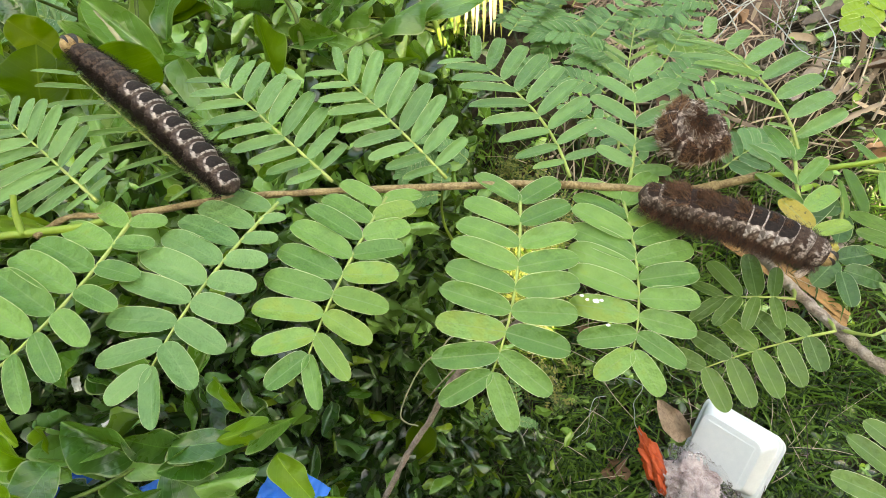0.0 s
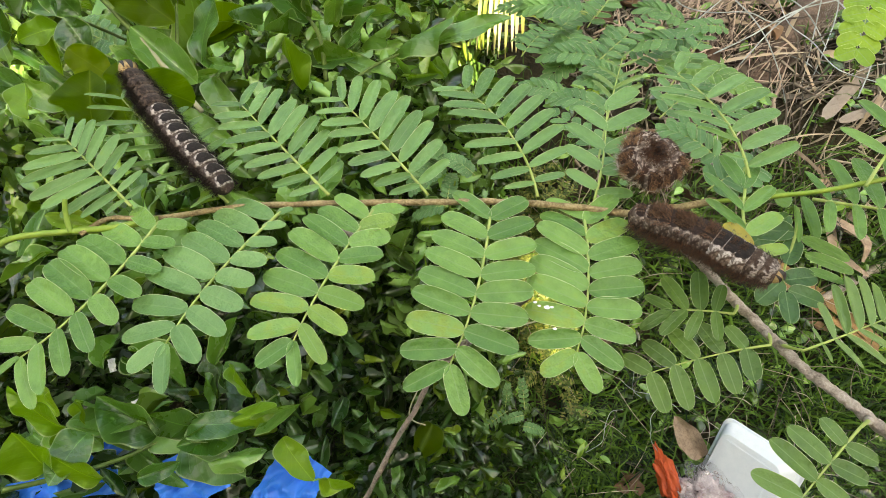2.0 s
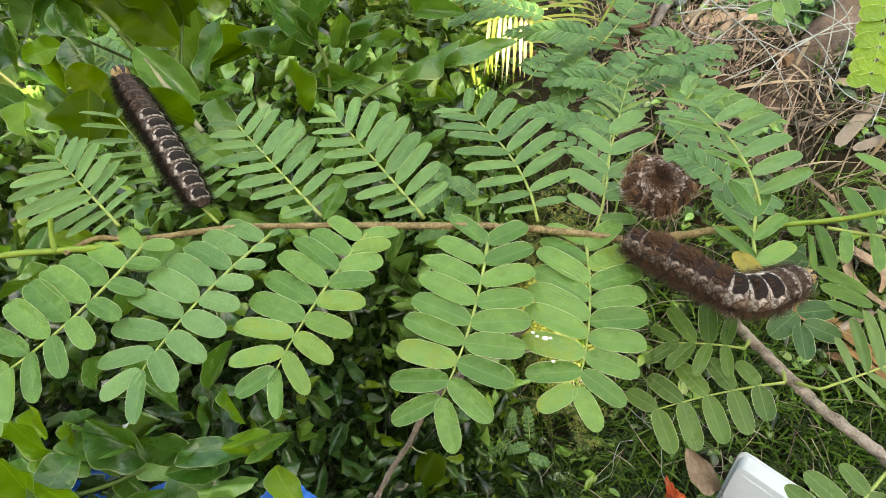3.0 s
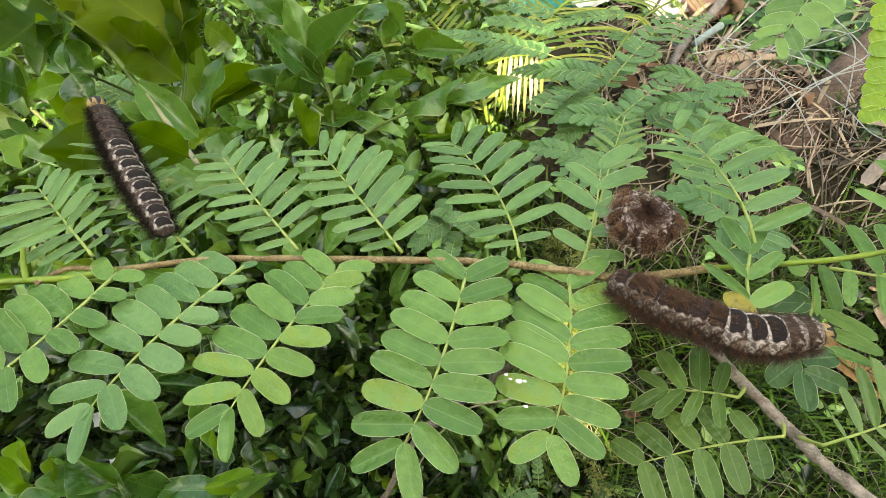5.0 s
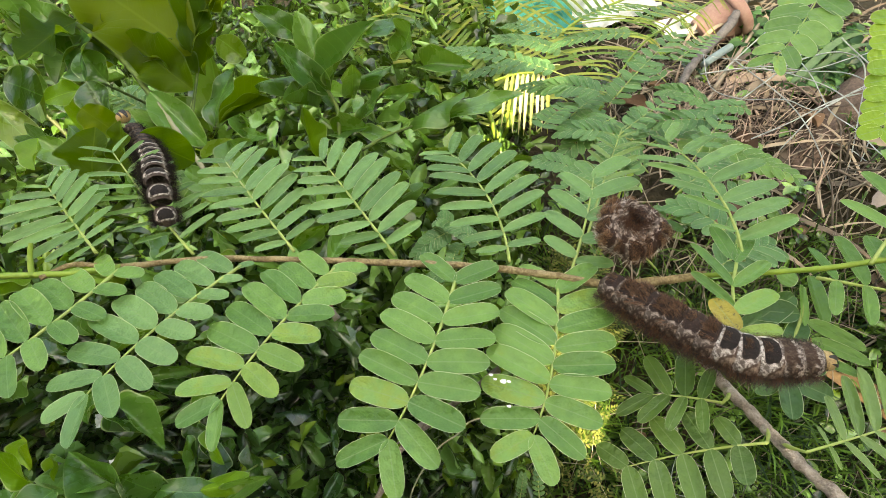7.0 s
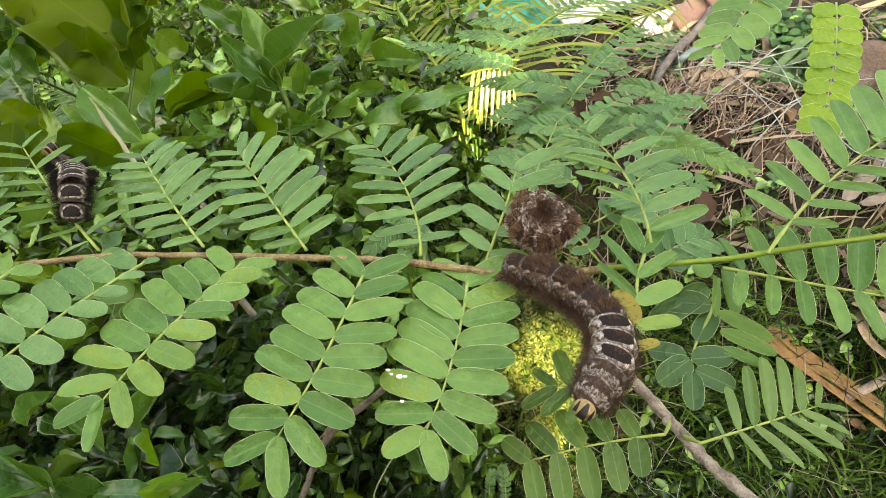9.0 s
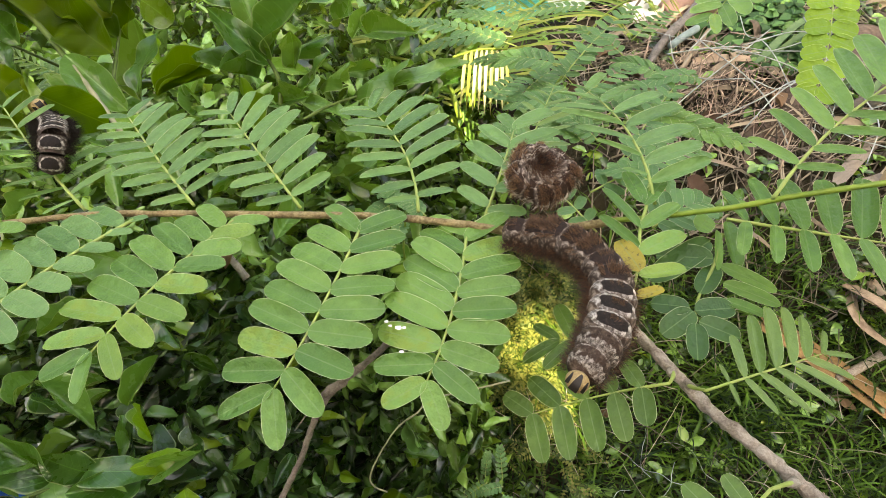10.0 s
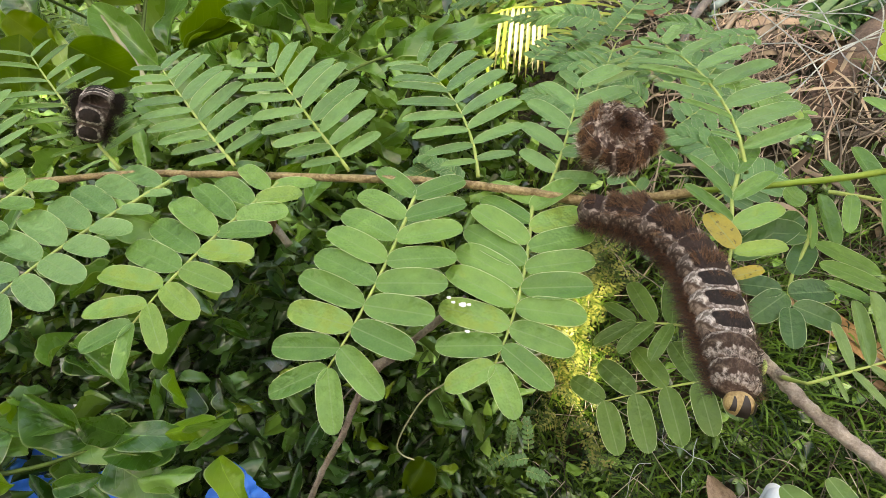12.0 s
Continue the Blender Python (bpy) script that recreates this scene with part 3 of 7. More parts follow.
LEAF["BB"] = ((-0.0977, 0.1366, 1.3260), (-0.1264, 0.1561, 1.3380), (-0.1634, 0.1884, 1.3450),
              (9, 0.1, [0.0098, 0.052, -0.0404], [-86.3, 87.2, -77.6, 38.9]),
              (9, 0.15, [0.0181, 0.0266, -0.0283], [76.0, 57.7, -61.3, -23.3]), (0.11, 0.17))
LEAF["BC"] = ((-0.0487, 0.1456, 1.3230), (-0.0723, 0.1652, 1.3320), (-0.1055, 0.1988, 1.3330),
              (9, 0.1, [0.0125, 0.0421, -0.0366], [-68.2, -10.4, 46.8, -13.7]),
              (9, 0.12, [0.0118, 0.0641, -0.054], [89.8, -61.8, 25.7, -2.8]), (0.24, 0.24))
LEAF["BD"] = ((0.0017, 0.1499, 1.3200), (-0.0197, 0.1697, 1.3320), (-0.0490, 0.2028, 1.3340),
              (9, 0.1, [0.014, 0.0346, -0.0311], [-67.7, -36.7, 118.9, -68.5]),
              (9, 0.12, [0.014, 0.0773, -0.0701], [102.8, -155.0, 236.6, -156.5]), (0.24, 0.24))
LEAF["BE"] = ((0.0576, 0.1519, 1.3190), (0.0517, 0.1888, 1.3260), (0.0176, 0.2342, 1.3170),
              (9, 0.1, [0.0096, 0.0675, -0.0556], [-83.4, -115.1, 442.5, -286.2]),
              (9, 0.12, [0.0069, 0.0982, -0.078], [101.3, -183.0, 304.0, -183.7]), (0.24, 0.24))
LEAF["BF"] = ((0.0876, 0.1551, 1.3120), (0.0943, 0.1772, 1.3200), (0.0999, 0.2191, 1.3160),
              (5, 0.15, [0.0138, 0.043, -0.0356], [-77.8, 76.9, -123.5, 93.2]),
              (5, 0.1, [0.0143, 0.0452, -0.0271], [84.2, -88.5, 87.6, -49.8]), (0.34, 0.34))
LEAF["RA"] = ((0.2003, 0.1449, 1.3420), (0.2259, 0.1808, 1.3520), (0.2635, 0.2057, 1.3600),
              (7, 0.22, [0.018, 0.0178, 0.0102], [-116.5, 205.8, -233.1, 98.7]),
              (7, 0.2, [0.0108, 0.0348, -0.0279], [91.6, -269.3, 611.7, -430.3]), (0.25, 0.25))
LEAF["RB"] = ((0.1942, 0.1564, 1.3180), (0.2325, 0.1497, 1.3180), (0.2659, 0.1446, 1.3180),
              (7, 0.1, [0.0131, 0.0847, -0.0632], [-121.2, 68.6, 4.1, -19.2]),
              (7, 0.1, [0.0165, 0.0262, -0.0255], [98.9, -6.8, -48.6, 12.6]), (0.25, 0.3))
LEAF["LA"] = ((0.1633, 0.0846, 1.3000), (0.1392, 0.0824, 1.2920), (0.1125, 0.0739, 1.2855),
              (5, 0.2, [0.007, 0.0364, -0.0287], [54.2, 134.4, -246.4, 110.7]),
              (5, 0.2, [0.0097, 0.0315, -0.022], [-66.2, -121.4, 215.7, -113.1]), (0.4, 0.4))
LEAF["LB"] = ((0.1471, 0.0965, 1.3060), (0.1359, 0.1003, 1.3020), (0.1227, 0.1013, 1.2980),
              (4, 0.3, [-0.0015, 0.0787, -0.0629], [88.0, 105.9, -245.8, 87.3]),
              (4, 0.3, [0.0118, 0.0124, -0.0065], [-147.3, 187.0, -77.5, 5.8]), (0.35, 0.35))
LEAF["LD"] = ((0.1752, 0.0813, 1.3030), (0.1955, 0.0888, 1.3060), (0.2232, 0.1022, 1.3000),
              (7, 0.2, [-0.0173, 0.1509, -0.1199], [-117.2, 256.7, -374.9, 196.9]),
              (7, 0.2, [-0.0054, 0.085, -0.066], [168.5, -451.3, 650.3, -344.8]), (0.2, 0.2))
LEAF["LE"] = ((0.1909, 0.0494, 1.2980), (0.1749, 0.0347, 1.2960), (0.1614, 0.0216, 1.2940),
              (4, 0.25, [0.003, 0.0464, -0.03], [151.2, -299.6, 516.8, -297.7]),
              (4, 0.25, [0.0099, 0.0155, -0.0145], [-75.8, -212.6, 371.8, -163.2]), (0.42, 0.42))
LEAF["BG"] = ((0.1633, 0.1596, 1.3220), (0.1588, 0.1891, 1.3400), (0.1381, 0.2353, 1.3300),
              (7, 0.2, [-0.0105, 0.1328, -0.106], [-96.5, 263.6, -512.3, 331.7]),
              (7, 0.15, [0.0274, 0.0265, -0.0247], [73.4, 1.7, 51.3, -80.0]), (0.14, 0.23))
LEAF["BI"] = ((0.1002, 0.2046, 1.2800), (0.1092, 0.2453, 1.2850), (0.1259, 0.3028, 1.2900),
              (7, 0.45, [-0.0146, 0.1225, -0.1017], [-453.0, 1689.9, -2285.5, 988.5]),
              (7, 0.45, [0.001, 0.0966, -0.0889], [537.9, -2079.2, 2873.4, -1307.4]), (0.16, 0.16))
LEAF["RC"] = ((0.3010, 0.4870, 1.3310), (0.2740, 0.4300, 1.3050), (0.2483, 0.3998, 1.2932),
              (8, 0.05, [0.0270, 0.0080, -0.0140], [72.0, -12.0, -8.0, -14.0]),
              (8, 0.05, [0.0270, 0.0080, -0.0140], [-72.0, 12.0, 8.0, 14.0]), (0.72, 0.72))
LEAF["RD"] = ((0.3580, 0.4761, 1.2954), (0.3522, 0.4177, 1.2717), (0.3348, 0.3740, 1.2479),
              (10, 0.06, [0.0182, 0.0068, -0.0076], [80.0, -4.0, -14.0, -10.0]),
              (10, 0.06, [0.0182, 0.0068, -0.0076], [-80.0, 4.0, 14.0, 10.0]), (0.78, 0.78))
COMB_LEAF = ((0.2499, 0.5586, 1.0985), (0.3110, 0.5279, 1.1058), (0.3610, 0.4905, 1.1008),
             (12, 0.06, [0.0270, 0.0100, -0.0210], [64.0, -10.0, -8.0, -12.0]),
             (12, 0.06, [0.0270, 0.0100, -0.0210], [-64.0, 10.0, 8.0, 12.0]), (0.85, 0.85))
MAIN_STEM = [(-0.1535, 0.1065, 1.3380), (-0.1466, 0.1184, 1.3344), (-0.1260, 0.1220, 1.3307), (-0.0926, 0.1328, 1.3271), (-0.0500, 0.1398, 1.3235), (-0.0112, 0.1439, 1.3209), (0.0337, 0.1474, 1.3191), (0.0577, 0.1485, 1.3173), (0.0857, 0.1474, 1.3155), (0.1040, 0.1469, 1.3139), (0.1296, 0.1520, 1.3135), (0.1487, 0.1576, 1.3130)]
GREEN_STEM = [(0.1441, 0.1543, 1.3160), (0.1622, 0.1533, 1.3205), (0.1782, 0.1529, 1.3250), (0.1940, 0.1531, 1.3290), (0.2174, 0.1570, 1.3330), (0.2521, 0.1648, 1.3345), (0.3295, 0.1837, 1.3360)]
GREEN_STEM_LOW = [(-0.1912, 0.0912, 1.3400), (-0.1829, 0.1025, 1.3390), (-0.1570, 0.1082, 1.3380), (-0.1423, 0.1129, 1.3350), (-0.1247, 0.1205, 1.3320)]
GREEN_UP = [(-0.1580, 0.1069, 1.3380), (-0.1604, 0.1135, 1.3430), (-0.1603, 0.1189, 1.3480)]
THICK = [(0.1121, 0.1525, 1.3070), (0.1353, 0.1321, 1.3021), (0.1517, 0.1119, 1.2973), (0.1619, 0.1028, 1.2926), (0.1735, 0.0910, 1.2885), (0.1849, 0.0798, 1.2844), (0.2002, 0.0685, 1.2812), (0.2137, 0.0565, 1.2786), (0.2309, 0.0420, 1.2760)]
TWIG_STUB = [(-0.0457, 0.1422, 1.3000), (-0.0375, 0.1369, 1.2925), (-0.0311, 0.1325, 1.2850)]
DEAD_STICK = [(0.056, 0.113, 1.284), (0.0464, 0.1083, 1.2751), (0.0334, 0.102, 1.2628), (0.0168, 0.0919, 1.2509), (0.0034, 0.0851, 1.2271), (-0.0072, 0.0724, 1.2019), (-0.0197, 0.0602, 1.1787), (-0.0303, 0.0467, 1.1557), (-0.0621, 0.0063, 1.0868)]
TENDRIL = [(0.1158, 0.2992, 0.8564), (0.0647, 0.2857, 0.8468), (0.0133, 0.271, 0.8412), (-0.0039, 0.2543, 0.8328), (-0.028, 0.235, 0.8256), (-0.0474, 0.2025, 0.8142), (-0.0562, 0.1764, 0.8044), (-0.0489, 0.1671, 0.7967), (-0.0333, 0.1646, 0.7895)]
STEM_A = [(-0.352, 0.375, 1.362), (-0.313, 0.355, 1.345), (-0.284, 0.341, 1.336), (-0.253, 0.324, 1.324), (-0.222, 0.299, 1.306), (-0.195, 0.276, 1.290), (-0.172, 0.255, 1.276)]
STEM_B = [(-0.217, 0.413, 1.340), (-0.215, 0.374, 1.320), (-0.208, 0.344, 1.306), (-0.203, 0.308, 1.288), (-0.194, 0.279, 1.274)]
STEM_C = [(-0.375, 0.318, 1.317), (-0.341, 0.328, 1.316), (-0.316, 0.333, 1.311), (-0.280, 0.328, 1.297), (-0.251, 0.324, 1.284)]
STEM_D = [(-0.125, 0.389, 1.195), (-0.134, 0.427, 1.216), (-0.154, 0.455, 1.231), (-0.166, 0.485, 1.246)]
STEM_E = [(-0.096, 0.376, 1.205), (-0.080, 0.402, 1.202), (-0.059, 0.427, 1.197), (-0.031, 0.453, 1.191)]
FAR_STICK = [(0.478, 1.392, 0.630), (0.520, 1.501, 0.649), (0.591, 1.618, 0.669), (0.674, 1.734, 0.685), (0.750, 1.880, 0.729)]
crawl(0.0, (0.0890, 0.1366, 1.3240), (0.1077, 0.1280, 1.3260), (0.1262, 0.1185, 1.3280), (0.1477, 0.1026, 1.3300))
crawl(0.5, (0.1009, 0.1369, 1.3240), (0.1221, 0.1293, 1.3260), (0.1361, 0.1166, 1.3280), (0.1424, 0.1005, 1.3300))
crawl(1.0, (0.1066, 0.1374, 1.3240), (0.1302, 0.1287, 1.3260), (0.1444, 0.1147, 1.3280), (0.1439, 0.0980, 1.3300))
crawl(1.5, (0.1027, 0.1362, 1.3240), (0.1230, 0.1283, 1.3260), (0.1382, 0.1144, 1.3280), (0.1520, 0.0990, 1.3300))
crawl(2.0, (0.1046, 0.1377, 1.3240), (0.1277, 0.1270, 1.3260), (0.1460, 0.1118, 1.3280), (0.1559, 0.1039, 1.3300))
crawl(2.5, (0.1032, 0.1404, 1.3240), (0.1239, 0.1292, 1.3260), (0.1433, 0.1147, 1.3280), (0.1625, 0.1130, 1.3300))
crawl(3.0, (0.1002, 0.1394, 1.3240), (0.1220, 0.1238, 1.3260), (0.1418, 0.1110, 1.3280), (0.1677, 0.1197, 1.3300))
crawl(3.7, (0.0990, 0.1414, 1.3240), (0.1210, 0.1265, 1.3260), (0.1437, 0.1154, 1.3280), (0.1683, 0.1226, 1.3300))
crawl(5.3, (0.1018, 0.1367, 1.3240), (0.1237, 0.1226, 1.3260), (0.1461, 0.1124, 1.3280), (0.1765, 0.1135, 1.3300))
crawl(5.5, (0.1045, 0.1381, 1.3240), (0.1230, 0.1259, 1.3260), (0.1429, 0.1116, 1.3280), (0.1784, 0.1175, 1.3300))
crawl(6.0, (0.1045, 0.1408, 1.3240), (0.1264, 0.1242, 1.3260), (0.1505, 0.1121, 1.3280), (0.1777, 0.1126, 1.3300))
crawl(6.5, (0.1049, 0.1364, 1.3240), (0.1264, 0.1240, 1.3260), (0.1488, 0.1091, 1.3280), (0.1760, 0.1029, 1.3300))
crawl(6.7, (0.1017, 0.1374, 1.3240), (0.1254, 0.1212, 1.3260), (0.1495, 0.1070, 1.3280), (0.1775, 0.1074, 1.3300))
crawl(8.3, (0.1059, 0.1389, 1.3240), (0.1307, 0.1237, 1.3260), (0.1501, 0.1050, 1.3280), (0.1589, 0.0809, 1.3300))
crawl(8.5, (0.1049, 0.1380, 1.3240), (0.1303, 0.1253, 1.3260), (0.1478, 0.1039, 1.3280), (0.1463, 0.0790, 1.3300))
crawl(8.8, (0.1052, 0.1369, 1.3240), (0.1299, 0.1222, 1.3260), (0.1468, 0.1020, 1.3280), (0.1362, 0.0791, 1.3300))
crawl(9.0, (0.1002, 0.1470, 1.3220), (0.1210, 0.1360, 1.3260), (0.1362, 0.1214, 1.3280), (0.1392, 0.1000, 1.3320), (0.1271, 0.0750, 1.3360))
crawl(9.3, (0.0974, 0.1464, 1.3220), (0.1195, 0.1350, 1.3260), (0.1368, 0.1174, 1.3280), (0.1348, 0.0957, 1.3320), (0.1171, 0.0828, 1.3360))
crawl(9.5, (0.1038, 0.1393, 1.3220), (0.1250, 0.1282, 1.3260), (0.1400, 0.1097, 1.3280), (0.1364, 0.0921, 1.3320), (0.1127, 0.0828, 1.3360))
crawl(10.0, (0.1003, 0.1395, 1.3220), (0.1226, 0.1315, 1.3260), (0.1376, 0.1129, 1.3280), (0.1346, 0.0875, 1.3320), (0.1226, 0.0642, 1.3360))
crawl(10.5, (0.1026, 0.1283, 1.3220), (0.1240, 0.1246, 1.3260), (0.1345, 0.1064, 1.3280), (0.1328, 0.0812, 1.3320), (0.1267, 0.0592, 1.3360))
crawl(11.0, (0.1014, 0.1346, 1.3220), (0.1240, 0.1242, 1.3260), (0.1362, 0.1046, 1.3280), (0.1374, 0.0764, 1.3320), (0.1384, 0.0586, 1.3360))
crawl(11.5, (0.1017, 0.1377, 1.3220), (0.1251, 0.1283, 1.3260), (0.1383, 0.1098, 1.3280), (0.1408, 0.0811, 1.3320), (0.1399, 0.0580, 1.3360))
crawl(12.0, (0.1018, 0.1348, 1.3220), (0.1212, 0.1281, 1.3260), (0.1351, 0.1114, 1.3280), (0.1386, 0.0844, 1.3320), (0.1377, 0.0574, 1.3360))
climb(0.0, (-0.0852, 0.1303, 1.3380), (-0.1183, 0.1598, 1.3500), (-0.1579, 0.1899, 1.3600))
climb(0.5, (-0.0928, 0.1327, 1.3380), (-0.1259, 0.1627, 1.3500), (-0.1575, 0.1900, 1.3600))
climb(1.0, (-0.0923, 0.1328, 1.3380), (-0.1225, 0.1609, 1.3500), (-0.1552, 0.1893, 1.3600))
climb(1.5, (-0.0950, 0.1370, 1.3380), (-0.1268, 0.1631, 1.3500), (-0.1554, 0.1906, 1.3600))
climb(2.0, (-0.0942, 0.1361, 1.3380), (-0.1235, 0.1612, 1.3500), (-0.1543, 0.1946, 1.3600))
climb(2.5, (-0.0978, 0.1381, 1.3380), (-0.1268, 0.1653, 1.3500), (-0.1594, 0.1991, 1.3600))
climb(3.0, (-0.1028, 0.1396, 1.3380), (-0.1285, 0.1691, 1.3500), (-0.1610, 0.2054, 1.3600))
climb(3.7, (-0.1042, 0.1419, 1.3380), (-0.1310, 0.1708, 1.3500), (-0.1577, 0.2024, 1.3600))
climb(5.3, (-0.1089, 0.1401, 1.3380), (-0.1359, 0.1692, 1.3500), (-0.1709, 0.2078, 1.3600))
climb(5.5, (-0.1074, 0.1421, 1.3380), (-0.1327, 0.1703, 1.3500), (-0.1651, 0.2072, 1.3600))
climb(6.0, (-0.1101, 0.1439, 1.3380), (-0.1343, 0.1698, 1.3500), (-0.1636, 0.2082, 1.3600))
climb(6.5, (-0.1081, 0.1450, 1.3380), (-0.1314, 0.1720, 1.3500), (-0.1539, 0.2012, 1.3600))
climb(6.7, (-0.1097, 0.1446, 1.3380), (-0.1179, 0.1592, 1.3470), (-0.1297, 0.1748, 1.3460), (-0.1509, 0.1977, 1.3360), (-0.1904, 0.2362, 1.3220), (-0.2050, 0.2490, 1.3280))
climb(8.3, (-0.1110, 0.1455, 1.3380), (-0.1143, 0.1564, 1.3470), (-0.1205, 0.1655, 1.3460), (-0.1357, 0.1828, 1.3360), (-0.1661, 0.2066, 1.3220), (-0.1757, 0.2103, 1.3280))
climb(9.0, (-0.1101, 0.1461, 1.3380), (-0.1109, 0.1559, 1.3470), (-0.1172, 0.1649, 1.3460), (-0.1353, 0.1811, 1.3360), (-0.1698, 0.2058, 1.3220), (-0.1743, 0.2092, 1.3280))
climb(9.5, (-0.1108, 0.1460, 1.3380), (-0.1095, 0.1547, 1.3470), (-0.1152, 0.1634, 1.3460), (-0.1337, 0.1802, 1.3360), (-0.1680, 0.2064, 1.3220), (-0.1728, 0.2111, 1.3280))
climb(10.0, (-0.1154, 0.1501, 1.3380), (-0.1144, 0.1589, 1.3470), (-0.1203, 0.1677, 1.3460), (-0.1396, 0.1860, 1.3360), (-0.1723, 0.2125, 1.3220), (-0.1747, 0.2149, 1.3280))
climb(10.5, (-0.1113, 0.1473, 1.3380), (-0.1090, 0.1546, 1.3470), (-0.1139, 0.1622, 1.3460), (-0.1328, 0.1805, 1.3360), (-0.1605, 0.2009, 1.3220), (-0.1665, 0.2069, 1.3120))
climb(11.0, (-0.1099, 0.1467, 1.3380), (-0.1077, 0.1539, 1.3470), (-0.1118, 0.1615, 1.3460), (-0.1301, 0.1798, 1.3360), (-0.1566, 0.1998, 1.3220), (-0.1626, 0.2058, 1.3120))
climb(11.5, (-0.1113, 0.1468, 1.3380), (-0.1089, 0.1544, 1.3470), (-0.1125, 0.1611, 1.3460), (-0.1297, 0.1780, 1.3360), (-0.1558, 0.1961, 1.3220), (-0.1618, 0.2021, 1.3120))
climb(12.0, (-0.1083, 0.1433, 1.3380), (-0.1045, 0.1499, 1.3470), (-0.1071, 0.1559, 1.3460), (-0.1225, 0.1715, 1.3360), (-0.1465, 0.1869, 1.3220), (-0.1525, 0.1929, 1.3120))
LEAF_SPOTS.append(((-0.2116, 0.3494, 1.3148), (-0.3018, 0.3745, 1.3830), 0.075))
LEAF_SPOTS.append(((-0.208, 0.339, 1.303), (-0.244, 0.340, 1.334), 0.030))
LEAF_SPOTS.append(((-0.203, 0.345, 1.300), (-0.200, 0.366, 1.338), 0.020))
LEAF_SPOTS.append(((-0.304, 0.351, 1.331), (-0.353, 0.344, 1.362), 0.025))
LEAF_SPOTS.append(((-0.275, 0.336, 1.313), (-0.284, 0.332, 1.338), 0.022))
LEAF_SPOTS.append(((-0.307, 0.333, 1.316), (-0.352, 0.332, 1.352), 0.025))
LEAF_SPOTS.append(((-0.343, 0.326, 1.317), (-0.326, 0.286, 1.307), 0.020))
LEAF_SPOTS.append(((-0.284, 0.326, 1.306), (-0.307, 0.293, 1.309), 0.016))
LEAF_SPOTS.append(((-0.273, 0.312, 1.291), (-0.264, 0.265, 1.277), 0.017))
LEAF_SPOTS.append(((-0.296, 0.310, 1.295), (-0.279, 0.277, 1.289), 0.013))
LEAF_SPOTS.append(((-0.308, 0.293, 1.283), (-0.265, 0.265, 1.277), 0.025))
LEAF_SPOTS.append(((-0.239, 0.303, 1.277), (-0.205, 0.264, 1.264), 0.026))
LEAF_SPOTS.append(((-0.247, 0.316, 1.284), (-0.202, 0.286, 1.270), 0.026))
LEAF_SPOTS.append(((-0.340, 0.283, 1.280), (-0.287, 0.259, 1.275), 0.019))
LEAF_SPOTS.append(((-0.369, 0.297, 1.298), (-0.322, 0.261, 1.284), 0.025))
LEAF_SPOTS.append(((-0.285, 0.352, 1.322), (-0.292, 0.360, 1.350), 0.016))
LEAF_SPOTS.append(((-0.341, 0.345, 1.334), (-0.345, 0.352, 1.367), 0.022))
LEAF_SPOTS.append(((-0.208, 0.379, 1.336), (-0.168, 0.385, 1.360), 0.022))
LEAF_SPOTS.append(((-0.226, 0.296, 1.268), (-0.236, 0.254, 1.262), 0.022))
LEAF_SPOTS.append(((-0.215, 0.337, 1.249), (-0.201, 0.372, 1.302), 0.024))
LEAF_SPOTS.append(((-0.203, 0.332, 1.242), (-0.180, 0.290, 1.228), 0.020))
LEAF_SPOTS.append(((-0.222, 0.349, 1.260), (-0.246, 0.335, 1.280), 0.020))
LEAF_SPOTS.append(((-0.193, 0.391, 1.291), (-0.207, 0.385, 1.315), 0.022))
LEAF_SPOTS.append(((-0.237, 0.308, 1.228), (-0.189, 0.281, 1.222), 0.022))
LEAF_SPOTS.append(((-0.147, 0.446, 1.222), (-0.190, 0.442, 1.280), 0.027))
LEAF_SPOTS.append(((-0.153, 0.454, 1.230), (-0.167, 0.466, 1.296), 0.028))
LEAF_SPOTS.append(((-0.144, 0.452, 1.226), (-0.125, 0.469, 1.291), 0.018))
LEAF_SPOTS.append(((-0.123, 0.447, 1.218), (-0.109, 0.442, 1.264), 0.016))
LEAF_SPOTS.append(((-0.111, 0.426, 1.198), (-0.094, 0.424, 1.246), 0.024))
LEAF_SPOTS.append(((-0.096, 0.431, 1.199), (-0.070, 0.427, 1.244), 0.022))
LEAF_SPOTS.append(((-0.110, 0.420, 1.192), (-0.068, 0.395, 1.215), 0.024))
LEAF_SPOTS.append(((-0.062, 0.432, 1.193), (-0.017, 0.441, 1.245), 0.037))
LEAF_SPOTS.append(((-0.026, 0.445, 1.197), (0.043, 0.444, 1.235), 0.022))
LEAF_SPOTS.append(((-0.154, 0.394, 1.179), (-0.163, 0.390, 1.230), 0.029))
LEAF_SPOTS.append(((-0.138, 0.416, 1.194), (-0.098, 0.395, 1.222), 0.022))
LEAF_SPOTS.append(((-0.050, 0.483, 1.234), (-0.018, 0.459, 1.260), 0.022))
LEAF_SPOTS.append(((-0.158, 0.432, 1.212), (-0.175, 0.403, 1.244), 0.019))
LEAF_SPOTS.append(((-0.131, 0.454, 1.226), (-0.088, 0.441, 1.259), 0.020))
LEAF_SPOTS.append(((-0.080, 0.484, 1.241), (-0.050, 0.476, 1.281), 0.023))
LEAF_SPOTS.append(((-0.111, 0.498, 1.259), (-0.072, 0.481, 1.290), 0.023))
LEAF_SPOTS.append(((-0.187, 0.486, 1.264), (-0.197, 0.466, 1.302), 0.025))
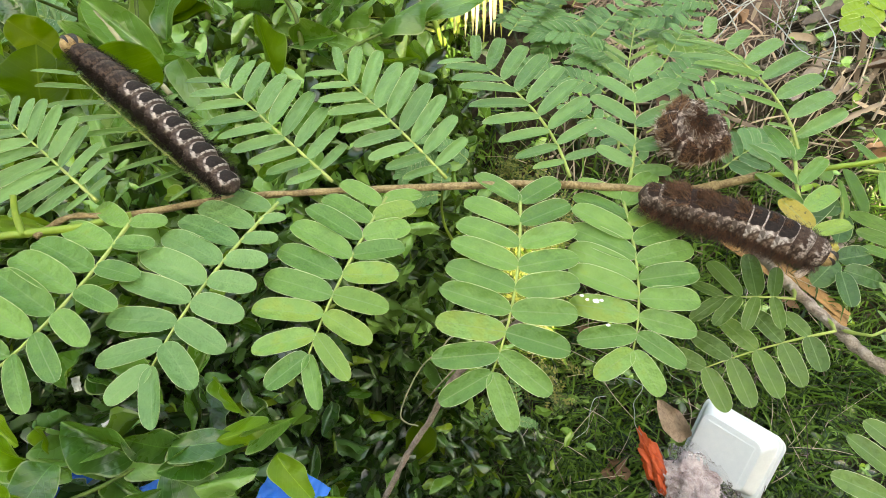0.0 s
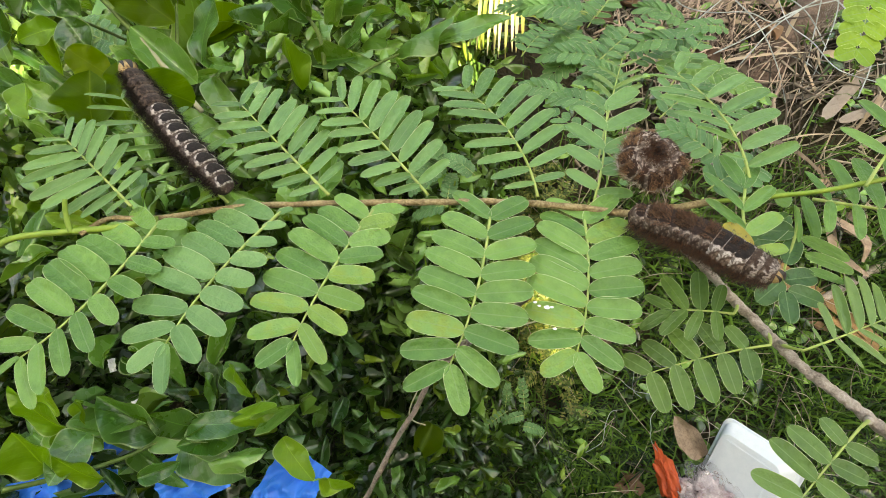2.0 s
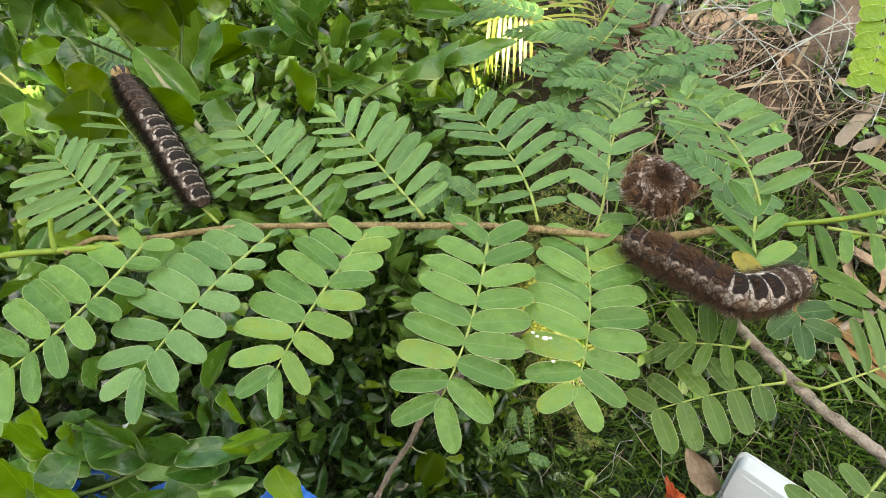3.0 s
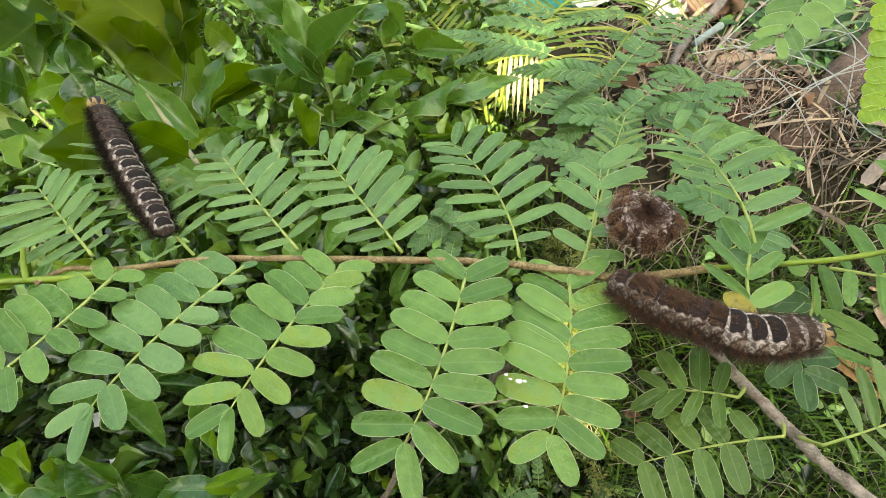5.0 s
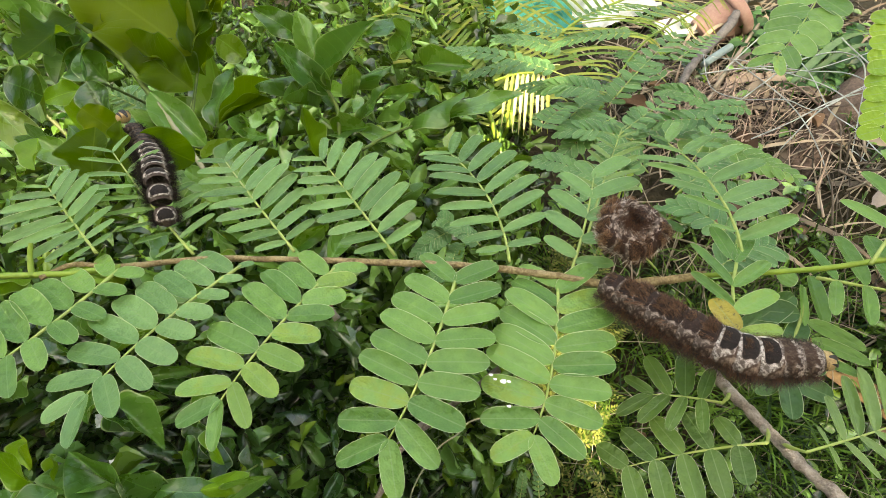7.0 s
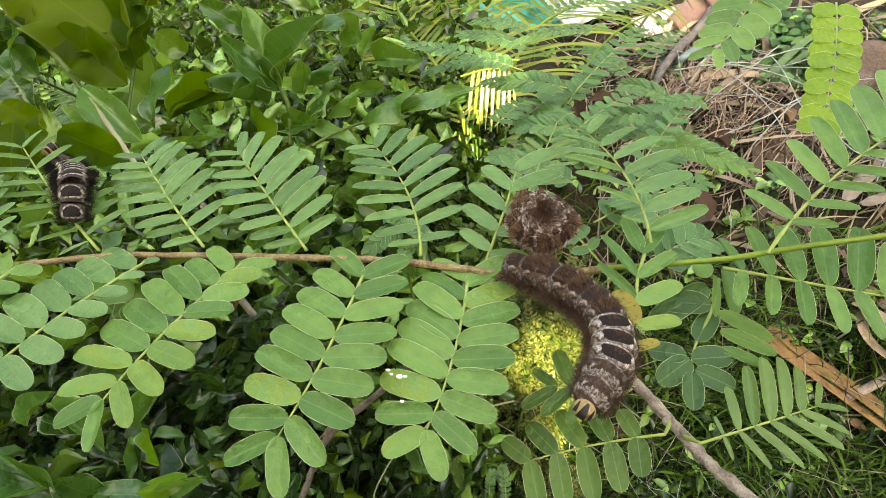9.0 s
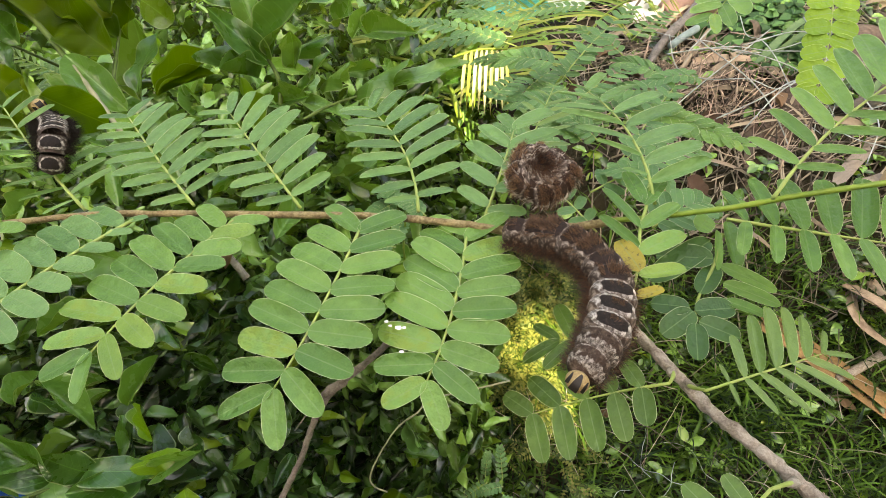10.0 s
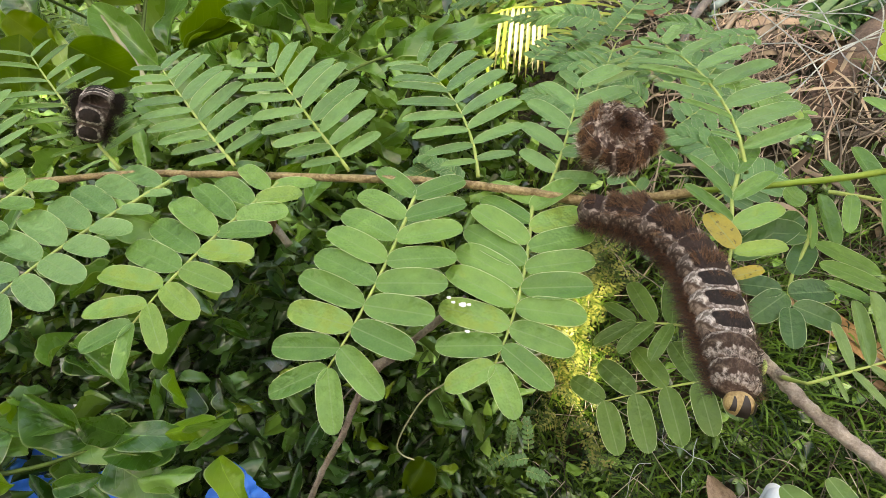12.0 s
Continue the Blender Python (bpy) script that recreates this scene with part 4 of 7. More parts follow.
LEAF_SPOTS.append(((-0.224, 0.440, 1.232), (-0.177, 0.427, 1.265), 0.023))
LEAF_SPOTS.append(((-0.322, 0.095, 1.123), (-0.279, 0.071, 1.132), 0.015))
LEAF_SPOTS.append(((-0.288, 0.088, 1.119), (-0.257, 0.058, 1.124), 0.009))
LEAF_SPOTS.append(((-0.278, 0.085, 1.117), (-0.222, 0.070, 1.131), 0.022))
LEAF_SPOTS.append(((-0.255, 0.078, 1.112), (-0.231, 0.052, 1.120), 0.007))
LEAF_SPOTS.append(((-0.294, 0.054, 1.097), (-0.238, 0.062, 1.126), 0.016))
LEAF_SPOTS.append(((-0.162, 0.118, 1.137), (-0.141, 0.091, 1.144), 0.011))
LEAF_SPOTS.append(((-0.164, 0.079, 1.113), (-0.130, 0.081, 1.138), 0.019))
LEAF_SPOTS.append(((-0.119, 0.071, 1.108), (-0.097, 0.041, 1.113), 0.019))
LEAF_SPOTS.append(((-0.089, 0.046, 1.092), (-0.051, 0.044, 1.115), 0.016))
LEAF_SPOTS.append(((-0.225, 0.072, 1.109), (-0.174, 0.052, 1.120), 0.020))
LEAF_SPOTS.append(((-0.196, 0.076, 1.111), (-0.147, 0.072, 1.132), 0.020))
LEAF_SPOTS.append(((-0.310, 0.072, 1.109), (-0.263, 0.052, 1.120), 0.020))
LEAF_SPOTS.append(((-0.237, 0.055, 1.098), (-0.201, 0.036, 1.110), 0.018))
LEAF_SPOTS.append(((-0.188, 0.048, 1.094), (-0.140, 0.056, 1.122), 0.018))
LEAF_SPOTS.append(((-0.136, 0.083, 1.115), (-0.101, 0.088, 1.142), 0.016))
LEAF_SPOTS.append(((-0.326, 0.062, 1.103), (-0.282, 0.043, 1.114), 0.020))
LOOSE_LEAVES.append(([(0.1621, 0.1707, 1.3240), (0.1587, 0.1562, 1.3240), (0.1544, 0.1427, 1.3240), (0.1519, 0.1258, 1.3240), (0.1474, 0.1090, 1.3240)], [
    ((0.1572, 0.1576, 1.3250), (0.1523, 0.1790, 1.3250), 0.0077, "green"),
    ((0.1578, 0.1562, 1.3250), (0.1693, 0.1757, 1.3250), 0.0069, "green"),
    ((0.1541, 0.1425, 1.3250), (0.1409, 0.1673, 1.3250), 0.0051, "green"),
    ((0.1543, 0.1418, 1.3250), (0.1726, 0.1579, 1.3250), 0.0067, "green"),
    ((0.1525, 0.1316, 1.3250), (0.1380, 0.1489, 1.3250), 0.0046, "green"),
    ((0.1522, 0.1286, 1.3250), (0.1728, 0.1425, 1.3250), 0.0084, "green"),
    ((0.1516, 0.1189, 1.3250), (0.1444, 0.1352, 1.3250), 0.0087, "ochre"),
    ((0.1505, 0.1166, 1.3250), (0.1689, 0.1218, 1.3250), 0.0067, "yellow"),
    ((0.1465, 0.1057, 1.3250), (0.1590, 0.1111, 1.3250), 0.0046, "ochre")]))
LOOSE_LEAVES.append(([(0.2016, 0.1670, 1.2970), (0.1936, 0.1470, 1.2970), (0.1844, 0.1305, 1.2970), (0.1802, 0.1192, 1.2970)], [
    ((0.1801, 0.1204, 1.2980), (0.1968, 0.1235, 1.2980), 0.0108, "dark"),
    ((0.1807, 0.1151, 1.2980), (0.1954, 0.1083, 1.2980), 0.0097, "dark"),
    ((0.1791, 0.1141, 1.2980), (0.1768, 0.0968, 1.2980), 0.0087, "dark"),
    ((0.1794, 0.1203, 1.2980), (0.1652, 0.1084, 1.2980), 0.0108, "dark"),
    ((0.1782, 0.1220, 1.2980), (0.1628, 0.1240, 1.2980), 0.0102, "dark"),
    ((0.1840, 0.1299, 1.2980), (0.1946, 0.1474, 1.2980), 0.0097, "dark"),
    ((0.1939, 0.1504, 1.2980), (0.1684, 0.1507, 1.2980), 0.0123, "dark"),
    ((0.2053, 0.1745, 1.2980), (0.2035, 0.1454, 1.2980), 0.0077, "green"),
    ((0.1994, 0.1683, 1.2980), (0.1950, 0.1443, 1.2980), 0.0038, "green"),
    ((0.1963, 0.1465, 1.2980), (0.2177, 0.1344, 1.2980), 0.0072, "green"),
    ((0.1951, 0.1364, 1.2980), (0.2172, 0.1270, 1.2980), 0.0067, "green"),
    ((0.1939, 0.1269, 1.2980), (0.2107, 0.1211, 1.2980), 0.0061, "green"),
    ((0.1944, 0.1612, 1.2980), (0.1634, 0.1359, 1.2980), 0.0118, "dark"),
    ((0.1906, 0.1677, 1.2980), (0.1975, 0.1775, 1.2980), 0.0102, "green")]))
FAR_STEM = [(0.162, 0.663, 1.067), (0.199, 0.759, 1.076), (0.250, 0.856, 1.082), (0.327, 0.947, 1.078), (0.420, 1.051, 1.082)]
FAR_LEAVES = [((0.102, 0.572, 1.174), (-0.041, 0.612, 1.184), 14, 0.020),
              ((0.096, 0.619, 1.162), (-0.020, 0.609, 1.150), 12, 0.018),
              ((0.159, 0.601, 1.134), (0.055, 0.627, 1.124), 12, 0.022),
              ((0.205, 0.725, 1.151), (0.095, 0.735, 1.129), 11, 0.020),
              ((0.170, 0.599, 1.131), (0.256, 0.729, 1.145), 9, 0.026),
              ((0.202, 0.769, 1.150), (0.305, 0.852, 1.134), 9, 0.022),
              ((0.163, 0.605, 1.110), (0.201, 0.660, 1.124), 7, 0.022),
              ((0.163, 0.507, 1.133), (0.243, 0.592, 1.137), 9, 0.020),
              ((0.114, 0.501, 1.111), (0.139, 0.578, 1.119), 8, 0.022),
              ((0.218, 0.432, 1.124), (0.297, 0.557, 1.149), 9, 0.020),
              ((0.116, 0.807, 1.133), (0.237, 0.893, 1.116), 11, 0.020),
              ((0.072, 0.499, 1.144), (0.113, 0.574, 1.133), 8, 0.020),
              ((0.317, 0.555, 1.143), (0.265, 0.547, 1.147), 7, 0.018),
              ((0.165, 0.301, 1.196), (0.254, 0.354, 1.197), 9, 0.022),
              ((0.199, 0.243, 1.219), (0.233, 0.260, 1.227), 6, 0.022),
              ((0.172, 0.278, 1.174), (0.100, 0.362, 1.180), 9, 0.018),
              ((0.226, 0.290, 1.200), (0.187, 0.318, 1.206), 7, 0.020),
              ((0.118, 0.607, 1.094), (0.182, 0.682, 1.093), 9, 0.024),
              ((0.269, 0.756, 1.059), (0.204, 0.818, 1.072), 9, 0.024),
              ((0.217, 0.560, 1.087), (0.286, 0.606, 1.087), 9, 0.022),
              ((0.154, 0.578, 1.089), (0.080, 0.619, 1.085), 9, 0.022),
              ((0.112, 0.836, 1.092), (0.016, 0.886, 1.087), 10, 0.022),
              ((0.290, 0.827, 1.049), (0.368, 0.923, 1.049), 8, 0.024),
              ((0.155, 0.385, 1.163), (0.107, 0.406, 1.164), 8, 0.020),
              ((0.175, 0.440, 1.139), (0.140, 0.456, 1.147), 7, 0.018),
              ((0.166, 0.550, 1.133), (0.112, 0.495, 1.123), 9, 0.024),
              ((0.154, 0.587, 1.140), (0.081, 0.603, 1.140), 9, 0.030),
              ((0.183, 0.514, 1.126), (0.104, 0.511, 1.138), 10, 0.024),
              ((0.307, 0.564, 1.118), (0.206, 0.550, 1.125), 11, 0.024),
              ((0.308, 0.650, 1.085), (0.246, 0.659, 1.104), 9, 0.026),
              ((0.127, 0.433, 1.134), (0.079, 0.440, 1.149), 8, 0.020),
              ((0.193, 0.446, 1.134), (0.149, 0.464, 1.156), 9, 0.022),
              ((0.209, 0.393, 1.152), (0.263, 0.441, 1.156), 9, 0.020),
              ((0.114, 0.776, 1.094), (0.008, 0.779, 1.116), 12, 0.024),
              ((0.158, 0.629, 1.030), (0.153, 0.724, 1.044), 9, 0.028),
              ((0.208, 0.624, 1.016), (0.227, 0.703, 1.039), 9, 0.026),
              ((-0.309, 0.364, 1.237), (-0.358, 0.378, 1.232), 9, 0.020),
              ((-0.313, 0.383, 1.227), (-0.361, 0.415, 1.238), 9, 0.020)]
SEEDLING_LEAVES = [((-0.002, 0.292, 1.126), (-0.034, 0.294, 1.106), 8, 0.012),
                   ((-0.002, 0.296, 1.129), (0.001, 0.330, 1.127), 8, 0.010),
                   ((0.024, 0.319, 1.141), (-0.004, 0.330, 1.152), 9, 0.012),
                   ((-0.006, 0.334, 1.142), (-0.037, 0.313, 1.130), 8, 0.016),
                   ((-0.006, 0.338, 1.146), (-0.018, 0.341, 1.150), 7, 0.014),
                   ((0.115, 0.211, 0.699), (0.084, 0.201, 0.695), 7, 0.010),
                   ((0.114, 0.218, 0.704), (0.108, 0.254, 0.729), 7, 0.010),
                   ((0.111, 0.196, 0.689), (0.142, 0.191, 0.683), 7, 0.010),
                   ((0.092, 0.232, 0.639), (0.055, 0.207, 0.624), 7, 0.010),
                   ((0.088, 0.238, 0.645), (0.090, 0.265, 0.668), 7, 0.010)]
SEEDLING_STEM = [(0.014, 0.308, 1.014), (0.001, 0.309, 1.057), (-0.001, 0.312, 1.099), (0.005, 0.313, 1.139)]
PALM_SUN = [(0.001, 0.760, 1.054), (0.028, 0.776, 1.055), (0.055, 0.789, 1.053), (0.092, 0.799, 1.047)]
PALM_STRIPS = [((0.022, 0.775, 1.057), (0.017, 0.704, 0.998)),
               ((0.031, 0.776, 1.057), (0.023, 0.737, 0.972)),
               ((0.039, 0.778, 1.057), (0.035, 0.719, 0.981)),
               ((0.047, 0.779, 1.056), (0.046, 0.702, 0.991)),
               ((0.055, 0.780, 1.056), (0.054, 0.734, 0.965)),
               ((0.064, 0.781, 1.056), (0.065, 0.716, 0.974)),
               ((0.072, 0.782, 1.055), (0.075, 0.711, 0.994)),
               ((0.080, 0.783, 1.055), (0.084, 0.744, 0.968)),
               ((0.088, 0.785, 1.055), (0.094, 0.726, 0.977))]
WHITE_SPOTS = [((0.0539, 0.0908, 1.3205), 0.0009), ((0.0557, 0.0891, 1.3205), 0.0008), ((0.0592, 0.0885, 1.3205), 0.0013), ((0.0612, 0.0887, 1.3205), 0.0009), ((0.0620, 0.0784, 1.3205), 0.0009)]
PALM_A = [(0.003, 0.817, 0.897), (-0.042, 0.944, 0.916), (-0.117, 1.068, 0.937), (-0.186, 1.181, 0.947), (-0.235, 1.314, 0.971)]
PALM_B = [(0.054, 0.901, 0.893), (0.084, 1.090, 0.900), (0.149, 1.280, 0.900), (0.287, 1.466, 0.882), (0.464, 1.652, 0.857)]
PALM_C = [(0.024, 0.837, 0.910), (0.029, 1.038, 0.915), (-0.001, 1.223, 0.913), (-0.072, 1.394, 0.908), (-0.186, 1.556, 0.903)]
STRAW_STICKS = [((0.589, 1.433, 0.644), (0.926, 2.085, 0.603), 0.006), ((0.537, 1.332, 0.634), (0.877, 1.979, 0.589), 0.005), ((0.488, 1.368, 0.608), (0.735, 1.573, 0.601), 0.004)]
STRINGS = [[(0.498, 1.312, 0.757), (0.632, 1.350, 0.754), (0.769, 1.360, 0.725), (0.896, 1.340, 0.673), (0.999, 1.258, 0.572)],
           [(0.640, 1.203, 0.636), (0.745, 1.261, 0.652), (0.865, 1.333, 0.677), (1.000, 1.385, 0.681)],
           [(0.701, 1.359, 0.758), (0.848, 1.414, 0.768), (0.928, 1.404, 0.735), (0.926, 1.306, 0.644), (0.909, 1.194, 0.543), (0.878, 1.079, 0.443)],
           [(0.583, 1.352, 0.776), (0.741, 1.292, 0.683), (0.826, 1.220, 0.594), (0.885, 1.121, 0.487), (0.927, 1.040, 0.400)],
           [(0.494, 1.182, 0.647), (0.595, 1.273, 0.692), (0.711, 1.368, 0.736), (0.787, 1.434, 0.765)],
           [(0.715, 1.192, 0.612), (0.817, 1.294, 0.666), (0.937, 1.367, 0.691), (1.047, 1.404, 0.688)],
           [(0.857, 1.438, 0.795), (0.974, 1.374, 0.704), (0.960, 1.267, 0.601), (0.916, 1.165, 0.509)],
           [(0.556, 1.326, 0.758), (0.649, 1.417, 0.805), (0.731, 1.485, 0.833), (0.885, 1.529, 0.828)]]
PALE_STICK = [(0.939, 0.671, 0.250), (1.011, 0.710, 0.263), (1.112, 0.768, 0.288), (1.255, 0.831, 0.312)]
HUSK = [(0.750, 0.788, 0.336), (0.825, 0.748, 0.304), (0.904, 0.712, 0.276), (0.992, 0.657, 0.240), (1.114, 0.582, 0.188)]
NET_POSE = pose(0.109, 1.959, 0.663, 40, 4, 15)
SHEET_POSE = pose(0.321, 1.911, 0.718, 35, -6, 30)
FOAM_POSE = pose(0.685, 0.2485, 0.1655, 47.4, -24.2, -48.3)
BROWN_LEAF = ((0.591, 0.274, 0.197), (0.522, 0.344, 0.241))
BAG_AT = (0.614, 0.176, 0.112)
ORANGE_AT = (0.533, 0.230, 0.111)
BLUE_SHEETS = [((-0.300, 0.046, 1.068), (5, 10, 10), 0.060), ((-0.205, 0.044, 1.066), (10, 0, 30), 0.055), ((-0.122, 0.040, 1.060), (0, -8, 60), 0.060), ((-0.345, 0.015, 1.020), (8, 5, 20), 0.080)]
PAPER = [((-0.252, 0.097, 1.092), (10, 20, 40), 0.018), ((-0.296, 0.128, 1.089), (0, -20, 110), 0.012)]

branch = thing("leafy_branch", "woody branch with green pinnate leaves on both sides", "branch")
part("stem", tube_mesh("stem", M_BARK, MAIN_STEM, 0.0012, 0.0021, sides=10, knobs=0.3, grain=260), branch, "thin brown stem with pale flecks")
part("green_shoot", tube_mesh("green_shoot", M_STEM_GREEN, GREEN_STEM, 0.0012, 0.0013, sides=8, knobs=0.12, grain=200), branch, "smooth green shoot")
part("green_shoot", tube_mesh("green_shoot", M_STEM_GREEN, GREEN_STEM_LOW, 0.0014, 0.0018, sides=8, knobs=0.12, grain=200), branch, "smooth yellowish green shoot")
part("green_shoot", tube_mesh("green_shoot", M_STEM_GREEN, GREEN_UP, 0.0014, 0.0010, sides=8, knobs=0.12, grain=200), branch, "smooth yellowish green shoot")
part("limb", tube_mesh("limb", M_BARK_PALE, THICK, 0.0020, 0.0029, sides=16, steps=20, knobs=0.42, grain=330), branch, "pale grey-brown woody limb with knobs")
part("stub", tube_mesh("stub", M_BARK_PALE, TWIG_STUB, 0.0016, 0.0022, sides=8, knobs=0.3, grain=200), branch, "broken twig stub")
for i, (key, material, yellow) in enumerate((
        ("FA", M_LEAFLET, ()), ("FB", M_LEAFLET_BLUE, ()), ("FC", M_LEAFLET, ((1, 1), (1, 5), (1, 6), (1, 7))), ("FD", M_LEAFLET, ()),
        ("FE", M_LEAFLET, ()), ("BA", M_LEAFLET_GREY, ()), ("BB", M_LEAFLET_GREY, ()), ("BC", M_LEAFLET_GREY, ()), ("BD", M_LEAFLET_GREY, ()), ("BE", M_LEAFLET_GREY, ()),
        ("BF", M_LEAFLET_GREY, ()), ("BG", M_LEAFLET_GREY, ()), ("BI", M_LEAFLET_PALE, ()), ("RA", M_LEAFLET, ()), ("RB", M_LEAFLET, ()),
        ("LA", M_LEAFLET_OLIVE, ()), ("LB", M_LEAFLET_OLIVE, ()), ("LD", M_LEAFLET_PALE, ()), ("LE", M_LEAFLET_OLIVE, ()),
        ("RC", M_LEAFLET, ()), ("RD", M_LEAFLET_LIME, ()))):
    compound_leaf(branch, LEAF[key], material, 0.0006 if key[0] == "L" else 0.0008, seed=i, yellow=yellow, loose=0.35 if key == "RD" else 1.0)


part("dry_leaflet", mesh_of("leaflet", *blade_sheet(8, 4, oblong, lambda u, v: 0.5 * abs(v) * oblong(u) - 0.5 * u * u), M_DRY_TAN), branch, "shrivelled tan leaflet",
     basis((-0.026, 0.1255, 1.317), (0.25, -0.8, 0.1), (0.4, -0.2, 0.9), 0.009, 0.0045, 0.009))


KINDS = {"dark": M_LEAFLET_DARK, "green": M_LEAFLET, "yellow": M_LEAFLET_YELLOW, "ochre": M_LEAFLET_OCHRE}
for stalk_points, spots in LOOSE_LEAVES:
    rng = random.Random(len(spots))
    stalk = part("leaf", tube_mesh("leaf_stalk", M_RACHIS, stalk_points, 0.0009, 0.0006, sides=6), branch)
    for b, t, w, kind in spots:
        d = Vector(t) - Vector(b)
        n = Vector((rng.uniform(-0.2, 0.2), rng.uniform(-0.4, 0.05), 1.0))
        part("leaflet", rng.choice(LEAFLETS[KINDS[kind].name]), stalk, "spotted yellowing leaflet" if kind == "yellow" else "", basis(b, d, n, d.length, w, d.length))

LIMB_LINE = smooth_line(THICK, 10)
DOWN = Vector((0.0, 0.55, -0.83))
for key in ("LA", "LB", "LD", "LE"):
    foot = Vector(LEAF[key][0])
    end = foot + (foot - Vector(LEAF[key][1])).normalized() * 0.003
    node = min(LIMB_LINE, key=lambda p: ((p - end) - DOWN * (p - end).dot(DOWN)).length)
    if key == "LE":
        node = min(LIMB_LINE, key=lambda p: (p - Vector((0.2105, 0.0595, 1.279))).length)
    part("petiole", tube_mesh("petiole", M_RACHIS, [foot, foot.lerp(node, 0.5) + (end - foot) * 0.3, node], 0.0006, 0.0011, sides=7, knobs=0.2, grain=300), branch)
    part("knob", tube_mesh("knob", M_BARK_PALE, [node, node.lerp(foot, 0.25), node.lerp(foot, 0.42)], 0.0024, 0.0008, sides=9, steps=4, knobs=0.5, grain=420), branch)

spotted = [c for c in branch.children if c.name.startswith("leaf")][-1]
for at, r in WHITE_SPOTS:
    bm = bmesh.new()
    bmesh.ops.create_icosphere(bm, subdivisions=2, radius=r)
    for v in bm.verts:
        v.co = Vector((v.co.x * (1 + 0.5 * noise.noise(v.co * 900)), v.co.y * (0.7 + 0.6 * noise.noise(v.co * 700)), v.co.z * 0.15))
    me = bpy.data.meshes.new("white_spot")
    bm.to_mesh(me)
    bm.free()
    me.materials.append(M_BOARD)
    part("white_spot", me, spotted, "small flat white spot on a leaflet", Matrix.Translation(at))

# ---- caterpillars, in rigid segments ----


def segment_mesh(material, name, ends=(False, False)):
    """One body ring; ends: whether its tail or head side closes in a dome."""
    verts, faces, rings, sides = [], [], 9, 20
    for i in range(rings):
        u = i / (rings - 1) * 2 - 1
        r = RAD * (1.0 - 0.22 * abs(u) ** 2.2)
        x = u * SEG * 0.62
        if (ends[0] and u < 0) or (ends[1] and u > 0):
            r = RAD * math.sqrt(max(0.004, 1 - abs(u) ** 2.4))
            x = u * SEG * 0.75
        for k in range(sides):
            w = 2 * math.pi * k / sides
            bumpy = 1 + (0.07 * math.exp(-((abs(math.sin(w)) - 0.8) / 0.25) ** 2) + 0.03 * math.sin(5 * w + 2 * u)) * (1 - u * u)
            verts.append((x, r * math.sin(w) * 1.03 * bumpy, r * math.cos(w) * 0.92))
    for i in range(rings - 1):
        for k in range(sides):
            a, b = i * sides + k, i * sides + (k + 1) % sides
            faces.append((a, b, b + sides, a + sides))
    faces.append(tuple(range(sides)))
    faces.append(tuple((rings - 1) * sides + k for k in reversed(range(sides))))
    return mesh_of(name, verts, faces, material)


def hair_mesh(material, name, count, from_deg, to_deg, short, long, seed, flat=0.35, span=0.55, comb=0.0, fine=1.0):
    """Loose curved hairs round a ring; comb: how far they lie back towards the tail, in locks."""
    rng = random.Random(seed)
    verts, faces = [], []
    for i in range(count):
        if comb:
            lock = rng.randrange(14)
            w = radians(from_deg + (to_deg - from_deg) * ((lock * 5) % 14 + rng.gauss(0.5, 0.45)) / 14) * (1 if lock % 2 else -1)
            swing = 0.7 * math.sin(lock * 2.1)
        else:
            w = radians(rng.uniform(from_deg, to_deg)) * rng.choice((-1, 1))
            swing = 0.0
        x = rng.uniform(-span, span) * SEG
        root = Vector((x, RAD * math.sin(w) * 0.98, RAD * math.cos(w) * 0.86))
        out = Vector((0, math.sin(w), math.cos(w) * (1 - flat)))
        d = out * (1 - 0.55 * comb) + Vector((rng.uniform(-0.55, 0.35) - 0.9 * comb, swing * comb, 0)) + Vector((rng.gauss(0, 0.2), rng.gauss(0, 0.2), rng.gauss(0, 0.2))) * (1 - 0.5 * comb)
        d.normalize()
        length = rng.uniform(short, long) * (0.55 + 0.45 * rng.random())
        bend = Vector((rng.uniform(-0.35, 0.15), rng.gauss(0, 0.12), rng.uniform(-0.4, 0.05))) * length
        if comb:
            bend = Vector((rng.uniform(-0.3, 0.0), swing * 0.3, -0.25 * comb)) * length
        wide = d.cross(Vector((rng.gauss(0, 1), rng.gauss(0, 1), rng.gauss(0, 1)))).normalized() * rng.uniform(0.00003, 0.00007) * fine
        mid, tip = root + d * length * 0.55 + bend * 0.25, root + d * length + bend
        k = len(verts)
        verts += [root - wide, root + wide, mid + wide * 0.7, mid - wide * 0.7, tip]
        faces += [(k, k + 1, k + 2, k + 3), (k + 3, k + 2, k + 4)]
    return mesh_of(name, verts, faces, material, False)


def head_mesh():
    bm = bmesh.new()
    bmesh.ops.create_uvsphere(bm, u_segments=18, v_segments=12, radius=1.0)
    for v in bm.verts:
        x, y, z = v.co
        crease = 0.10 * math.exp(-(y / 0.16) ** 2) * max(0.0, x)
        v.co = (0.0048 * (x - crease), 0.0056 * y, 0.0052 * z)
    me = bpy.data.meshes.new("head")
    bm.to_mesh(me)
    bm.free()
    me.materials.append(M_HEAD)
    me.shade_smooth()
    return me


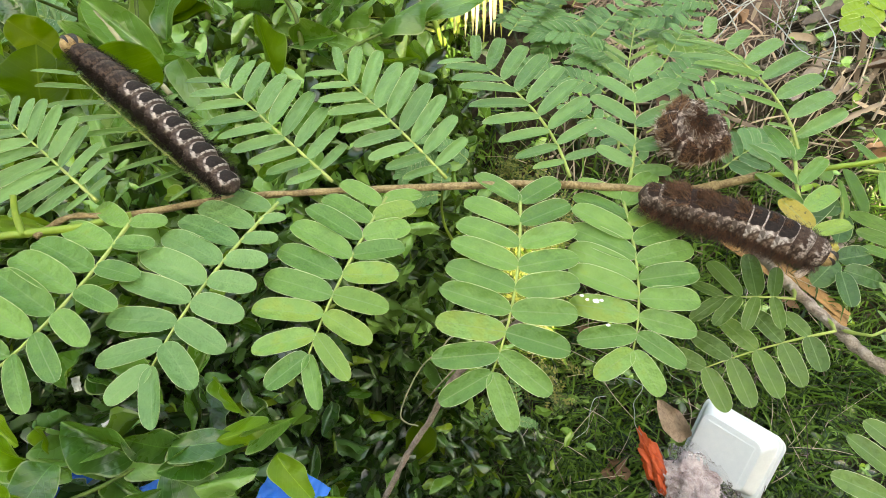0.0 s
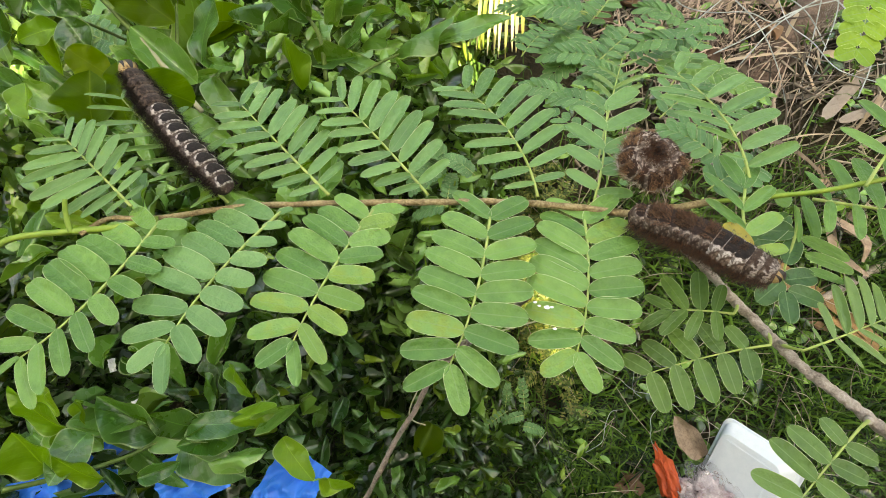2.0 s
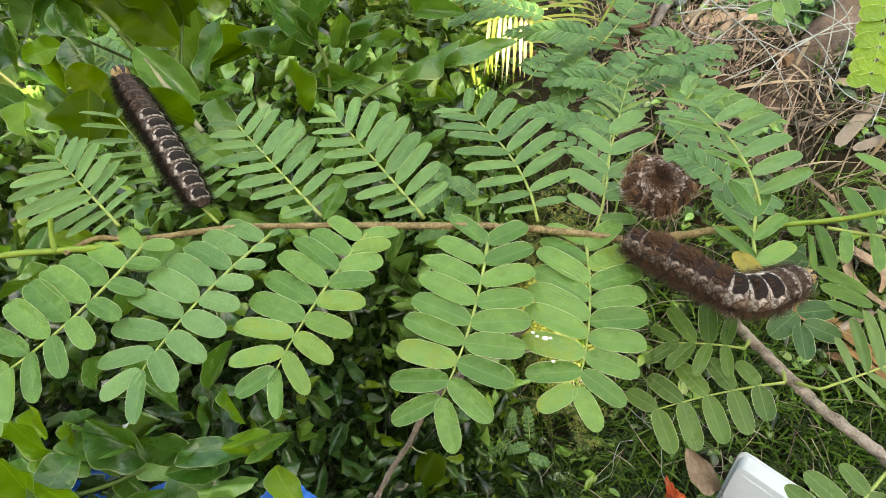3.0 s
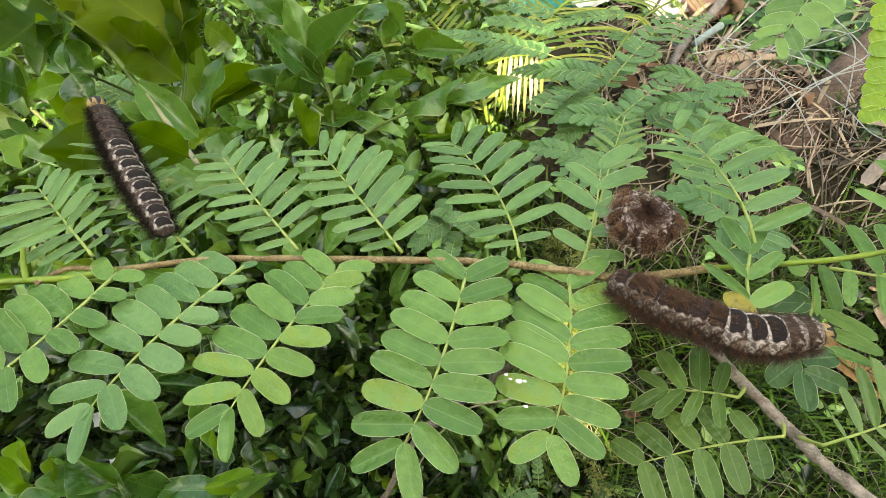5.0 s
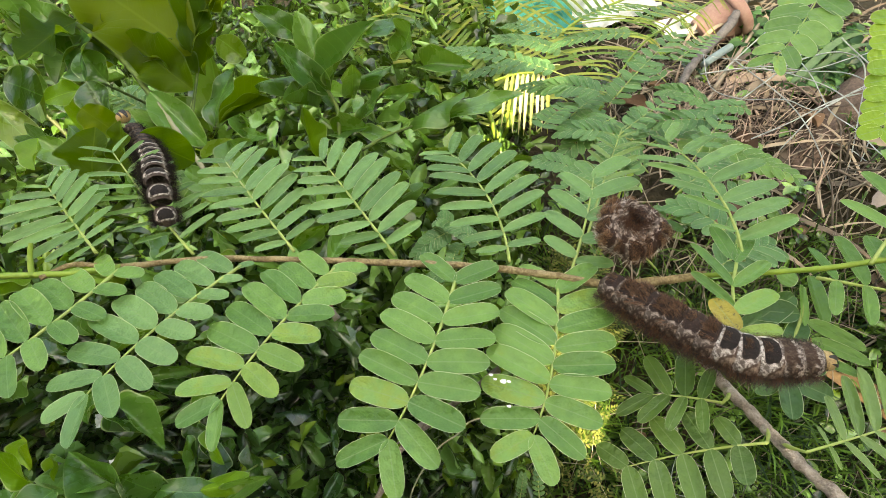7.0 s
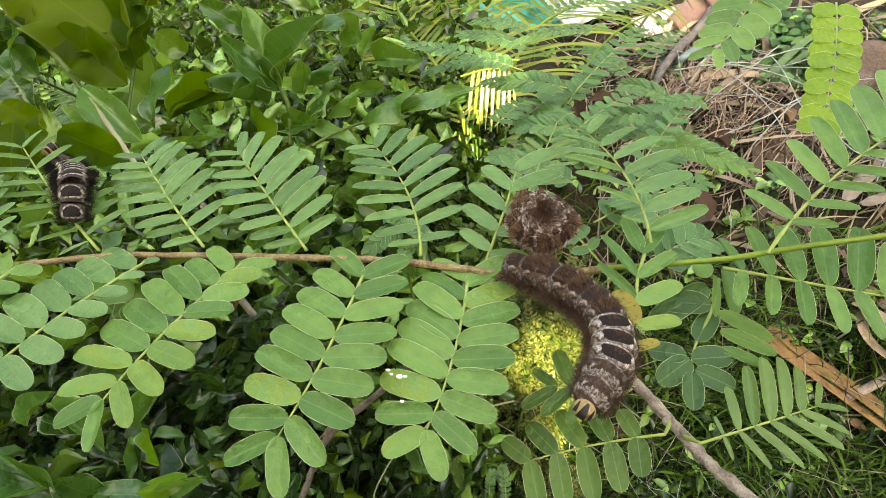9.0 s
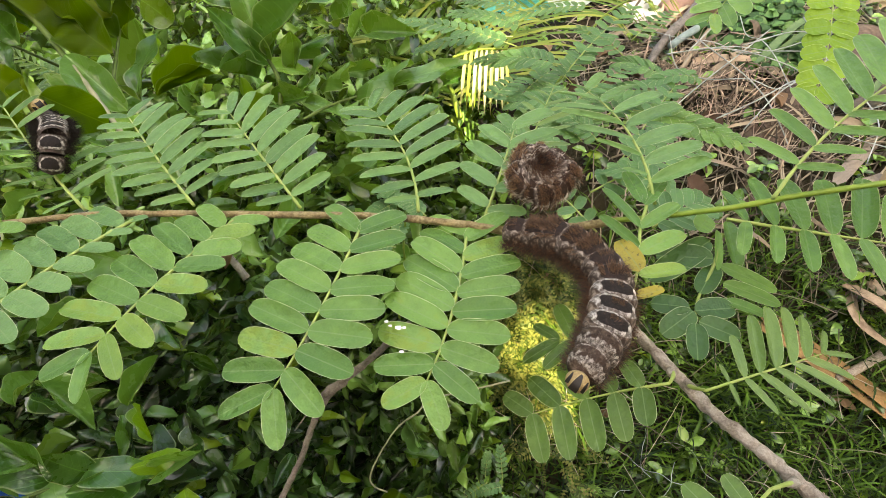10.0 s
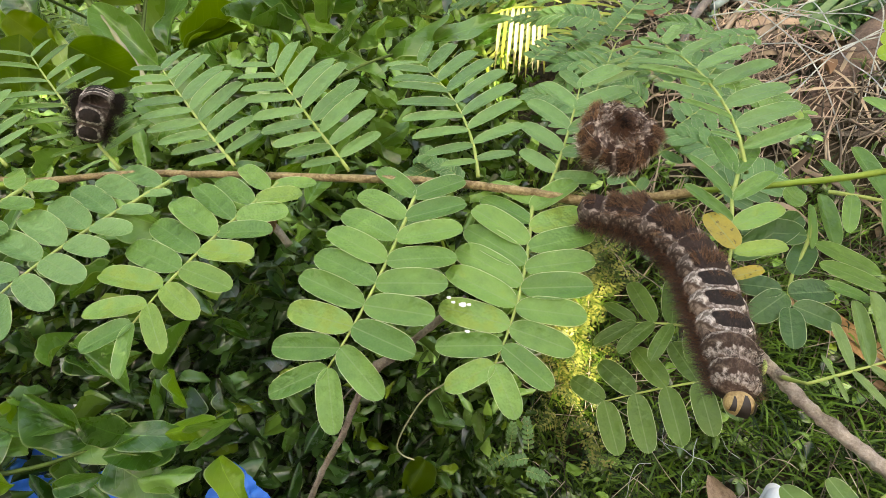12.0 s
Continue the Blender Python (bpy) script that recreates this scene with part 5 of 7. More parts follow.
def mark_mesh():
    """The dark face: a split triangle and two side streaks, standing a little proud."""
    pieces = []
    for y0, y1, z0, z1 in ((-0.0019, 0.0019, -0.0044, 0.0030), (-0.0042, -0.0027, -0.0030, 0.0020), (0.0027, 0.0042, -0.0030, 0.0020)):
        verts, faces = [], []
        for i in range(7):
            z = z0 + (z1 - z0) * i / 6
            squeeze = 1 - 0.75 * (i / 6) ** 2
            for j in range(4):
                y = (y0 + y1) / 2 + (y1 - y0) * (j / 3 - 0.5) * squeeze
                x = 0.0048 * math.sqrt(max(0.02, 1 - (y / 0.0056) ** 2 - (z / 0.0052) ** 2)) + 0.00016 - 0.0005 * math.exp(-(y / 0.0009) ** 2) * 0.8
                verts.append((x, y, z))
        for i in range(6):
            for j in range(3):
                a = i * 4 + j
                faces.append((a, a + 1, a + 5, a + 4))
        pieces.append((verts, faces))
    return mesh_of("face_mark", *join(pieces), M_MARK)


HAIR_SIDE_DARK = [hair_mesh(M_HAIR_BLACK, "side_hair", 1500, 62, 128, 0.0026, 0.0098, s, fine=0.8) for s in (1, 2)]
HAIR_SIDE_BROWN = [hair_mesh(M_HAIR_BROWN, "side_hair", 900, 60, 125, 0.0016, 0.0062, s, fine=0.9) for s in (3, 4)]
HAIR_TOP_DARK = [hair_mesh(M_HAIR_DARK, "back_hair", 150, 0, 45, 0.0010, 0.0026, s, 0.0, 0.35, comb=0.5) for s in (5, 6)]
HAIR_TOP_BLACK = [hair_mesh(M_HAIR_BLACK, "back_hair", 150, 0, 45, 0.0010, 0.0026, s, 0.0, 0.35, comb=0.5) for s in (5, 6)]
HAIR_FRONT_BLACK = [hair_mesh(M_HAIR_BLACK, "back_hair", 420, 20, 90, 0.0015, 0.0050, s, 0.0) for s in (25, 26)]
HAIR_TOP_BROWN = [hair_mesh(M_HAIR_BROWN, "back_hair", 380, 0, 50, 0.0010, 0.0034, s, 0.0, comb=0.4) for s in (7, 8)]
HAIR_FRONT = [hair_mesh(M_HAIR_DARK, "back_hair", 520, 0, 80, 0.0015, 0.0046, s, 0.0) for s in (13, 14)]
HAIR_TUFT = [hair_mesh(M_HAIR_TAN, "tuft", 620, 0, 46, 0.0034, 0.0078, s, 0.0, 0.30, comb=0.25, fine=1.0) for s in (11, 12)]
HAIR_SILK = [hair_mesh(M_HAIR_SILK, "tuft", 900, 0, 52, 0.0030, 0.0066, s, 0.0, 0.34, comb=0.65, fine=1.2) for s in (15, 16)]
HAIR_BELLY = [hair_mesh(M_HAIR_DARK, "belly_hair", 420, 100, 178, 0.0015, 0.0045, s, 0.0) for s in (17, 18)]
HAIR_LONG = [hair_mesh(M_HAIR_BROWN, "side_hair", 800, 80, 130, 0.0018, 0.0066, s, fine=0.8) for s in (19, 20)]
HAIR_PALE = [hair_mesh(M_HAIR_PALE, "pale_hair", 70, 25, 80, 0.0026, 0.0056, s, 0.1, 0.5, comb=0.35, fine=2.6) for s in (23, 24)]
HAIR_FRINGE = [hair_mesh(M_HAIR_DARK, "belly_hair", 700, 92, 150, 0.0022, 0.0074, s, 0.2, fine=0.8) for s in (21, 22)]
HEAD, MARK = head_mesh(), mark_mesh()
COUNT = 12


def build_caterpillar(label, skin, front_skin, front, size, side_hair, back_hair, front_hair, tuft=None, saddles=None, head_size=1.0, belly=None, tuft_label="", face=-58):
    """Segments from the tail on, then the head. Returns the thing and its pieces."""
    body = thing("caterpillar", label, "caterpillar", group="caterpillars on the branch")
    ring, tail, fore, neck = segment_mesh(skin, "segment"), segment_mesh(skin, "segment", (True, False)), segment_mesh(front_skin, "segment"), segment_mesh(front_skin, "segment", (False, True))
    saddle = segment_mesh(saddles, "segment") if saddles else None
    pieces = []
    for i in range(COUNT):
        is_front = i >= COUNT - front
        saddled = saddles is not None and COUNT - front - 3 <= i < COUNT - front
        mesh = saddle if saddled else tail if i == 0 else neck if i == COUNT - 1 else fore if is_front else ring
        seg = part("segment", mesh, body, "mottled front segment" if is_front else "")
        girth = size * (0.80, 0.92)[i] if i < 2 else size * (0.97, 0.90, 0.78)[i - COUNT + 3] if i >= COUNT - 3 else size
        seg.scale = (size, girth, girth)
        part("side_hair", side_hair[i % 2], seg)
        part("back_hair", (HAIR_TOP_DARK if saddled else front_hair if is_front else back_hair)[i % 2], seg)
        if tuft and not is_front:
            k = 0.42 if saddled else 0.58 + 0.4 * ((i * 7) % 5) / 4
            part("tuft", tuft[i % 2], seg, tuft_label, pose(0, 0, RAD * 0.86 * (1 - k), ((i * 5) % 7 - 3) * 5, ((i * 3) % 5 - 2) * 7, 0) @ Matrix.Scale(k, 4))
        if belly:
            part("belly_hair", belly[i % 2], seg)
        pieces.append(seg)
    head = part("head", HEAD, body, "tan head with black markings")
    head.scale = (head_size,) * 3
    part("face_mark", MARK, head, "", pose(0, 0, 0, 0, face, 0) @ Matrix.Scale(1.12, 4))
    pieces.append(head)
    return body, pieces


def spine_poses(points, backs):
    """Poses of the segments and the head along a spine from tail to head; backs: where the back faces, tail and head."""
    line = smooth_line(points, 14)
    gone = [0.0]
    for a, b in zip(line, line[1:]):
        gone.append(gone[-1] + (b - a).length)
    poses, carried_back, last_way = [], Vector(backs[0]), None
    for i in range(COUNT + 1):
        want = gone[-1] * min(1.0, (i + 0.35) / (COUNT + 0.35))
        k = max(j for j in range(len(line) - 1) if gone[j] <= want + 1e-9)
        q = line[k].lerp(line[k + 1], (want - gone[k]) / max(1e-9, gone[k + 1] - gone[k]))
        way = (line[min(len(line) - 1, k + 4)] - line[max(0, k - 3)]).normalized()
        if last_way is not None:
            carried_back = last_way.rotation_difference(way) @ carried_back
        last_way = way
        back = carried_back if backs[1] is None else Vector(backs[0]).lerp(Vector(backs[1]), i / COUNT)
        poses.append(basis(q, way, back))
    return poses


crawler, crawler_parts = build_caterpillar("large brown hairy caterpillar with white side marks, swinging its head", M_SKIN_BROWN, M_SKIN_FRONT, 2, 1.03, HAIR_LONG, HAIR_TOP_DARK, HAIR_FRONT, HAIR_SILK, saddles=M_SKIN_BAND, head_size=0.70, belly=HAIR_FRINGE, tuft_label="silky brown hair tuft")
climber, climber_parts = build_caterpillar("dark hairy caterpillar with white-ringed black saddles and tan head", M_SKIN, M_SKIN_DARK_FRONT, 4, 0.80, HAIR_SIDE_DARK, HAIR_TOP_BLACK, HAIR_FRONT_BLACK, head_size=0.84, face=-100)
curled, curled_parts = build_caterpillar("brown hairy caterpillar curled up into a ring", M_SKIN_CURL, M_SKIN_CURL, 1, 0.88, HAIR_SIDE_BROWN, HAIR_PALE, HAIR_TOP_BROWN, HAIR_TUFT, head_size=0.6, belly=HAIR_BELLY, tuft_label="tan hair tuft")
COIL = Vector((0.1138, 0.1690, 1.327))


COIL_TILT = Matrix.Rotation(radians(16), 3, "X")


def coil_pose(i, turn, open_up):
    w = radians(100 + turn + i * (335 - open_up) / COUNT)
    r = 0.0104 - 0.0030 * i / COUNT + 0.0010 * math.sin(i * 2.3)
    out = COIL_TILT @ Vector((math.cos(w), math.sin(w), 0))
    up = COIL_TILT @ Vector((0, 0, 1))
    along = COIL_TILT @ Vector((-math.sin(w), math.cos(w), 0.12))
    drop = 0.008 if i == COUNT else 0.0
    return basis(COIL + out * r + up * (0.002 * i / COUNT + 0.004 - drop), along, out * (0.95 + 0.12 * math.sin(i * 1.9)) + up * 0.66 + along * 0.12 * math.sin(i * 3.1))

# ---- the dark glossy shrub ----


def ovate(u):
    return 0.5 * max(0.0, math.sin(math.pi * min(1.0, u) ** 0.95)) ** 0.58 * (1 - 0.05 * u) + 0.012 * (1 - u)


def broadleaf_mesh(material, fold, droop, wave, twist=0.0, beat=9.0):
    """A blade folded along its midrib, with wavy sides, a bent length and a twist."""
    def lift(u, v):
        side = abs(v)
        swell = wave * side ** 1.6 * math.sin(u * beat + (1.3 if v > 0 else 0.0)) * math.sin(math.pi * min(1.0, u * 1.05))
        return fold * side ** 1.3 * ovate(u) - droop * u * u + swell + 0.025 * math.sin(u * 5 + 1) + twist * u * v * ovate(u)
    return mesh_of("leaf", *blade_sheet(18, 8, ovate, lift), material)


WAVY = ((0.55, 0.15, 0.10, 0.3, 9.0), (0.25, 0.45, 0.14, -0.4, 8.0), (0.95, 0.05, 0.09, 0.0, 11.0), (0.45, -0.20, 0.15, 0.5, 7.0), (-0.45, 0.30, 0.12, -0.3, 9.5), (0.75, 0.60, 0.10, 0.6, 8.5))
BROAD = [broadleaf_mesh(M_BROAD, *w) for w in WAVY]
BROAD_DEEP_SHADED = [broadleaf_mesh(M_BROAD_DEEP_SHADED, *w) for w in WAVY]
BROAD_AGED = [broadleaf_mesh(M_BROAD_AGED, *w) for w in ((0.45, 0.25, 0.15, 0.3, 12.0), (0.30, 0.18, 0.17, -0.3, 15.0))]
BROAD_LIGHT = [broadleaf_mesh(M_BROAD_LIGHT, *w) for w in WAVY[:5]]


def crown_top(x, y):
    """Height of the shrub's crown."""
    s = min(1.0, max(0.0, (x + 0.12 - 0.05 * y + 0.12 * min(1.0, max(0.0, (0.32 - y) / 0.1))) / 0.38))
    back = min(1.0, max(0.0, (y - 0.24) / 0.16))
    top = 1.13 - 0.06 * back + 0.05 * noise.noise(Vector((x * 5, y * 5, 3))) - 0.06 * max(0.0, y - 0.6)
    rim = max(0.0, math.hypot((x + 1.0) / 1.7, (y - 0.62) / 1.3) - 0.72) / 0.28
    return top - 0.75 * s * s * (3 - 2 * s) - 0.8 * min(1.2, rim) ** 2


PLACED = [
    ((-0.208, 0.204, 1.31), (-0.204, 0.216, 1.339), 0.032, "aged"),
    ((-0.186, 0.206, 1.312), (-0.187, 0.221, 1.342), 0.027, "aged"),
    ((-0.184, 0.229, 1.326), (-0.158, 0.235, 1.3), 0.029, "aged"),
    ((-0.202, 0.32, 1.302), (-0.253, 0.333, 1.344), 0.038, "aged"),
    ((-0.185, 0.285, 1.276), (-0.221, 0.296, 1.316), 0.026, "green"),
    ((-0.188, 0.307, 1.277), (-0.186, 0.348, 1.316), 0.024, "green"),
    ((-0.208, 0.346, 1.319), (-0.197, 0.388, 1.363), 0.024, "aged"),
    ((-0.272, 0.3, 1.32), (-0.3, 0.333, 1.35), 0.034, "green"),
    ((-0.262, 0.308, 1.315), (-0.28, 0.317, 1.336), 0.025, "deep"),
    ((-0.247, 0.27, 1.331), (-0.273, 0.258, 1.336), 0.015, "lime"),
    ((-0.231, 0.263, 1.318), (-0.243, 0.271, 1.338), 0.023, "deep"),
    ((-0.228, 0.244, 1.335), (-0.208, 0.239, 1.318), 0.021, "aged"),
    ((-0.238, 0.225, 1.305), (-0.261, 0.227, 1.322), 0.017, "deep"),
    ((-0.306, 0.269, 1.338), (-0.291, 0.279, 1.323), 0.035, "deep"),
    ((-0.239, 0.198, 1.32), (-0.247, 0.217, 1.332), 0.014, "lime"),
    ((-0.298, 0.349, 1.342), (-0.318, 0.300, 1.347), 0.032, "aged"),
    ((-0.306, 0.365, 1.33), (-0.318, 0.313, 1.315), 0.037, "green"),
    ((-0.287, 0.342, 1.308), (-0.291, 0.337, 1.334), 0.028, "aged"),
    ((-0.341, 0.321, 1.319), (-0.327, 0.289, 1.298), 0.033, "aged"),
    ((-0.285, 0.31, 1.279), (-0.285, 0.3, 1.314), 0.028, "deep"),
    ((-0.215, 0.366, 1.316), (-0.197, 0.38, 1.35), 0.033, "green"),
    ((-0.271, 0.062, 1.144), (-0.288, 0.062, 1.185), 0.027, "lime"),
    ((-0.219, 0.07, 1.109), (-0.248, 0.077, 1.155), 0.029, "green"),
    ((-0.194, 0.076, 1.108), (-0.207, 0.068, 1.137), 0.03, "deep"),
    ((-0.165, 0.077, 1.093), (-0.19, 0.056, 1.125), 0.024, "green"),
    ((-0.198, 0.06, 1.107), (-0.154, 0.036, 1.104), 0.029, "green"),
    ((-0.265, 0.033, 1.148), (-0.275, 0.043, 1.184), 0.031, "lime"),
    ((-0.253, 0.058, 1.142), (-0.255, 0.031, 1.165), 0.027, "green"),
    ((-0.215, 0.033, 1.124), (-0.189, 0.045, 1.122), 0.015, "green"),
    ((-0.234, 0.03, 1.136), (-0.245, 0.027, 1.169), 0.02, "lime"),
]
STEM_F = [(-0.276, 0.015, 1.168), (-0.256, 0.028, 1.146), (-0.234, 0.044, 1.126), (-0.217, 0.06, 1.112), (-0.198, 0.074, 1.098), (-0.169, 0.093, 1.076), (-0.15, 0.117, 1.063)]
AGED = (0, 1, 2, 15, 17)
WITHERED = [((-0.268, 0.422, 1.201), (-0.220, 0.470, 1.226), 0.022, M_BROAD_AGED), ((-0.268, 0.418, 1.199), (-0.222, 0.458, 1.211), 0.010, M_BROAD_AGED),
            ((-0.029, 0.182, 0.724), (-0.042, 0.132, 0.738), 0.044, M_BROAD_AGED)]


def build_shrub():
    rng = random.Random(11)
    shrub = thing("broadleaf_shrub", "dense dark green shrub with glossy pointed leaves", "shrub")
    part("twig", tube_mesh("twig", M_TENDRIL, STEM_A[4:], 0.0021, 0.0018, sides=8, knobs=0.3, grain=200), shrub, "tan woody foot of a green twig")
    for pts, r0, r1 in ((STEM_A[:5], 0.0026, 0.0021), (STEM_B, 0.0010, 0.0014), (STEM_C, 0.0013, 0.0011), (STEM_D, 0.0026, 0.0014), (STEM_E, 0.0016, 0.0012), (STEM_F, 0.0020, 0.0009)):
        part("twig", tube_mesh("twig", M_SHRUB_TWIG, pts, r0, r1, sides=8, knobs=0.2, grain=150), shrub)
    base = Vector((-0.6, 0.55, ground_height(-0.6, 0.55) - 0.02))
    for k in range(9):
        w = k * 2.4
        tip = Vector((-0.6 + 0.55 * math.cos(w) * (0.5 + 0.06 * k), 0.5 + 0.5 * math.sin(w) * (0.5 + 0.06 * k), 1.02))
        mid = base.lerp(tip, 0.5) + Vector((0.05 * math.sin(k), 0.05 * math.cos(k), 0.05))
        part("trunk", tube_mesh("trunk", M_SHRUB_STEM, [base, mid, tip], 0.011, 0.004, sides=7, knobs=0.2, grain=30), shrub)
    for i, (b, t, w) in enumerate(LEAF_SPOTS):
        b, t = Vector(b), Vector(t)
        d = t - b
        n = Vector((rng.uniform(-0.45, 0.45), rng.uniform(-0.8, 0.0), 0.9))
        light = i in (7, 9, 33, 42, 43, 47, 48, 49, 50, 53)
        mesh = rng.choice(BROAD_AGED if i in AGED else BROAD_LIGHT if light else BROAD)
        part("leaf", mesh, shrub, "", basis(b, d, n, d.length, w * 1.05, d.length))
    sorts = {"aged": BROAD_AGED, "green": BROAD, "deep": BROAD_DEEP_SHADED, "lime": BROAD_LIGHT}
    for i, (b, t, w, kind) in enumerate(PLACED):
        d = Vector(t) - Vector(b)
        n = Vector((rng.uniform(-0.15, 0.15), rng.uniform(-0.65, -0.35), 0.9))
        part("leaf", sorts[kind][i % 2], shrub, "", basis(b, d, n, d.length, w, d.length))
    for b, t, w, kind in WITHERED:
        d = Vector(t) - Vector(b)
        part("leaf", broadleaf_mesh(kind, 0.7, 0.25, 0.10, 0.3), shrub, "withered yellow-brown leaf", basis(b, d, (0.2, -0.5, 0.8), d.length, w, d.length))
    for i in range(300):
        x, y = (rng.uniform(-0.40, 0.12), rng.uniform(-0.08, 0.22)) if i % 2 else (rng.uniform(-0.75, 0.05), rng.uniform(0.2, 0.85))
        z = crown_top(x, y) + 0.015 - 0.09 * rng.random() - 0.20 * max(0.0, 0.02 - noise.noise(Vector((x * 15, y * 15, 2.0))))
        w = rng.uniform(0, 6.28)
        length = rng.uniform(0.030, 0.050) if i % 2 else rng.uniform(0.040, 0.066)
        d = Vector((math.cos(w), math.sin(w), rng.uniform(-0.5, 0.45) if i % 2 else rng.uniform(-0.2, 1.3)))
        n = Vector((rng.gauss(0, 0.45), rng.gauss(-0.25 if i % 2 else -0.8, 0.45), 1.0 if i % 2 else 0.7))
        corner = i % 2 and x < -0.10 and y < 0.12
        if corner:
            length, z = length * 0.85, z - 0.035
        mesh = rng.choice(BROAD_LIGHT if rng.random() < (0.12 if corner else 0.07) else BROAD_DEEP_SHADED if i % 2 else BROAD)
        part("leaf", mesh, shrub, "", basis((x, y, z), d, n, length, length * rng.uniform(0.30, 0.44), length))
    # the uncounted rest
    shapes = []
    for fold, droop, wave, beat in ((0.6, 0.25, 0.13, 8.0), (0.9, -0.10, 0.10, 10.0), (0.3, 0.55, 0.16, 7.0), (-0.5, 0.35, 0.12, 9.0)):
        sheet = blade_sheet(7, 4, ovate, lambda u, v: fold * abs(v) ** 1.3 * ovate(u) - droop * u * u + wave * abs(v) ** 1.5 * math.sin(u * beat + (1.3 if v > 0 else 0.0)))
        shapes.append(np.array(sheet[0]))
    quads = np.array(blade_sheet(7, 4, ovate, lambda u, v: 0.0)[1])
    near, far = ([], []), ([], [])
    for i in range(34000):
        x, y = rng.triangular(-2.4, 0.34, -0.1), rng.triangular(-0.6, 1.9, 0.1)
        top = crown_top(x, y)
        if math.hypot((x + 1.0) / 1.7, (y - 0.62) / 1.3) > 1.0:
            continue
        if x > 0.08 and y > 0.34:
            continue
        hollow = max(0.0, 0.08 - noise.noise(Vector((x * 15, y * 15, 2.0))) - 0.4 * noise.noise(Vector((x * 34, y * 34, 6.0))))
        z = top - 0.02 - 0.30 * rng.random() ** 1.2 - 0.75 * hollow
        if z < ground_height(x, y) + 0.03:
            continue
        w = rng.uniform(0, 6.28)
        length = rng.uniform(0.016, 0.046) * (1.0 + 0.30 * min(1.0, max(0.0, y - 0.15) * 3))
        d = Vector((math.cos(w), math.sin(w), rng.uniform(-0.8, 1.1)))
        n = Vector((rng.gauss(0, 0.8), rng.gauss(-0.4, 0.8), 0.8))
        m = np.array(basis((x, y, z), d, n, length, length * rng.uniform(0.28, 0.44), length))
        # leaves on the near side take the darker, shade-carrying colour
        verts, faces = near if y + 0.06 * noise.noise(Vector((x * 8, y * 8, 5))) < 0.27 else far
        k = len(verts)
        verts.extend((shapes[i % 4] @ m[:3, :3].T + m[:3, 3]).tolist())
        faces.extend((quads + k).tolist())
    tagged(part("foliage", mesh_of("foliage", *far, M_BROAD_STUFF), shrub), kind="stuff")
    tagged(part("foliage", mesh_of("foliage", *near, M_DEEP_SHADED_STUFF), shrub, "dark glossy near foliage with crown shade in its colour"), kind="stuff")


build_shrub()

dead = thing("dead_stick", "thin grey-brown dead stick with a knot", "stick")
part("stick", tube_mesh("stick", M_BARK_DULL, DEAD_STICK, 0.0017, 0.0018, sides=12, steps=10, knobs=0.35, grain=260), dead)
part("knot", tube_mesh("knot", M_BARK_DULL, [Vector(DEAD_STICK[3]) + Vector((0.006, 0.004, 0.004)), Vector(DEAD_STICK[3]) + Vector((0.0, 0.0005, 0.001)), Vector(DEAD_STICK[3]) + Vector((-0.005, -0.003, -0.004))], 0.0026, 0.0023, sides=12, steps=6, knobs=0.6, grain=300), dead, "swollen knot")
part("side_twig", tube_mesh("side_twig", M_BARK_DULL, [Vector(DEAD_STICK[2]), Vector(DEAD_STICK[3]) + Vector((-0.004, 0.001, -0.004)), Vector(DEAD_STICK[3]) + Vector((-0.016, -0.006, -0.018)), Vector(DEAD_STICK[3]) + Vector((-0.024, -0.012, -0.028))], 0.0007, 0.0003, sides=6, knobs=0.3, grain=200), dead)
thing("tendril", "thin pale curling plant tendril", "tendril", tube_mesh("tendril", M_TENDRIL, TENDRIL, 0.0013, 0.0010, sides=6))

# ---- farther branches of the same tree ----


def far_leaf(parent, base, tip, rise, pairs, length, material, seed):
    b, t = Vector(base), Vector(tip)
    c = (b + t) / 2 + Vector((0, 0, rise))
    side = (pairs, 0.12, [length * 0.75, length * 0.9, -length * 0.9], [72.0, -18.0, -8.0, -12.0])
    other = (pairs, 0.12, [length * 0.75, length * 0.9, -length * 0.9], [-72.0, 18.0, 8.0, 12.0])
    return compound_leaf(parent, (b, c, t, other, side, (0.42, 0.42)), material, 0.0008, seed=seed, loose=0.8)


far_branch = thing("far_branch", "thin branch with smaller green pinnate leaves behind the shrub", "branch")
part("stem", tube_mesh("stem", M_STEM_GREEN, FAR_STEM, 0.0022, 0.0014, sides=8, knobs=0.3, grain=120), far_branch)
for i, (b, t, n, size) in enumerate(FAR_LEAVES):
    far_leaf(far_branch, b, t, 0.012, n, size, M_LEAFLET_FAR, 100 + i)
b, t = Vector((-0.296, 0.390, 1.212)), Vector((-0.360, 0.383, 1.264))
narrow = [(14, 0.06, [0.016, 0.020, -0.022], [s * 78.0, s * -14.0, s * -6.0, s * -10.0]) for s in (-1, 1)]
compound_leaf(far_branch, (b, (b + t) / 2 + Vector((0, 0, 0.006)), t, narrow[0], narrow[1], (0.17, 0.17)), M_LEAFLET_PALE, 0.0009, seed=77, loose=0.6)
compound_leaf(far_branch, COMB_LEAF, M_LEAFLET, 0.0009, seed=78, loose=0.4)
seedlings = thing("seedling", "small seedling with fine pinnate leaves in the grass", "seedling")
part("stem", tube_mesh("stem", M_STEM_GREEN, SEEDLING_STEM, 0.0018, 0.0010, sides=6), seedlings)
for i, (b, t, n, size) in enumerate(SEEDLING_LEAVES):
    far_leaf(seedlings, b, t, 0.008, n, size, M_LEAFLET_FAR, 200 + i)

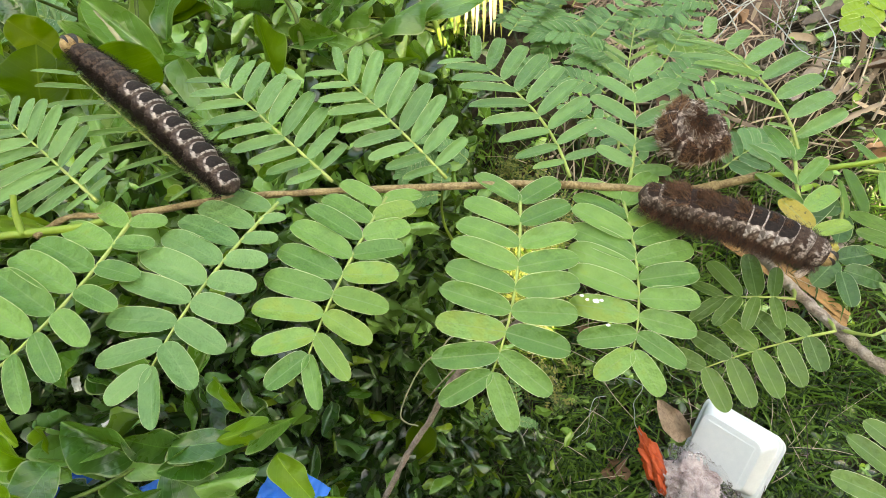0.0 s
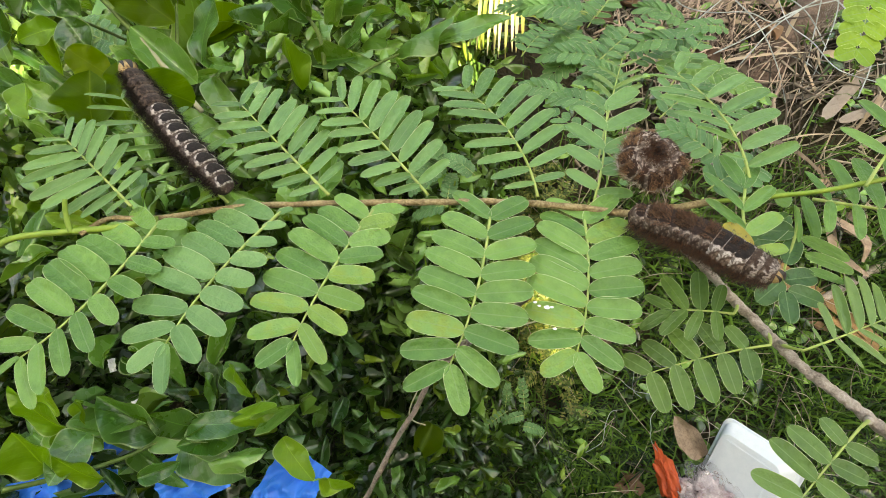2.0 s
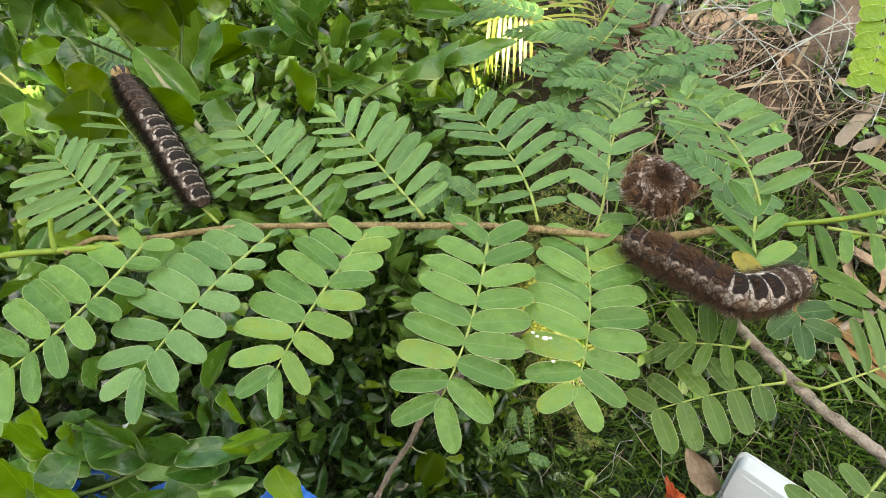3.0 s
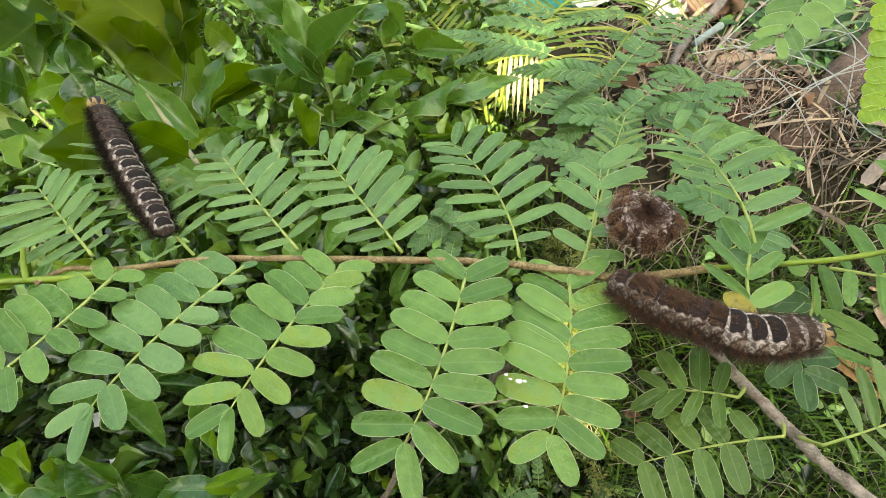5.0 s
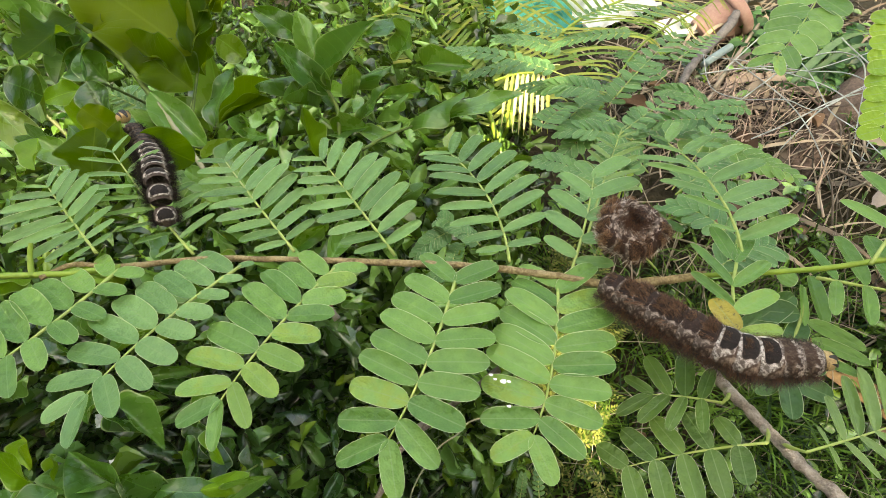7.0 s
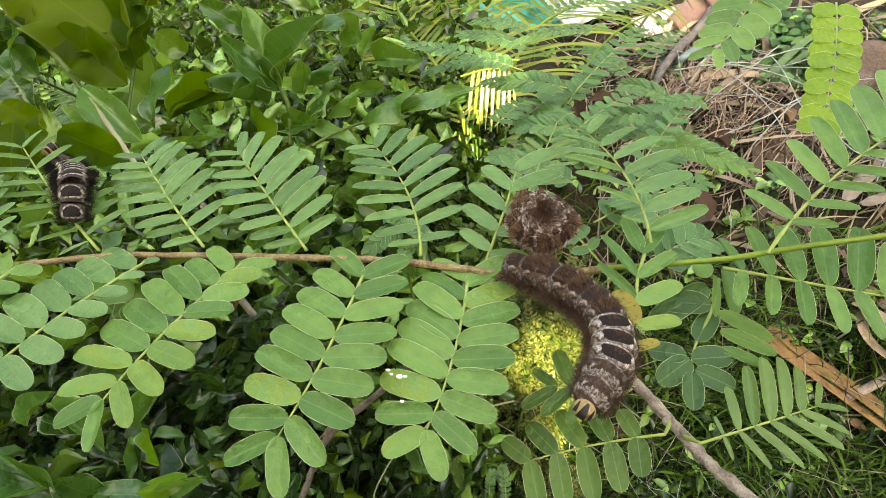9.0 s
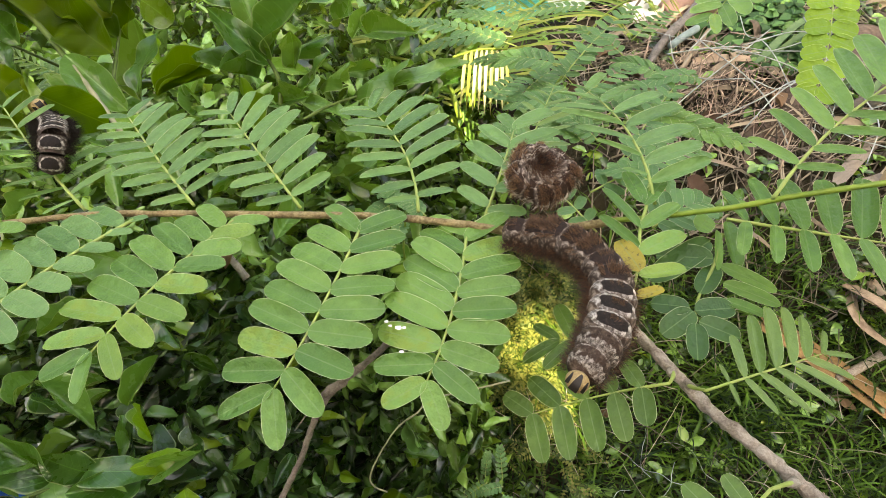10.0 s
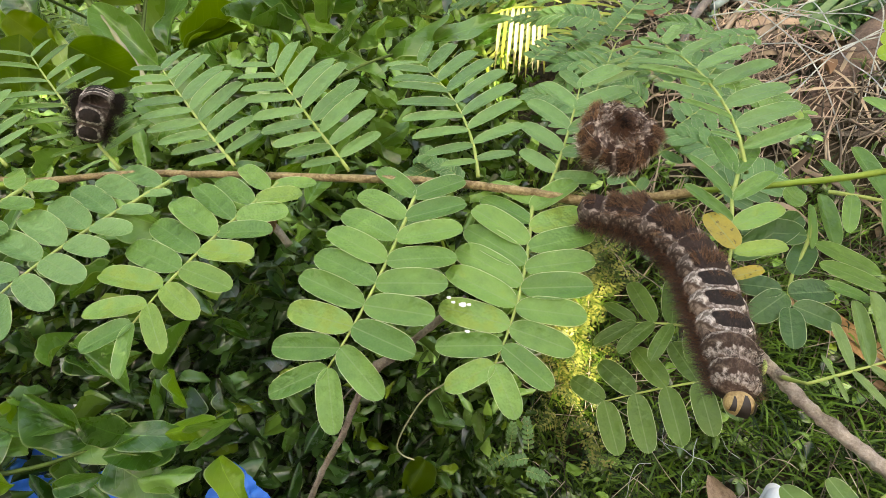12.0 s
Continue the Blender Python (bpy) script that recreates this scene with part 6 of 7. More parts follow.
# ---- palm ----


def ribbon(points, width, across, fold=0.25, taper=0.15):
    """A folded strip along the points."""
    line = smooth_line(points, 5)
    verts, faces = [], []
    n = len(line)
    for i, p in enumerate(line):
        t = (line[min(i + 1, n - 1)] - line[max(i - 1, 0)]).normalized()
        a = Vector(across)
        a = (a - t * a.dot(t)).normalized()
        up = a.cross(t)
        u = i / (n - 1)
        w = width * 0.5 * (min(1.0, u / 0.12 + 0.4)) * (1 - (1 - taper) * max(0.0, (u - 0.35) / 0.65) ** 1.6)
        verts += [p - a * w - up * w * fold, p, p + a * w - up * w * fold]
    for i in range(n - 1):
        for j in range(2):
            a = i * 3 + j
            faces.append((a, a + 1, a + 4, a + 3))
    return verts, faces


def palm_frond(label, rachis, count, length, width, material, droop, spread, seed, thick=0.006, one_side=False):
    rng = random.Random(seed)
    frond = thing("palm_frond", label, "palm frond", group="palm fronds")
    line = smooth_line(rachis, 8)
    part("midrib", tube_mesh("midrib", M_STEM_GREEN, rachis, thick, thick * 0.4, sides=8), frond)
    for i in range(count):
        k = int((0.08 + 0.9 * i / count) * (len(line) - 2))
        p, t = line[k], (line[k + 1] - line[k]).normalized()
        for s in ((1,) if one_side else (-1, 1)):
            a = t.cross(Vector((0, 0, 1))).normalized() * s
            d = (a * spread + t * 0.5 + Vector((0, 0, rng.uniform(0.0, 0.2)))).normalized()
            l = length * (0.65 + 0.35 * math.sin(math.pi * (i + 1) / (count + 1))) * rng.uniform(0.85, 1.1)
            q = [p, p + d * l * 0.4 + Vector((0, 0, -0.05 * droop * l)), p + d * l * 0.75 + Vector((0, 0, -0.35 * droop * l)), p + d * l * 0.95 + Vector((0, 0, -0.9 * droop * l))]
            part("leaflet", mesh_of("leaflet", *ribbon(q, width * rng.uniform(0.8, 1.15), t, 0.3), material), frond)
    return frond


sunlit = thing("palm_frond", "drooping pale palm frond lit by the sun", "palm frond", group="palm fronds")
part("midrib", tube_mesh("midrib", M_STEM_GREEN, PALM_SUN, 0.0022, 0.0016, sides=8), sunlit)
for a, b in PALM_STRIPS:
    a, b = Vector(a), Vector(b)
    part("leaflet", mesh_of("leaflet", *ribbon([a, a.lerp(b, 0.3) + Vector((0, -0.004, 0.004)), a.lerp(b, 0.7) + Vector((0, -0.003, 0.002)), b], 0.0056, (1, 0, 0.1), 0.3), M_PALM_PALE), sunlit)
palm_frond("arching yellow-green palm frond", PALM_A, 26, 0.28, 0.010, M_PALM, 0.4, 0.8, 6)
palm_frond("arching yellow-green palm frond", PALM_B, 28, 0.30, 0.010, M_PALM, 0.35, 0.8, 7)
palm_frond("arching green palm frond with narrow leaflets", PALM_C, 24, 0.25, 0.010, M_PALM, 0.4, 0.8, 8)

# ---- litter and rubbish on the bank ----


def on_ground(x, y, h=0.0):
    return Vector((x, y, ground_height(x, y) + h))


def build_litter():
    rng = random.Random(21)
    for i in range(90):
        x, y = rng.uniform(0.38, 1.55), rng.uniform(0.95, 2.1)
        w = rng.gauss(0.5, 0.9)
        l = rng.uniform(0.10, 0.34)
        d = Vector((math.cos(w), math.sin(w), 0)) * l
        p = [on_ground(x, y, rng.uniform(0.01, 0.05)), on_ground(x + d.x * 0.5, y + d.y * 0.5, rng.uniform(0.02, 0.09)), on_ground(x + d.x, y + d.y, rng.uniform(0.01, 0.06))]
        name, label = ("dry_palm_leaf", "dry curled grey-brown palm leaf strip on the ground")
        thing(name, label, "dry leaf", mesh_of(name, *ribbon(p, rng.uniform(0.006, 0.026), (-d.y, d.x, rng.uniform(-0.2, 0.2)), rng.uniform(-0.5, 0.5)), M_DRY), group="dry leaves on the bank")
    for i in range(26):
        x, y = rng.uniform(0.15, 1.4), rng.uniform(0.3, 2.0)
        w = rng.uniform(0, 6.28)
        d = Vector((math.cos(w), math.sin(w), rng.uniform(-0.1, 0.3)))
        mesh = broadleaf_mesh(M_DRY_BROWN, rng.uniform(0.3, 0.8), rng.uniform(-0.3, 0.3), 0.08)
        l = rng.uniform(0.05, 0.11)
        ob = thing("fallen_leaf", "fallen brown curled leaf on the ground", "dry leaf", mesh, group="fallen leaves")
        ob.matrix_basis = basis(on_ground(x, y, 0.035), d, (rng.gauss(0, 0.3), rng.gauss(0, 0.3), 1), l, l * 0.5, l)
    pieces = []
    for i in range(1400):
        x, y = rng.uniform(0.25, 1.7), rng.gauss(1.40, 0.33)
        w = rng.gauss(0.9, 0.7)
        l = rng.uniform(0.06, 0.26)
        if math.hypot(x + 0.04 - 0.83, y + 0.05 - 1.44) < 0.10:
            continue
        d = Vector((math.cos(w), math.sin(w), 0)) * l
        p = [on_ground(x, y, rng.uniform(0.005, 0.05)), on_ground(x + d.x * 0.5, y + d.y * 0.5, rng.uniform(0.01, 0.05)), on_ground(x + d.x, y + d.y, rng.uniform(0.005, 0.06))]
        pieces.append(tube(p, 0.0028 * rng.uniform(0.5, 1.4), 0.001, sides=4, steps=3))
    for i in range(260):
        x, y = rng.uniform(0.15, 1.1), rng.uniform(0.05, 0.95)
        w, l = rng.uniform(0, 6.28), rng.uniform(0.06, 0.2)
        d = Vector((math.cos(w), math.sin(w), 0)) * l
        h = rng.uniform(0.05, 0.11)
        p = [on_ground(x, y, h), on_ground(x + d.x * 0.5, y + d.y * 0.5, h + rng.uniform(-0.01, 0.03)), on_ground(x + d.x, y + d.y, h + rng.uniform(-0.04, 0.02))]
        pieces.append(tube(p, 0.0012, 0.0007, sides=4, steps=3))
    heap = []
    for i in range(460):
        x, y = rng.gauss(0.64, 0.11), rng.gauss(1.37, 0.12)
        w, l = rng.gauss(1.0, 0.75), rng.uniform(0.04, 0.15) * (1.8 if i % 7 == 0 else 1.0)
        d = Vector((math.cos(w), math.sin(w), 0)) * l
        p = [on_ground(x, y, rng.uniform(0.01, 0.07)), on_ground(x + d.x * 0.5, y + d.y * 0.5, rng.uniform(0.02, 0.08)), on_ground(x + d.x, y + d.y, rng.uniform(0.01, 0.09))]
        heap.append(tube(p, 0.0026 * rng.uniform(0.3, 1.3), 0.0008, sides=4, steps=3))
    thing("straw_heap", "loose heap of pinkish dry stalks on the bank", "straw", mesh_of("straw_heap", *join(heap), M_STRAW_PINK), kind="stuff")
    thing("straw_litter", "loose dry stalks and straw strewn over the bank", "straw", mesh_of("straw_litter", *join(pieces), M_STRAW), kind="stuff")


build_litter()
thing("bent_branch", "grey weathered branch leaning over the litter", "branch", tube_mesh("bent_branch", M_WOOD_GREY, FAR_STICK, 0.010, 0.016, sides=12, steps=10, knobs=0.35, grain=55))
for a, b, r in STRAW_STICKS:
    thing("cane", "dry straw-coloured cane lying on the bank", "stick", tube_mesh("cane", M_STRAW, [a, Vector(a).lerp(Vector(b), 0.5) + Vector((0, 0, 0.01)), b], r, r * 0.8, sides=7, knobs=0.1, grain=40), group="dry canes")


def build_wires():
    rng = random.Random(33)
    for i in range(8):
        c = Vector((1.02, 1.30, 0.66)) + Vector((rng.gauss(0, 0.14), rng.gauss(0, 0.14), rng.gauss(0, 0.04)))
        w, turn = rng.uniform(0, 6.28), rng.choice((-1, 1)) * rng.uniform(0.35, 0.9)
        p, d = c - Vector((math.cos(w), math.sin(w), 0)) * 0.3, w
        line = []
        for k in range(8):
            line.append((p.x, p.y, max(p.z, ground_height(p.x, p.y) + 0.01) + rng.uniform(-0.02, 0.03)))
            p = p + Vector((math.cos(d), math.sin(d), rng.uniform(-0.25, 0.25))) * 0.095
            d += turn * rng.uniform(0.1, 0.7)
        thing("string", "loose pale grey string tangled over the litter", "string", tube_mesh("string", M_WIRE, line, 0.0015, 0.0013, sides=6, steps=6), group="tangle of strings")
    for k in range(5):
        p, w = on_ground(0.44 + 0.05 * k, 0.40 + 0.03 * (k % 3), 0.10), rng.uniform(0, 6.28)
        line = []
        for q in range(7):
            line.append(tuple(p + Vector((0, 0, rng.uniform(-0.015, 0.02)))))
            w += rng.uniform(-0.8, 0.8)
            p = p + Vector((math.cos(w), math.sin(w), 0)) * 0.03
        thing("string", "thin white string lying in the grass", "string", tube_mesh("string", M_WIRE, line, 0.0009, 0.0008, sides=5, steps=5), group="tangle of strings")
    for line in STRINGS:
        thing("string", "loose pale grey string tangled over the litter", "string", tube_mesh("string", M_WIRE, line, 0.0017, 0.0016, sides=6, steps=8, knobs=0.5, grain=90), group="tangle of strings")


build_wires()


def lathe(profile, sides=28):
    verts, faces = [], []
    for r, z in profile:
        for k in range(sides):
            w = 2 * math.pi * k / sides
            verts.append((r * math.cos(w), r * math.sin(w), z))
    for i in range(len(profile) - 1):
        for k in range(sides):
            a, b = i * sides + k, i * sides + (k + 1) % sides
            faces.append((a, b, b + sides, a + sides))
    return verts, faces


pot = thing("clay_pot", "terracotta flower pot tipped over on the bank", "flower pot")
pot.matrix_basis = Matrix.Translation((0.672, 1.84, 0.645)) @ Euler((radians(12), radians(58), radians(38))).to_matrix().to_4x4() @ Matrix.Scale(0.86, 4)
part("pot_body", mesh_of("pot_body", *lathe([(0.0, -0.08), (0.062, -0.08), (0.066, -0.076), (0.088, 0.055), (0.082, 0.055), (0.060, -0.066), (0.0, -0.066)]), M_TERRACOTTA), pot)
part("rim", mesh_of("rim", *lathe([(0.088, 0.04), (0.099, 0.042), (0.102, 0.05), (0.102, 0.078), (0.098, 0.082), (0.086, 0.08), (0.084, 0.05)]), M_TERRACOTTA), pot)


def slab(sx, sy, sz, bevel=0.004):
    bm = bmesh.new()
    bmesh.ops.create_cube(bm, size=1.0)
    for v in bm.verts:
        v.co = (v.co.x * sx, v.co.y * sy, v.co.z * sz)
    bmesh.ops.bevel(bm, geom=bm.edges[:], offset=bevel, segments=2, affect="EDGES")
    return bm


def from_bm(name, bm, material, smooth=False):
    me = bpy.data.meshes.new(name)
    bm.to_mesh(me)
    bm.free()
    me.materials.append(material)
    if smooth:
        me.shade_smooth()
    return me


def tapered_tray(sx, sy, depth, taper, wall):
    """An open tray with rounded corners, wider at its rim; the opening looks up z."""
    bm = bmesh.new()
    rings = [(1 - taper, 0.0), (1 - taper * 0.92, depth * 0.03), (1 - taper * 0.82, depth * 0.10), (1.0, depth * 0.90), (1.06, depth * 0.92), (1.08, depth * 0.96), (1.06, depth), (0.97, depth), (1 - taper * 1.1, wall * 2)]
    loops, around = [], 28
    for s, z in rings:
        hx, hy, r = sx / 2 * s, sy / 2 * s, 0.13 * min(sx, sy)
        loop = []
        for k in range(around):
            w = math.pi / 2 * (k // 7) + math.pi / 2 * (k % 7) / 6
            cx, cy = ((hx - r, hy - r), (r - hx, hy - r), (r - hx, r - hy), (hx - r, r - hy))[k // 7]
            loop.append(bm.verts.new((cx + r * math.cos(w), cy + r * math.sin(w), z)))
        loops.append(loop)
    for a, b in zip(loops, loops[1:]):
        for k in range(around):
            bm.faces.new((a[k], a[(k + 1) % around], b[(k + 1) % around], b[k]))
    bm.faces.new(list(reversed(loops[0])))
    bm.faces.new(loops[-1])
    bmesh.ops.recalc_face_normals(bm, faces=bm.faces[:])
    return bm


foam_box = thing("foam_box", "white foam takeaway box lying upside down on the grass", "food box")
foam_box.matrix_basis = FOAM_POSE
part("tray", from_bm("tray", tapered_tray(0.178, 0.166, 0.056, 0.21, 0.004), M_FOAM), foam_box, "", pose(0, 0, 0, 180, 0, 0))
part("base_panel", from_bm("base_panel", slab(0.118, 0.108, 0.005, 0.0022), M_FOAM), foam_box, "raised foam panel", pose(0, 0, 0.0015))
part("lid", from_bm("lid", tapered_tray(0.178, 0.166, 0.026, 0.10, 0.004), M_FOAM), foam_box, "", pose(0.004, -0.006, -0.0845, 0, 3, 0))


def crumple(radius, squash, rough, seed, subdivisions=4):
    bm = bmesh.new()
    bmesh.ops.create_icosphere(bm, subdivisions=subdivisions, radius=radius)
    for v in bm.verts:
        p = v.co / radius + Vector((seed, 0, 0))
        k = 1 + rough * noise.noise(p * 2.2) + rough * 0.8 * abs(noise.noise(p * 5.0)) - rough * 0.3
        v.co = Vector((v.co.x * k, v.co.y * k, v.co.z * k * squash))
    return bm


scraps = thing("scrap_bag", "clear plastic bag of pinkish scraps beside the foam box", "plastic bag")
scraps.matrix_basis = Matrix.Translation(BAG_AT)
film = part("film", from_bm("film", crumple(0.086, 0.75, 0.50, 3.0, 5), M_CLEAR), scraps, "crinkled clear film")
film.visible_shadow = False
part("scraps", from_bm("scraps", crumple(0.070, 0.64, 0.34, 8.0, 5), M_PINKISH, True), scraps, "pinkish scraps inside the bag")
brown = thing("fallen_leaf", "fallen brown curled leaf beside the foam box", "dry leaf", broadleaf_mesh(M_DRY_PALE, 0.5, 0.35, 0.16, 0.4), group="fallen leaves")
brown.matrix_basis = basis(BROWN_LEAF[0], Vector(BROWN_LEAF[1]) - Vector(BROWN_LEAF[0]), (-0.5, -0.2, 0.8), 0.100, 0.056, 0.100)
for foot, way, facing, size in (((0.405, 0.215), (0.9, 0.35, 0.1), (0.1, -0.4, 0.9), 0.085), ((0.470, 0.196), (-0.5, 0.8, 0.2), (0.3, -0.3, 0.9), 0.070)):
    curl = thing("fallen_leaf", "fallen brown curled leaf in the grass by the wrapper", "dry leaf", broadleaf_mesh(M_DRY_BROWN, 0.6, 0.3, 0.14, 0.3), group="fallen leaves")
    curl.matrix_basis = basis(on_ground(*foot, 0.075), way, facing, size, size * 0.5, size)
orange = thing("orange_wrapper", "crumpled orange plastic wrapper on the grass", "wrapper", from_bm("orange_wrapper", crumple(0.055, 0.5, 0.5, 5.0, 5), M_ORANGE, True))
orange.matrix_basis = Matrix.Translation(ORANGE_AT) @ Matrix.Rotation(radians(15), 4, "Z") @ Matrix.Diagonal((0.44, 1.35, 0.75, 1))


def rumpled_sheet(name, sx, sy, material, amount, seed, n=24):
    verts, faces = [], []
    for j in range(n + 1):
        for i in range(n + 1):
            x, y = (i / n - 0.5) * sx, (j / n - 0.5) * sy
            verts.append((x, y, amount * noise.noise(Vector((x / sx * 5 + seed, y / sy * 5, 0))) + 0.4 * amount * noise.noise(Vector((x / sx * 14, y / sy * 14 + seed, 2)))))
    for j in range(n):
        for i in range(n):
            a = j * (n + 1) + i
            faces.append((a, a + 1, a + n + 2, a + n + 1))
    return mesh_of(name, verts, faces, material)


net = thing("green_net", "rumpled green shade net on the bank", "net", rumpled_sheet("green_net", 0.5, 0.4, M_NET, 0.07, 1.0))
net.matrix_basis = NET_POSE
plastic = thing("plastic_sheet", "crumpled white plastic sheet beside the green net", "plastic sheet", rumpled_sheet("plastic_sheet", 0.30, 0.20, M_PLASTIC_WHITE, 0.06, 4.0))
plastic.matrix_basis = SHEET_POSE
tray = thing("black_tray", "black plastic tray on the bank", "tray", from_bm("black_tray", tapered_tray(0.26, 0.16, 0.07, 0.12, 0.004), M_BLACK))
tray.matrix_basis = pose(0.42, 2.02, 0.59, 12, 0, 10)
board = thing("white_board", "small white board lying in the litter", "board", from_bm("white_board", slab(0.16, 0.10, 0.012), M_BOARD))
board.matrix_basis = pose(0.56, 1.84, 0.635, 12, -6, 20)
pipe = thing("grey_pipe", "blue-grey plastic pipe lying behind the pot", "pipe", tube_mesh("grey_pipe", M_PIPE, [(0.575, 1.545, 0.655), (0.62, 1.60, 0.655), (0.675, 1.665, 0.65)], 0.011, 0.012, sides=14))
old_log = thing("old_log", "thick weathered brown log lying on the bank", "log")
LOG = [(0.775, 1.225, 0.505), (0.88, 1.33, 0.545), (1.00, 1.46, 0.585), (1.16, 1.62, 0.62)]
part("wood", tube_mesh("wood", M_LOG_BROWN, LOG, 0.062, 0.070, sides=22, steps=12, knobs=0.16, grain=14), old_log)
rng = random.Random(88)
for k in range(16):
    u, turn = rng.uniform(0.02, 0.75), rng.uniform(-1.1, 1.3)
    lie = Vector(LOG[3]) - Vector(LOG[0])
    out = Vector((-0.72 * math.sin(turn), 0.70 * math.sin(turn), math.cos(turn)))
    a = Vector(LOG[0]) + lie * u + out * 0.062
    p = [a + lie * v * rng.uniform(0.12, 0.25) + out * rng.uniform(0.0, 0.008) for v in (0.0, 0.5, 1.0)]
    part("bark_strip", mesh_of("bark_strip", *ribbon(p, rng.uniform(0.008, 0.022), out.cross(lie), 0.3, 0.4), M_SHEATH), old_log, "loose strip of bark")
shred = thing("plastic_shred", "crinkled clear plastic shred caught on the log", "plastic film", rumpled_sheet("plastic_shred", 0.07, 0.11, M_CLEAR, 0.03, 6.0))
shred.matrix_basis = pose(1.01, 1.39, 0.655, 40, 10, -30)
shred.visible_shadow = False
thing("dry_palm_leaf", "flat pale tan dry palm leaf on the litter", "dry leaf", mesh_of("dry_palm_leaf", *ribbon([(0.635, 1.482, 0.635), (0.70, 1.49, 0.645), (0.80, 1.50, 0.64)], 0.040, (0.05, 1.0, 0.1), 0.15, 0.6), M_DRY_PALE), group="dry leaves on the bank")
for a, b, c, w in (((0.800, 1.46, 0.650), (0.95, 1.61, 0.70), (1.115, 1.75, 0.66), 0.022), ((0.83, 1.50, 0.62), (1.00, 1.60, 0.69), (1.20, 1.67, 0.64), 0.016), ((0.95, 1.20, 0.56), (1.10, 1.36, 0.68), (1.28, 1.46, 0.62), 0.018)):
    thing("grass_blade", "long flat grey-green grass blade over the litter", "grass blade", mesh_of("grass_blade", *ribbon([a, b, c], w, (-0.6, 0.7, 0.1), 0.3, 0.2), M_PALM_GREY), group="long grass blades")
rng = random.Random(61)
for k in range(5):
    a = on_ground(rng.uniform(0.82, 1.15), rng.uniform(0.98, 1.5), rng.uniform(0.03, 0.08))
    turn, reach = rng.gauss(0.55, 0.35), rng.uniform(0.28, 0.5)
    d = Vector((math.cos(turn), math.sin(turn), 0.0)) * reach
    p = [a + d * u + Vector((0, 0, 0.03 * math.sin(3 * u + k) + 0.05 * u)) for u in (0.0, 0.3, 0.65, 1.0)]
    strip = thing("dry_palm_sheath", "grey-brown fibrous dry palm sheath on the bank", "dry leaf", mesh_of("dry_palm_sheath", *ribbon(p, rng.uniform(0.018, 0.042), (-d.y, d.x, rng.uniform(-0.1, 0.15)), rng.uniform(-0.5, -0.2), 0.5), M_SHEATH), group="dry sheaths on the bank")
thing("pale_stick", "pale weathered stick lying in the grass", "stick", tube_mesh("pale_stick", M_BARK_PALE, PALE_STICK, 0.010, 0.013, sides=9, knobs=0.2, grain=30))
husk = thing("dry_husk", "long dry tan palm sheath in the grass", "dry leaf")
lie = (Vector(HUSK[-1]) - Vector(HUSK[0])).normalized()
flat = Vector((-lie.y, lie.x, 0.0)).normalized()
for k, (off, lift, wide) in enumerate(((-0.016, 0.0, 0.030), (0.014, 0.003, 0.034), (0.0, 0.009, 0.028))):
    part("sheath_strip", mesh_of("sheath_strip", *ribbon([Vector(p) + flat * off + Vector((0, 0, lift + 0.006 * math.sin(2 * i + k))) for i, p in enumerate(HUSK)], wide, flat, 0.35 if k % 2 else -0.3, 0.7), M_DRY_TAN), husk)
CURL = [(0.948, 1.04, 0.4), (0.964, 0.95, 0.39), (0.988, 0.876, 0.37), (1.013, 0.796, 0.34), (1.056, 0.748, 0.32)]
curled_leaf = thing("dry_husk", "crumpled pale tan dry palm leaf in the grass", "dry leaf")
for k in range(6):
    shift = Vector((0.035 * math.sin(k * 2.2), 0.035 * math.cos(k * 1.7), 0.012 * k))
    line = [Vector(p) + shift * (0.4 + 0.3 * i) + Vector((0.02 * math.sin(3 * i + k), 0.0, 0.02 * math.cos(2 * i + 2 * k))) for i, p in enumerate(CURL[k % 3:k % 3 + 3])]
    part("leaf_strip", mesh_of("leaf_strip", *ribbon(line, 0.035 + 0.012 * math.sin(k * 4.0), (0.7, 0.5, 0.5 * math.sin(k * 2.0)), 0.5 if k % 2 else -0.5, 0.35), M_DRY_PALE), curled_leaf)
for at, tilt, size in BLUE_SHEETS:
    sheet = thing("blue_tarp", "smooth bright blue plastic tarp under the shrub", "tarp", rumpled_sheet("blue_tarp", size, size * 0.8, M_BLUE, 0.010, size * 9), group="blue tarp pieces")
    sheet.matrix_basis = pose(*at, *tilt)

# ---- grass, past counting ----


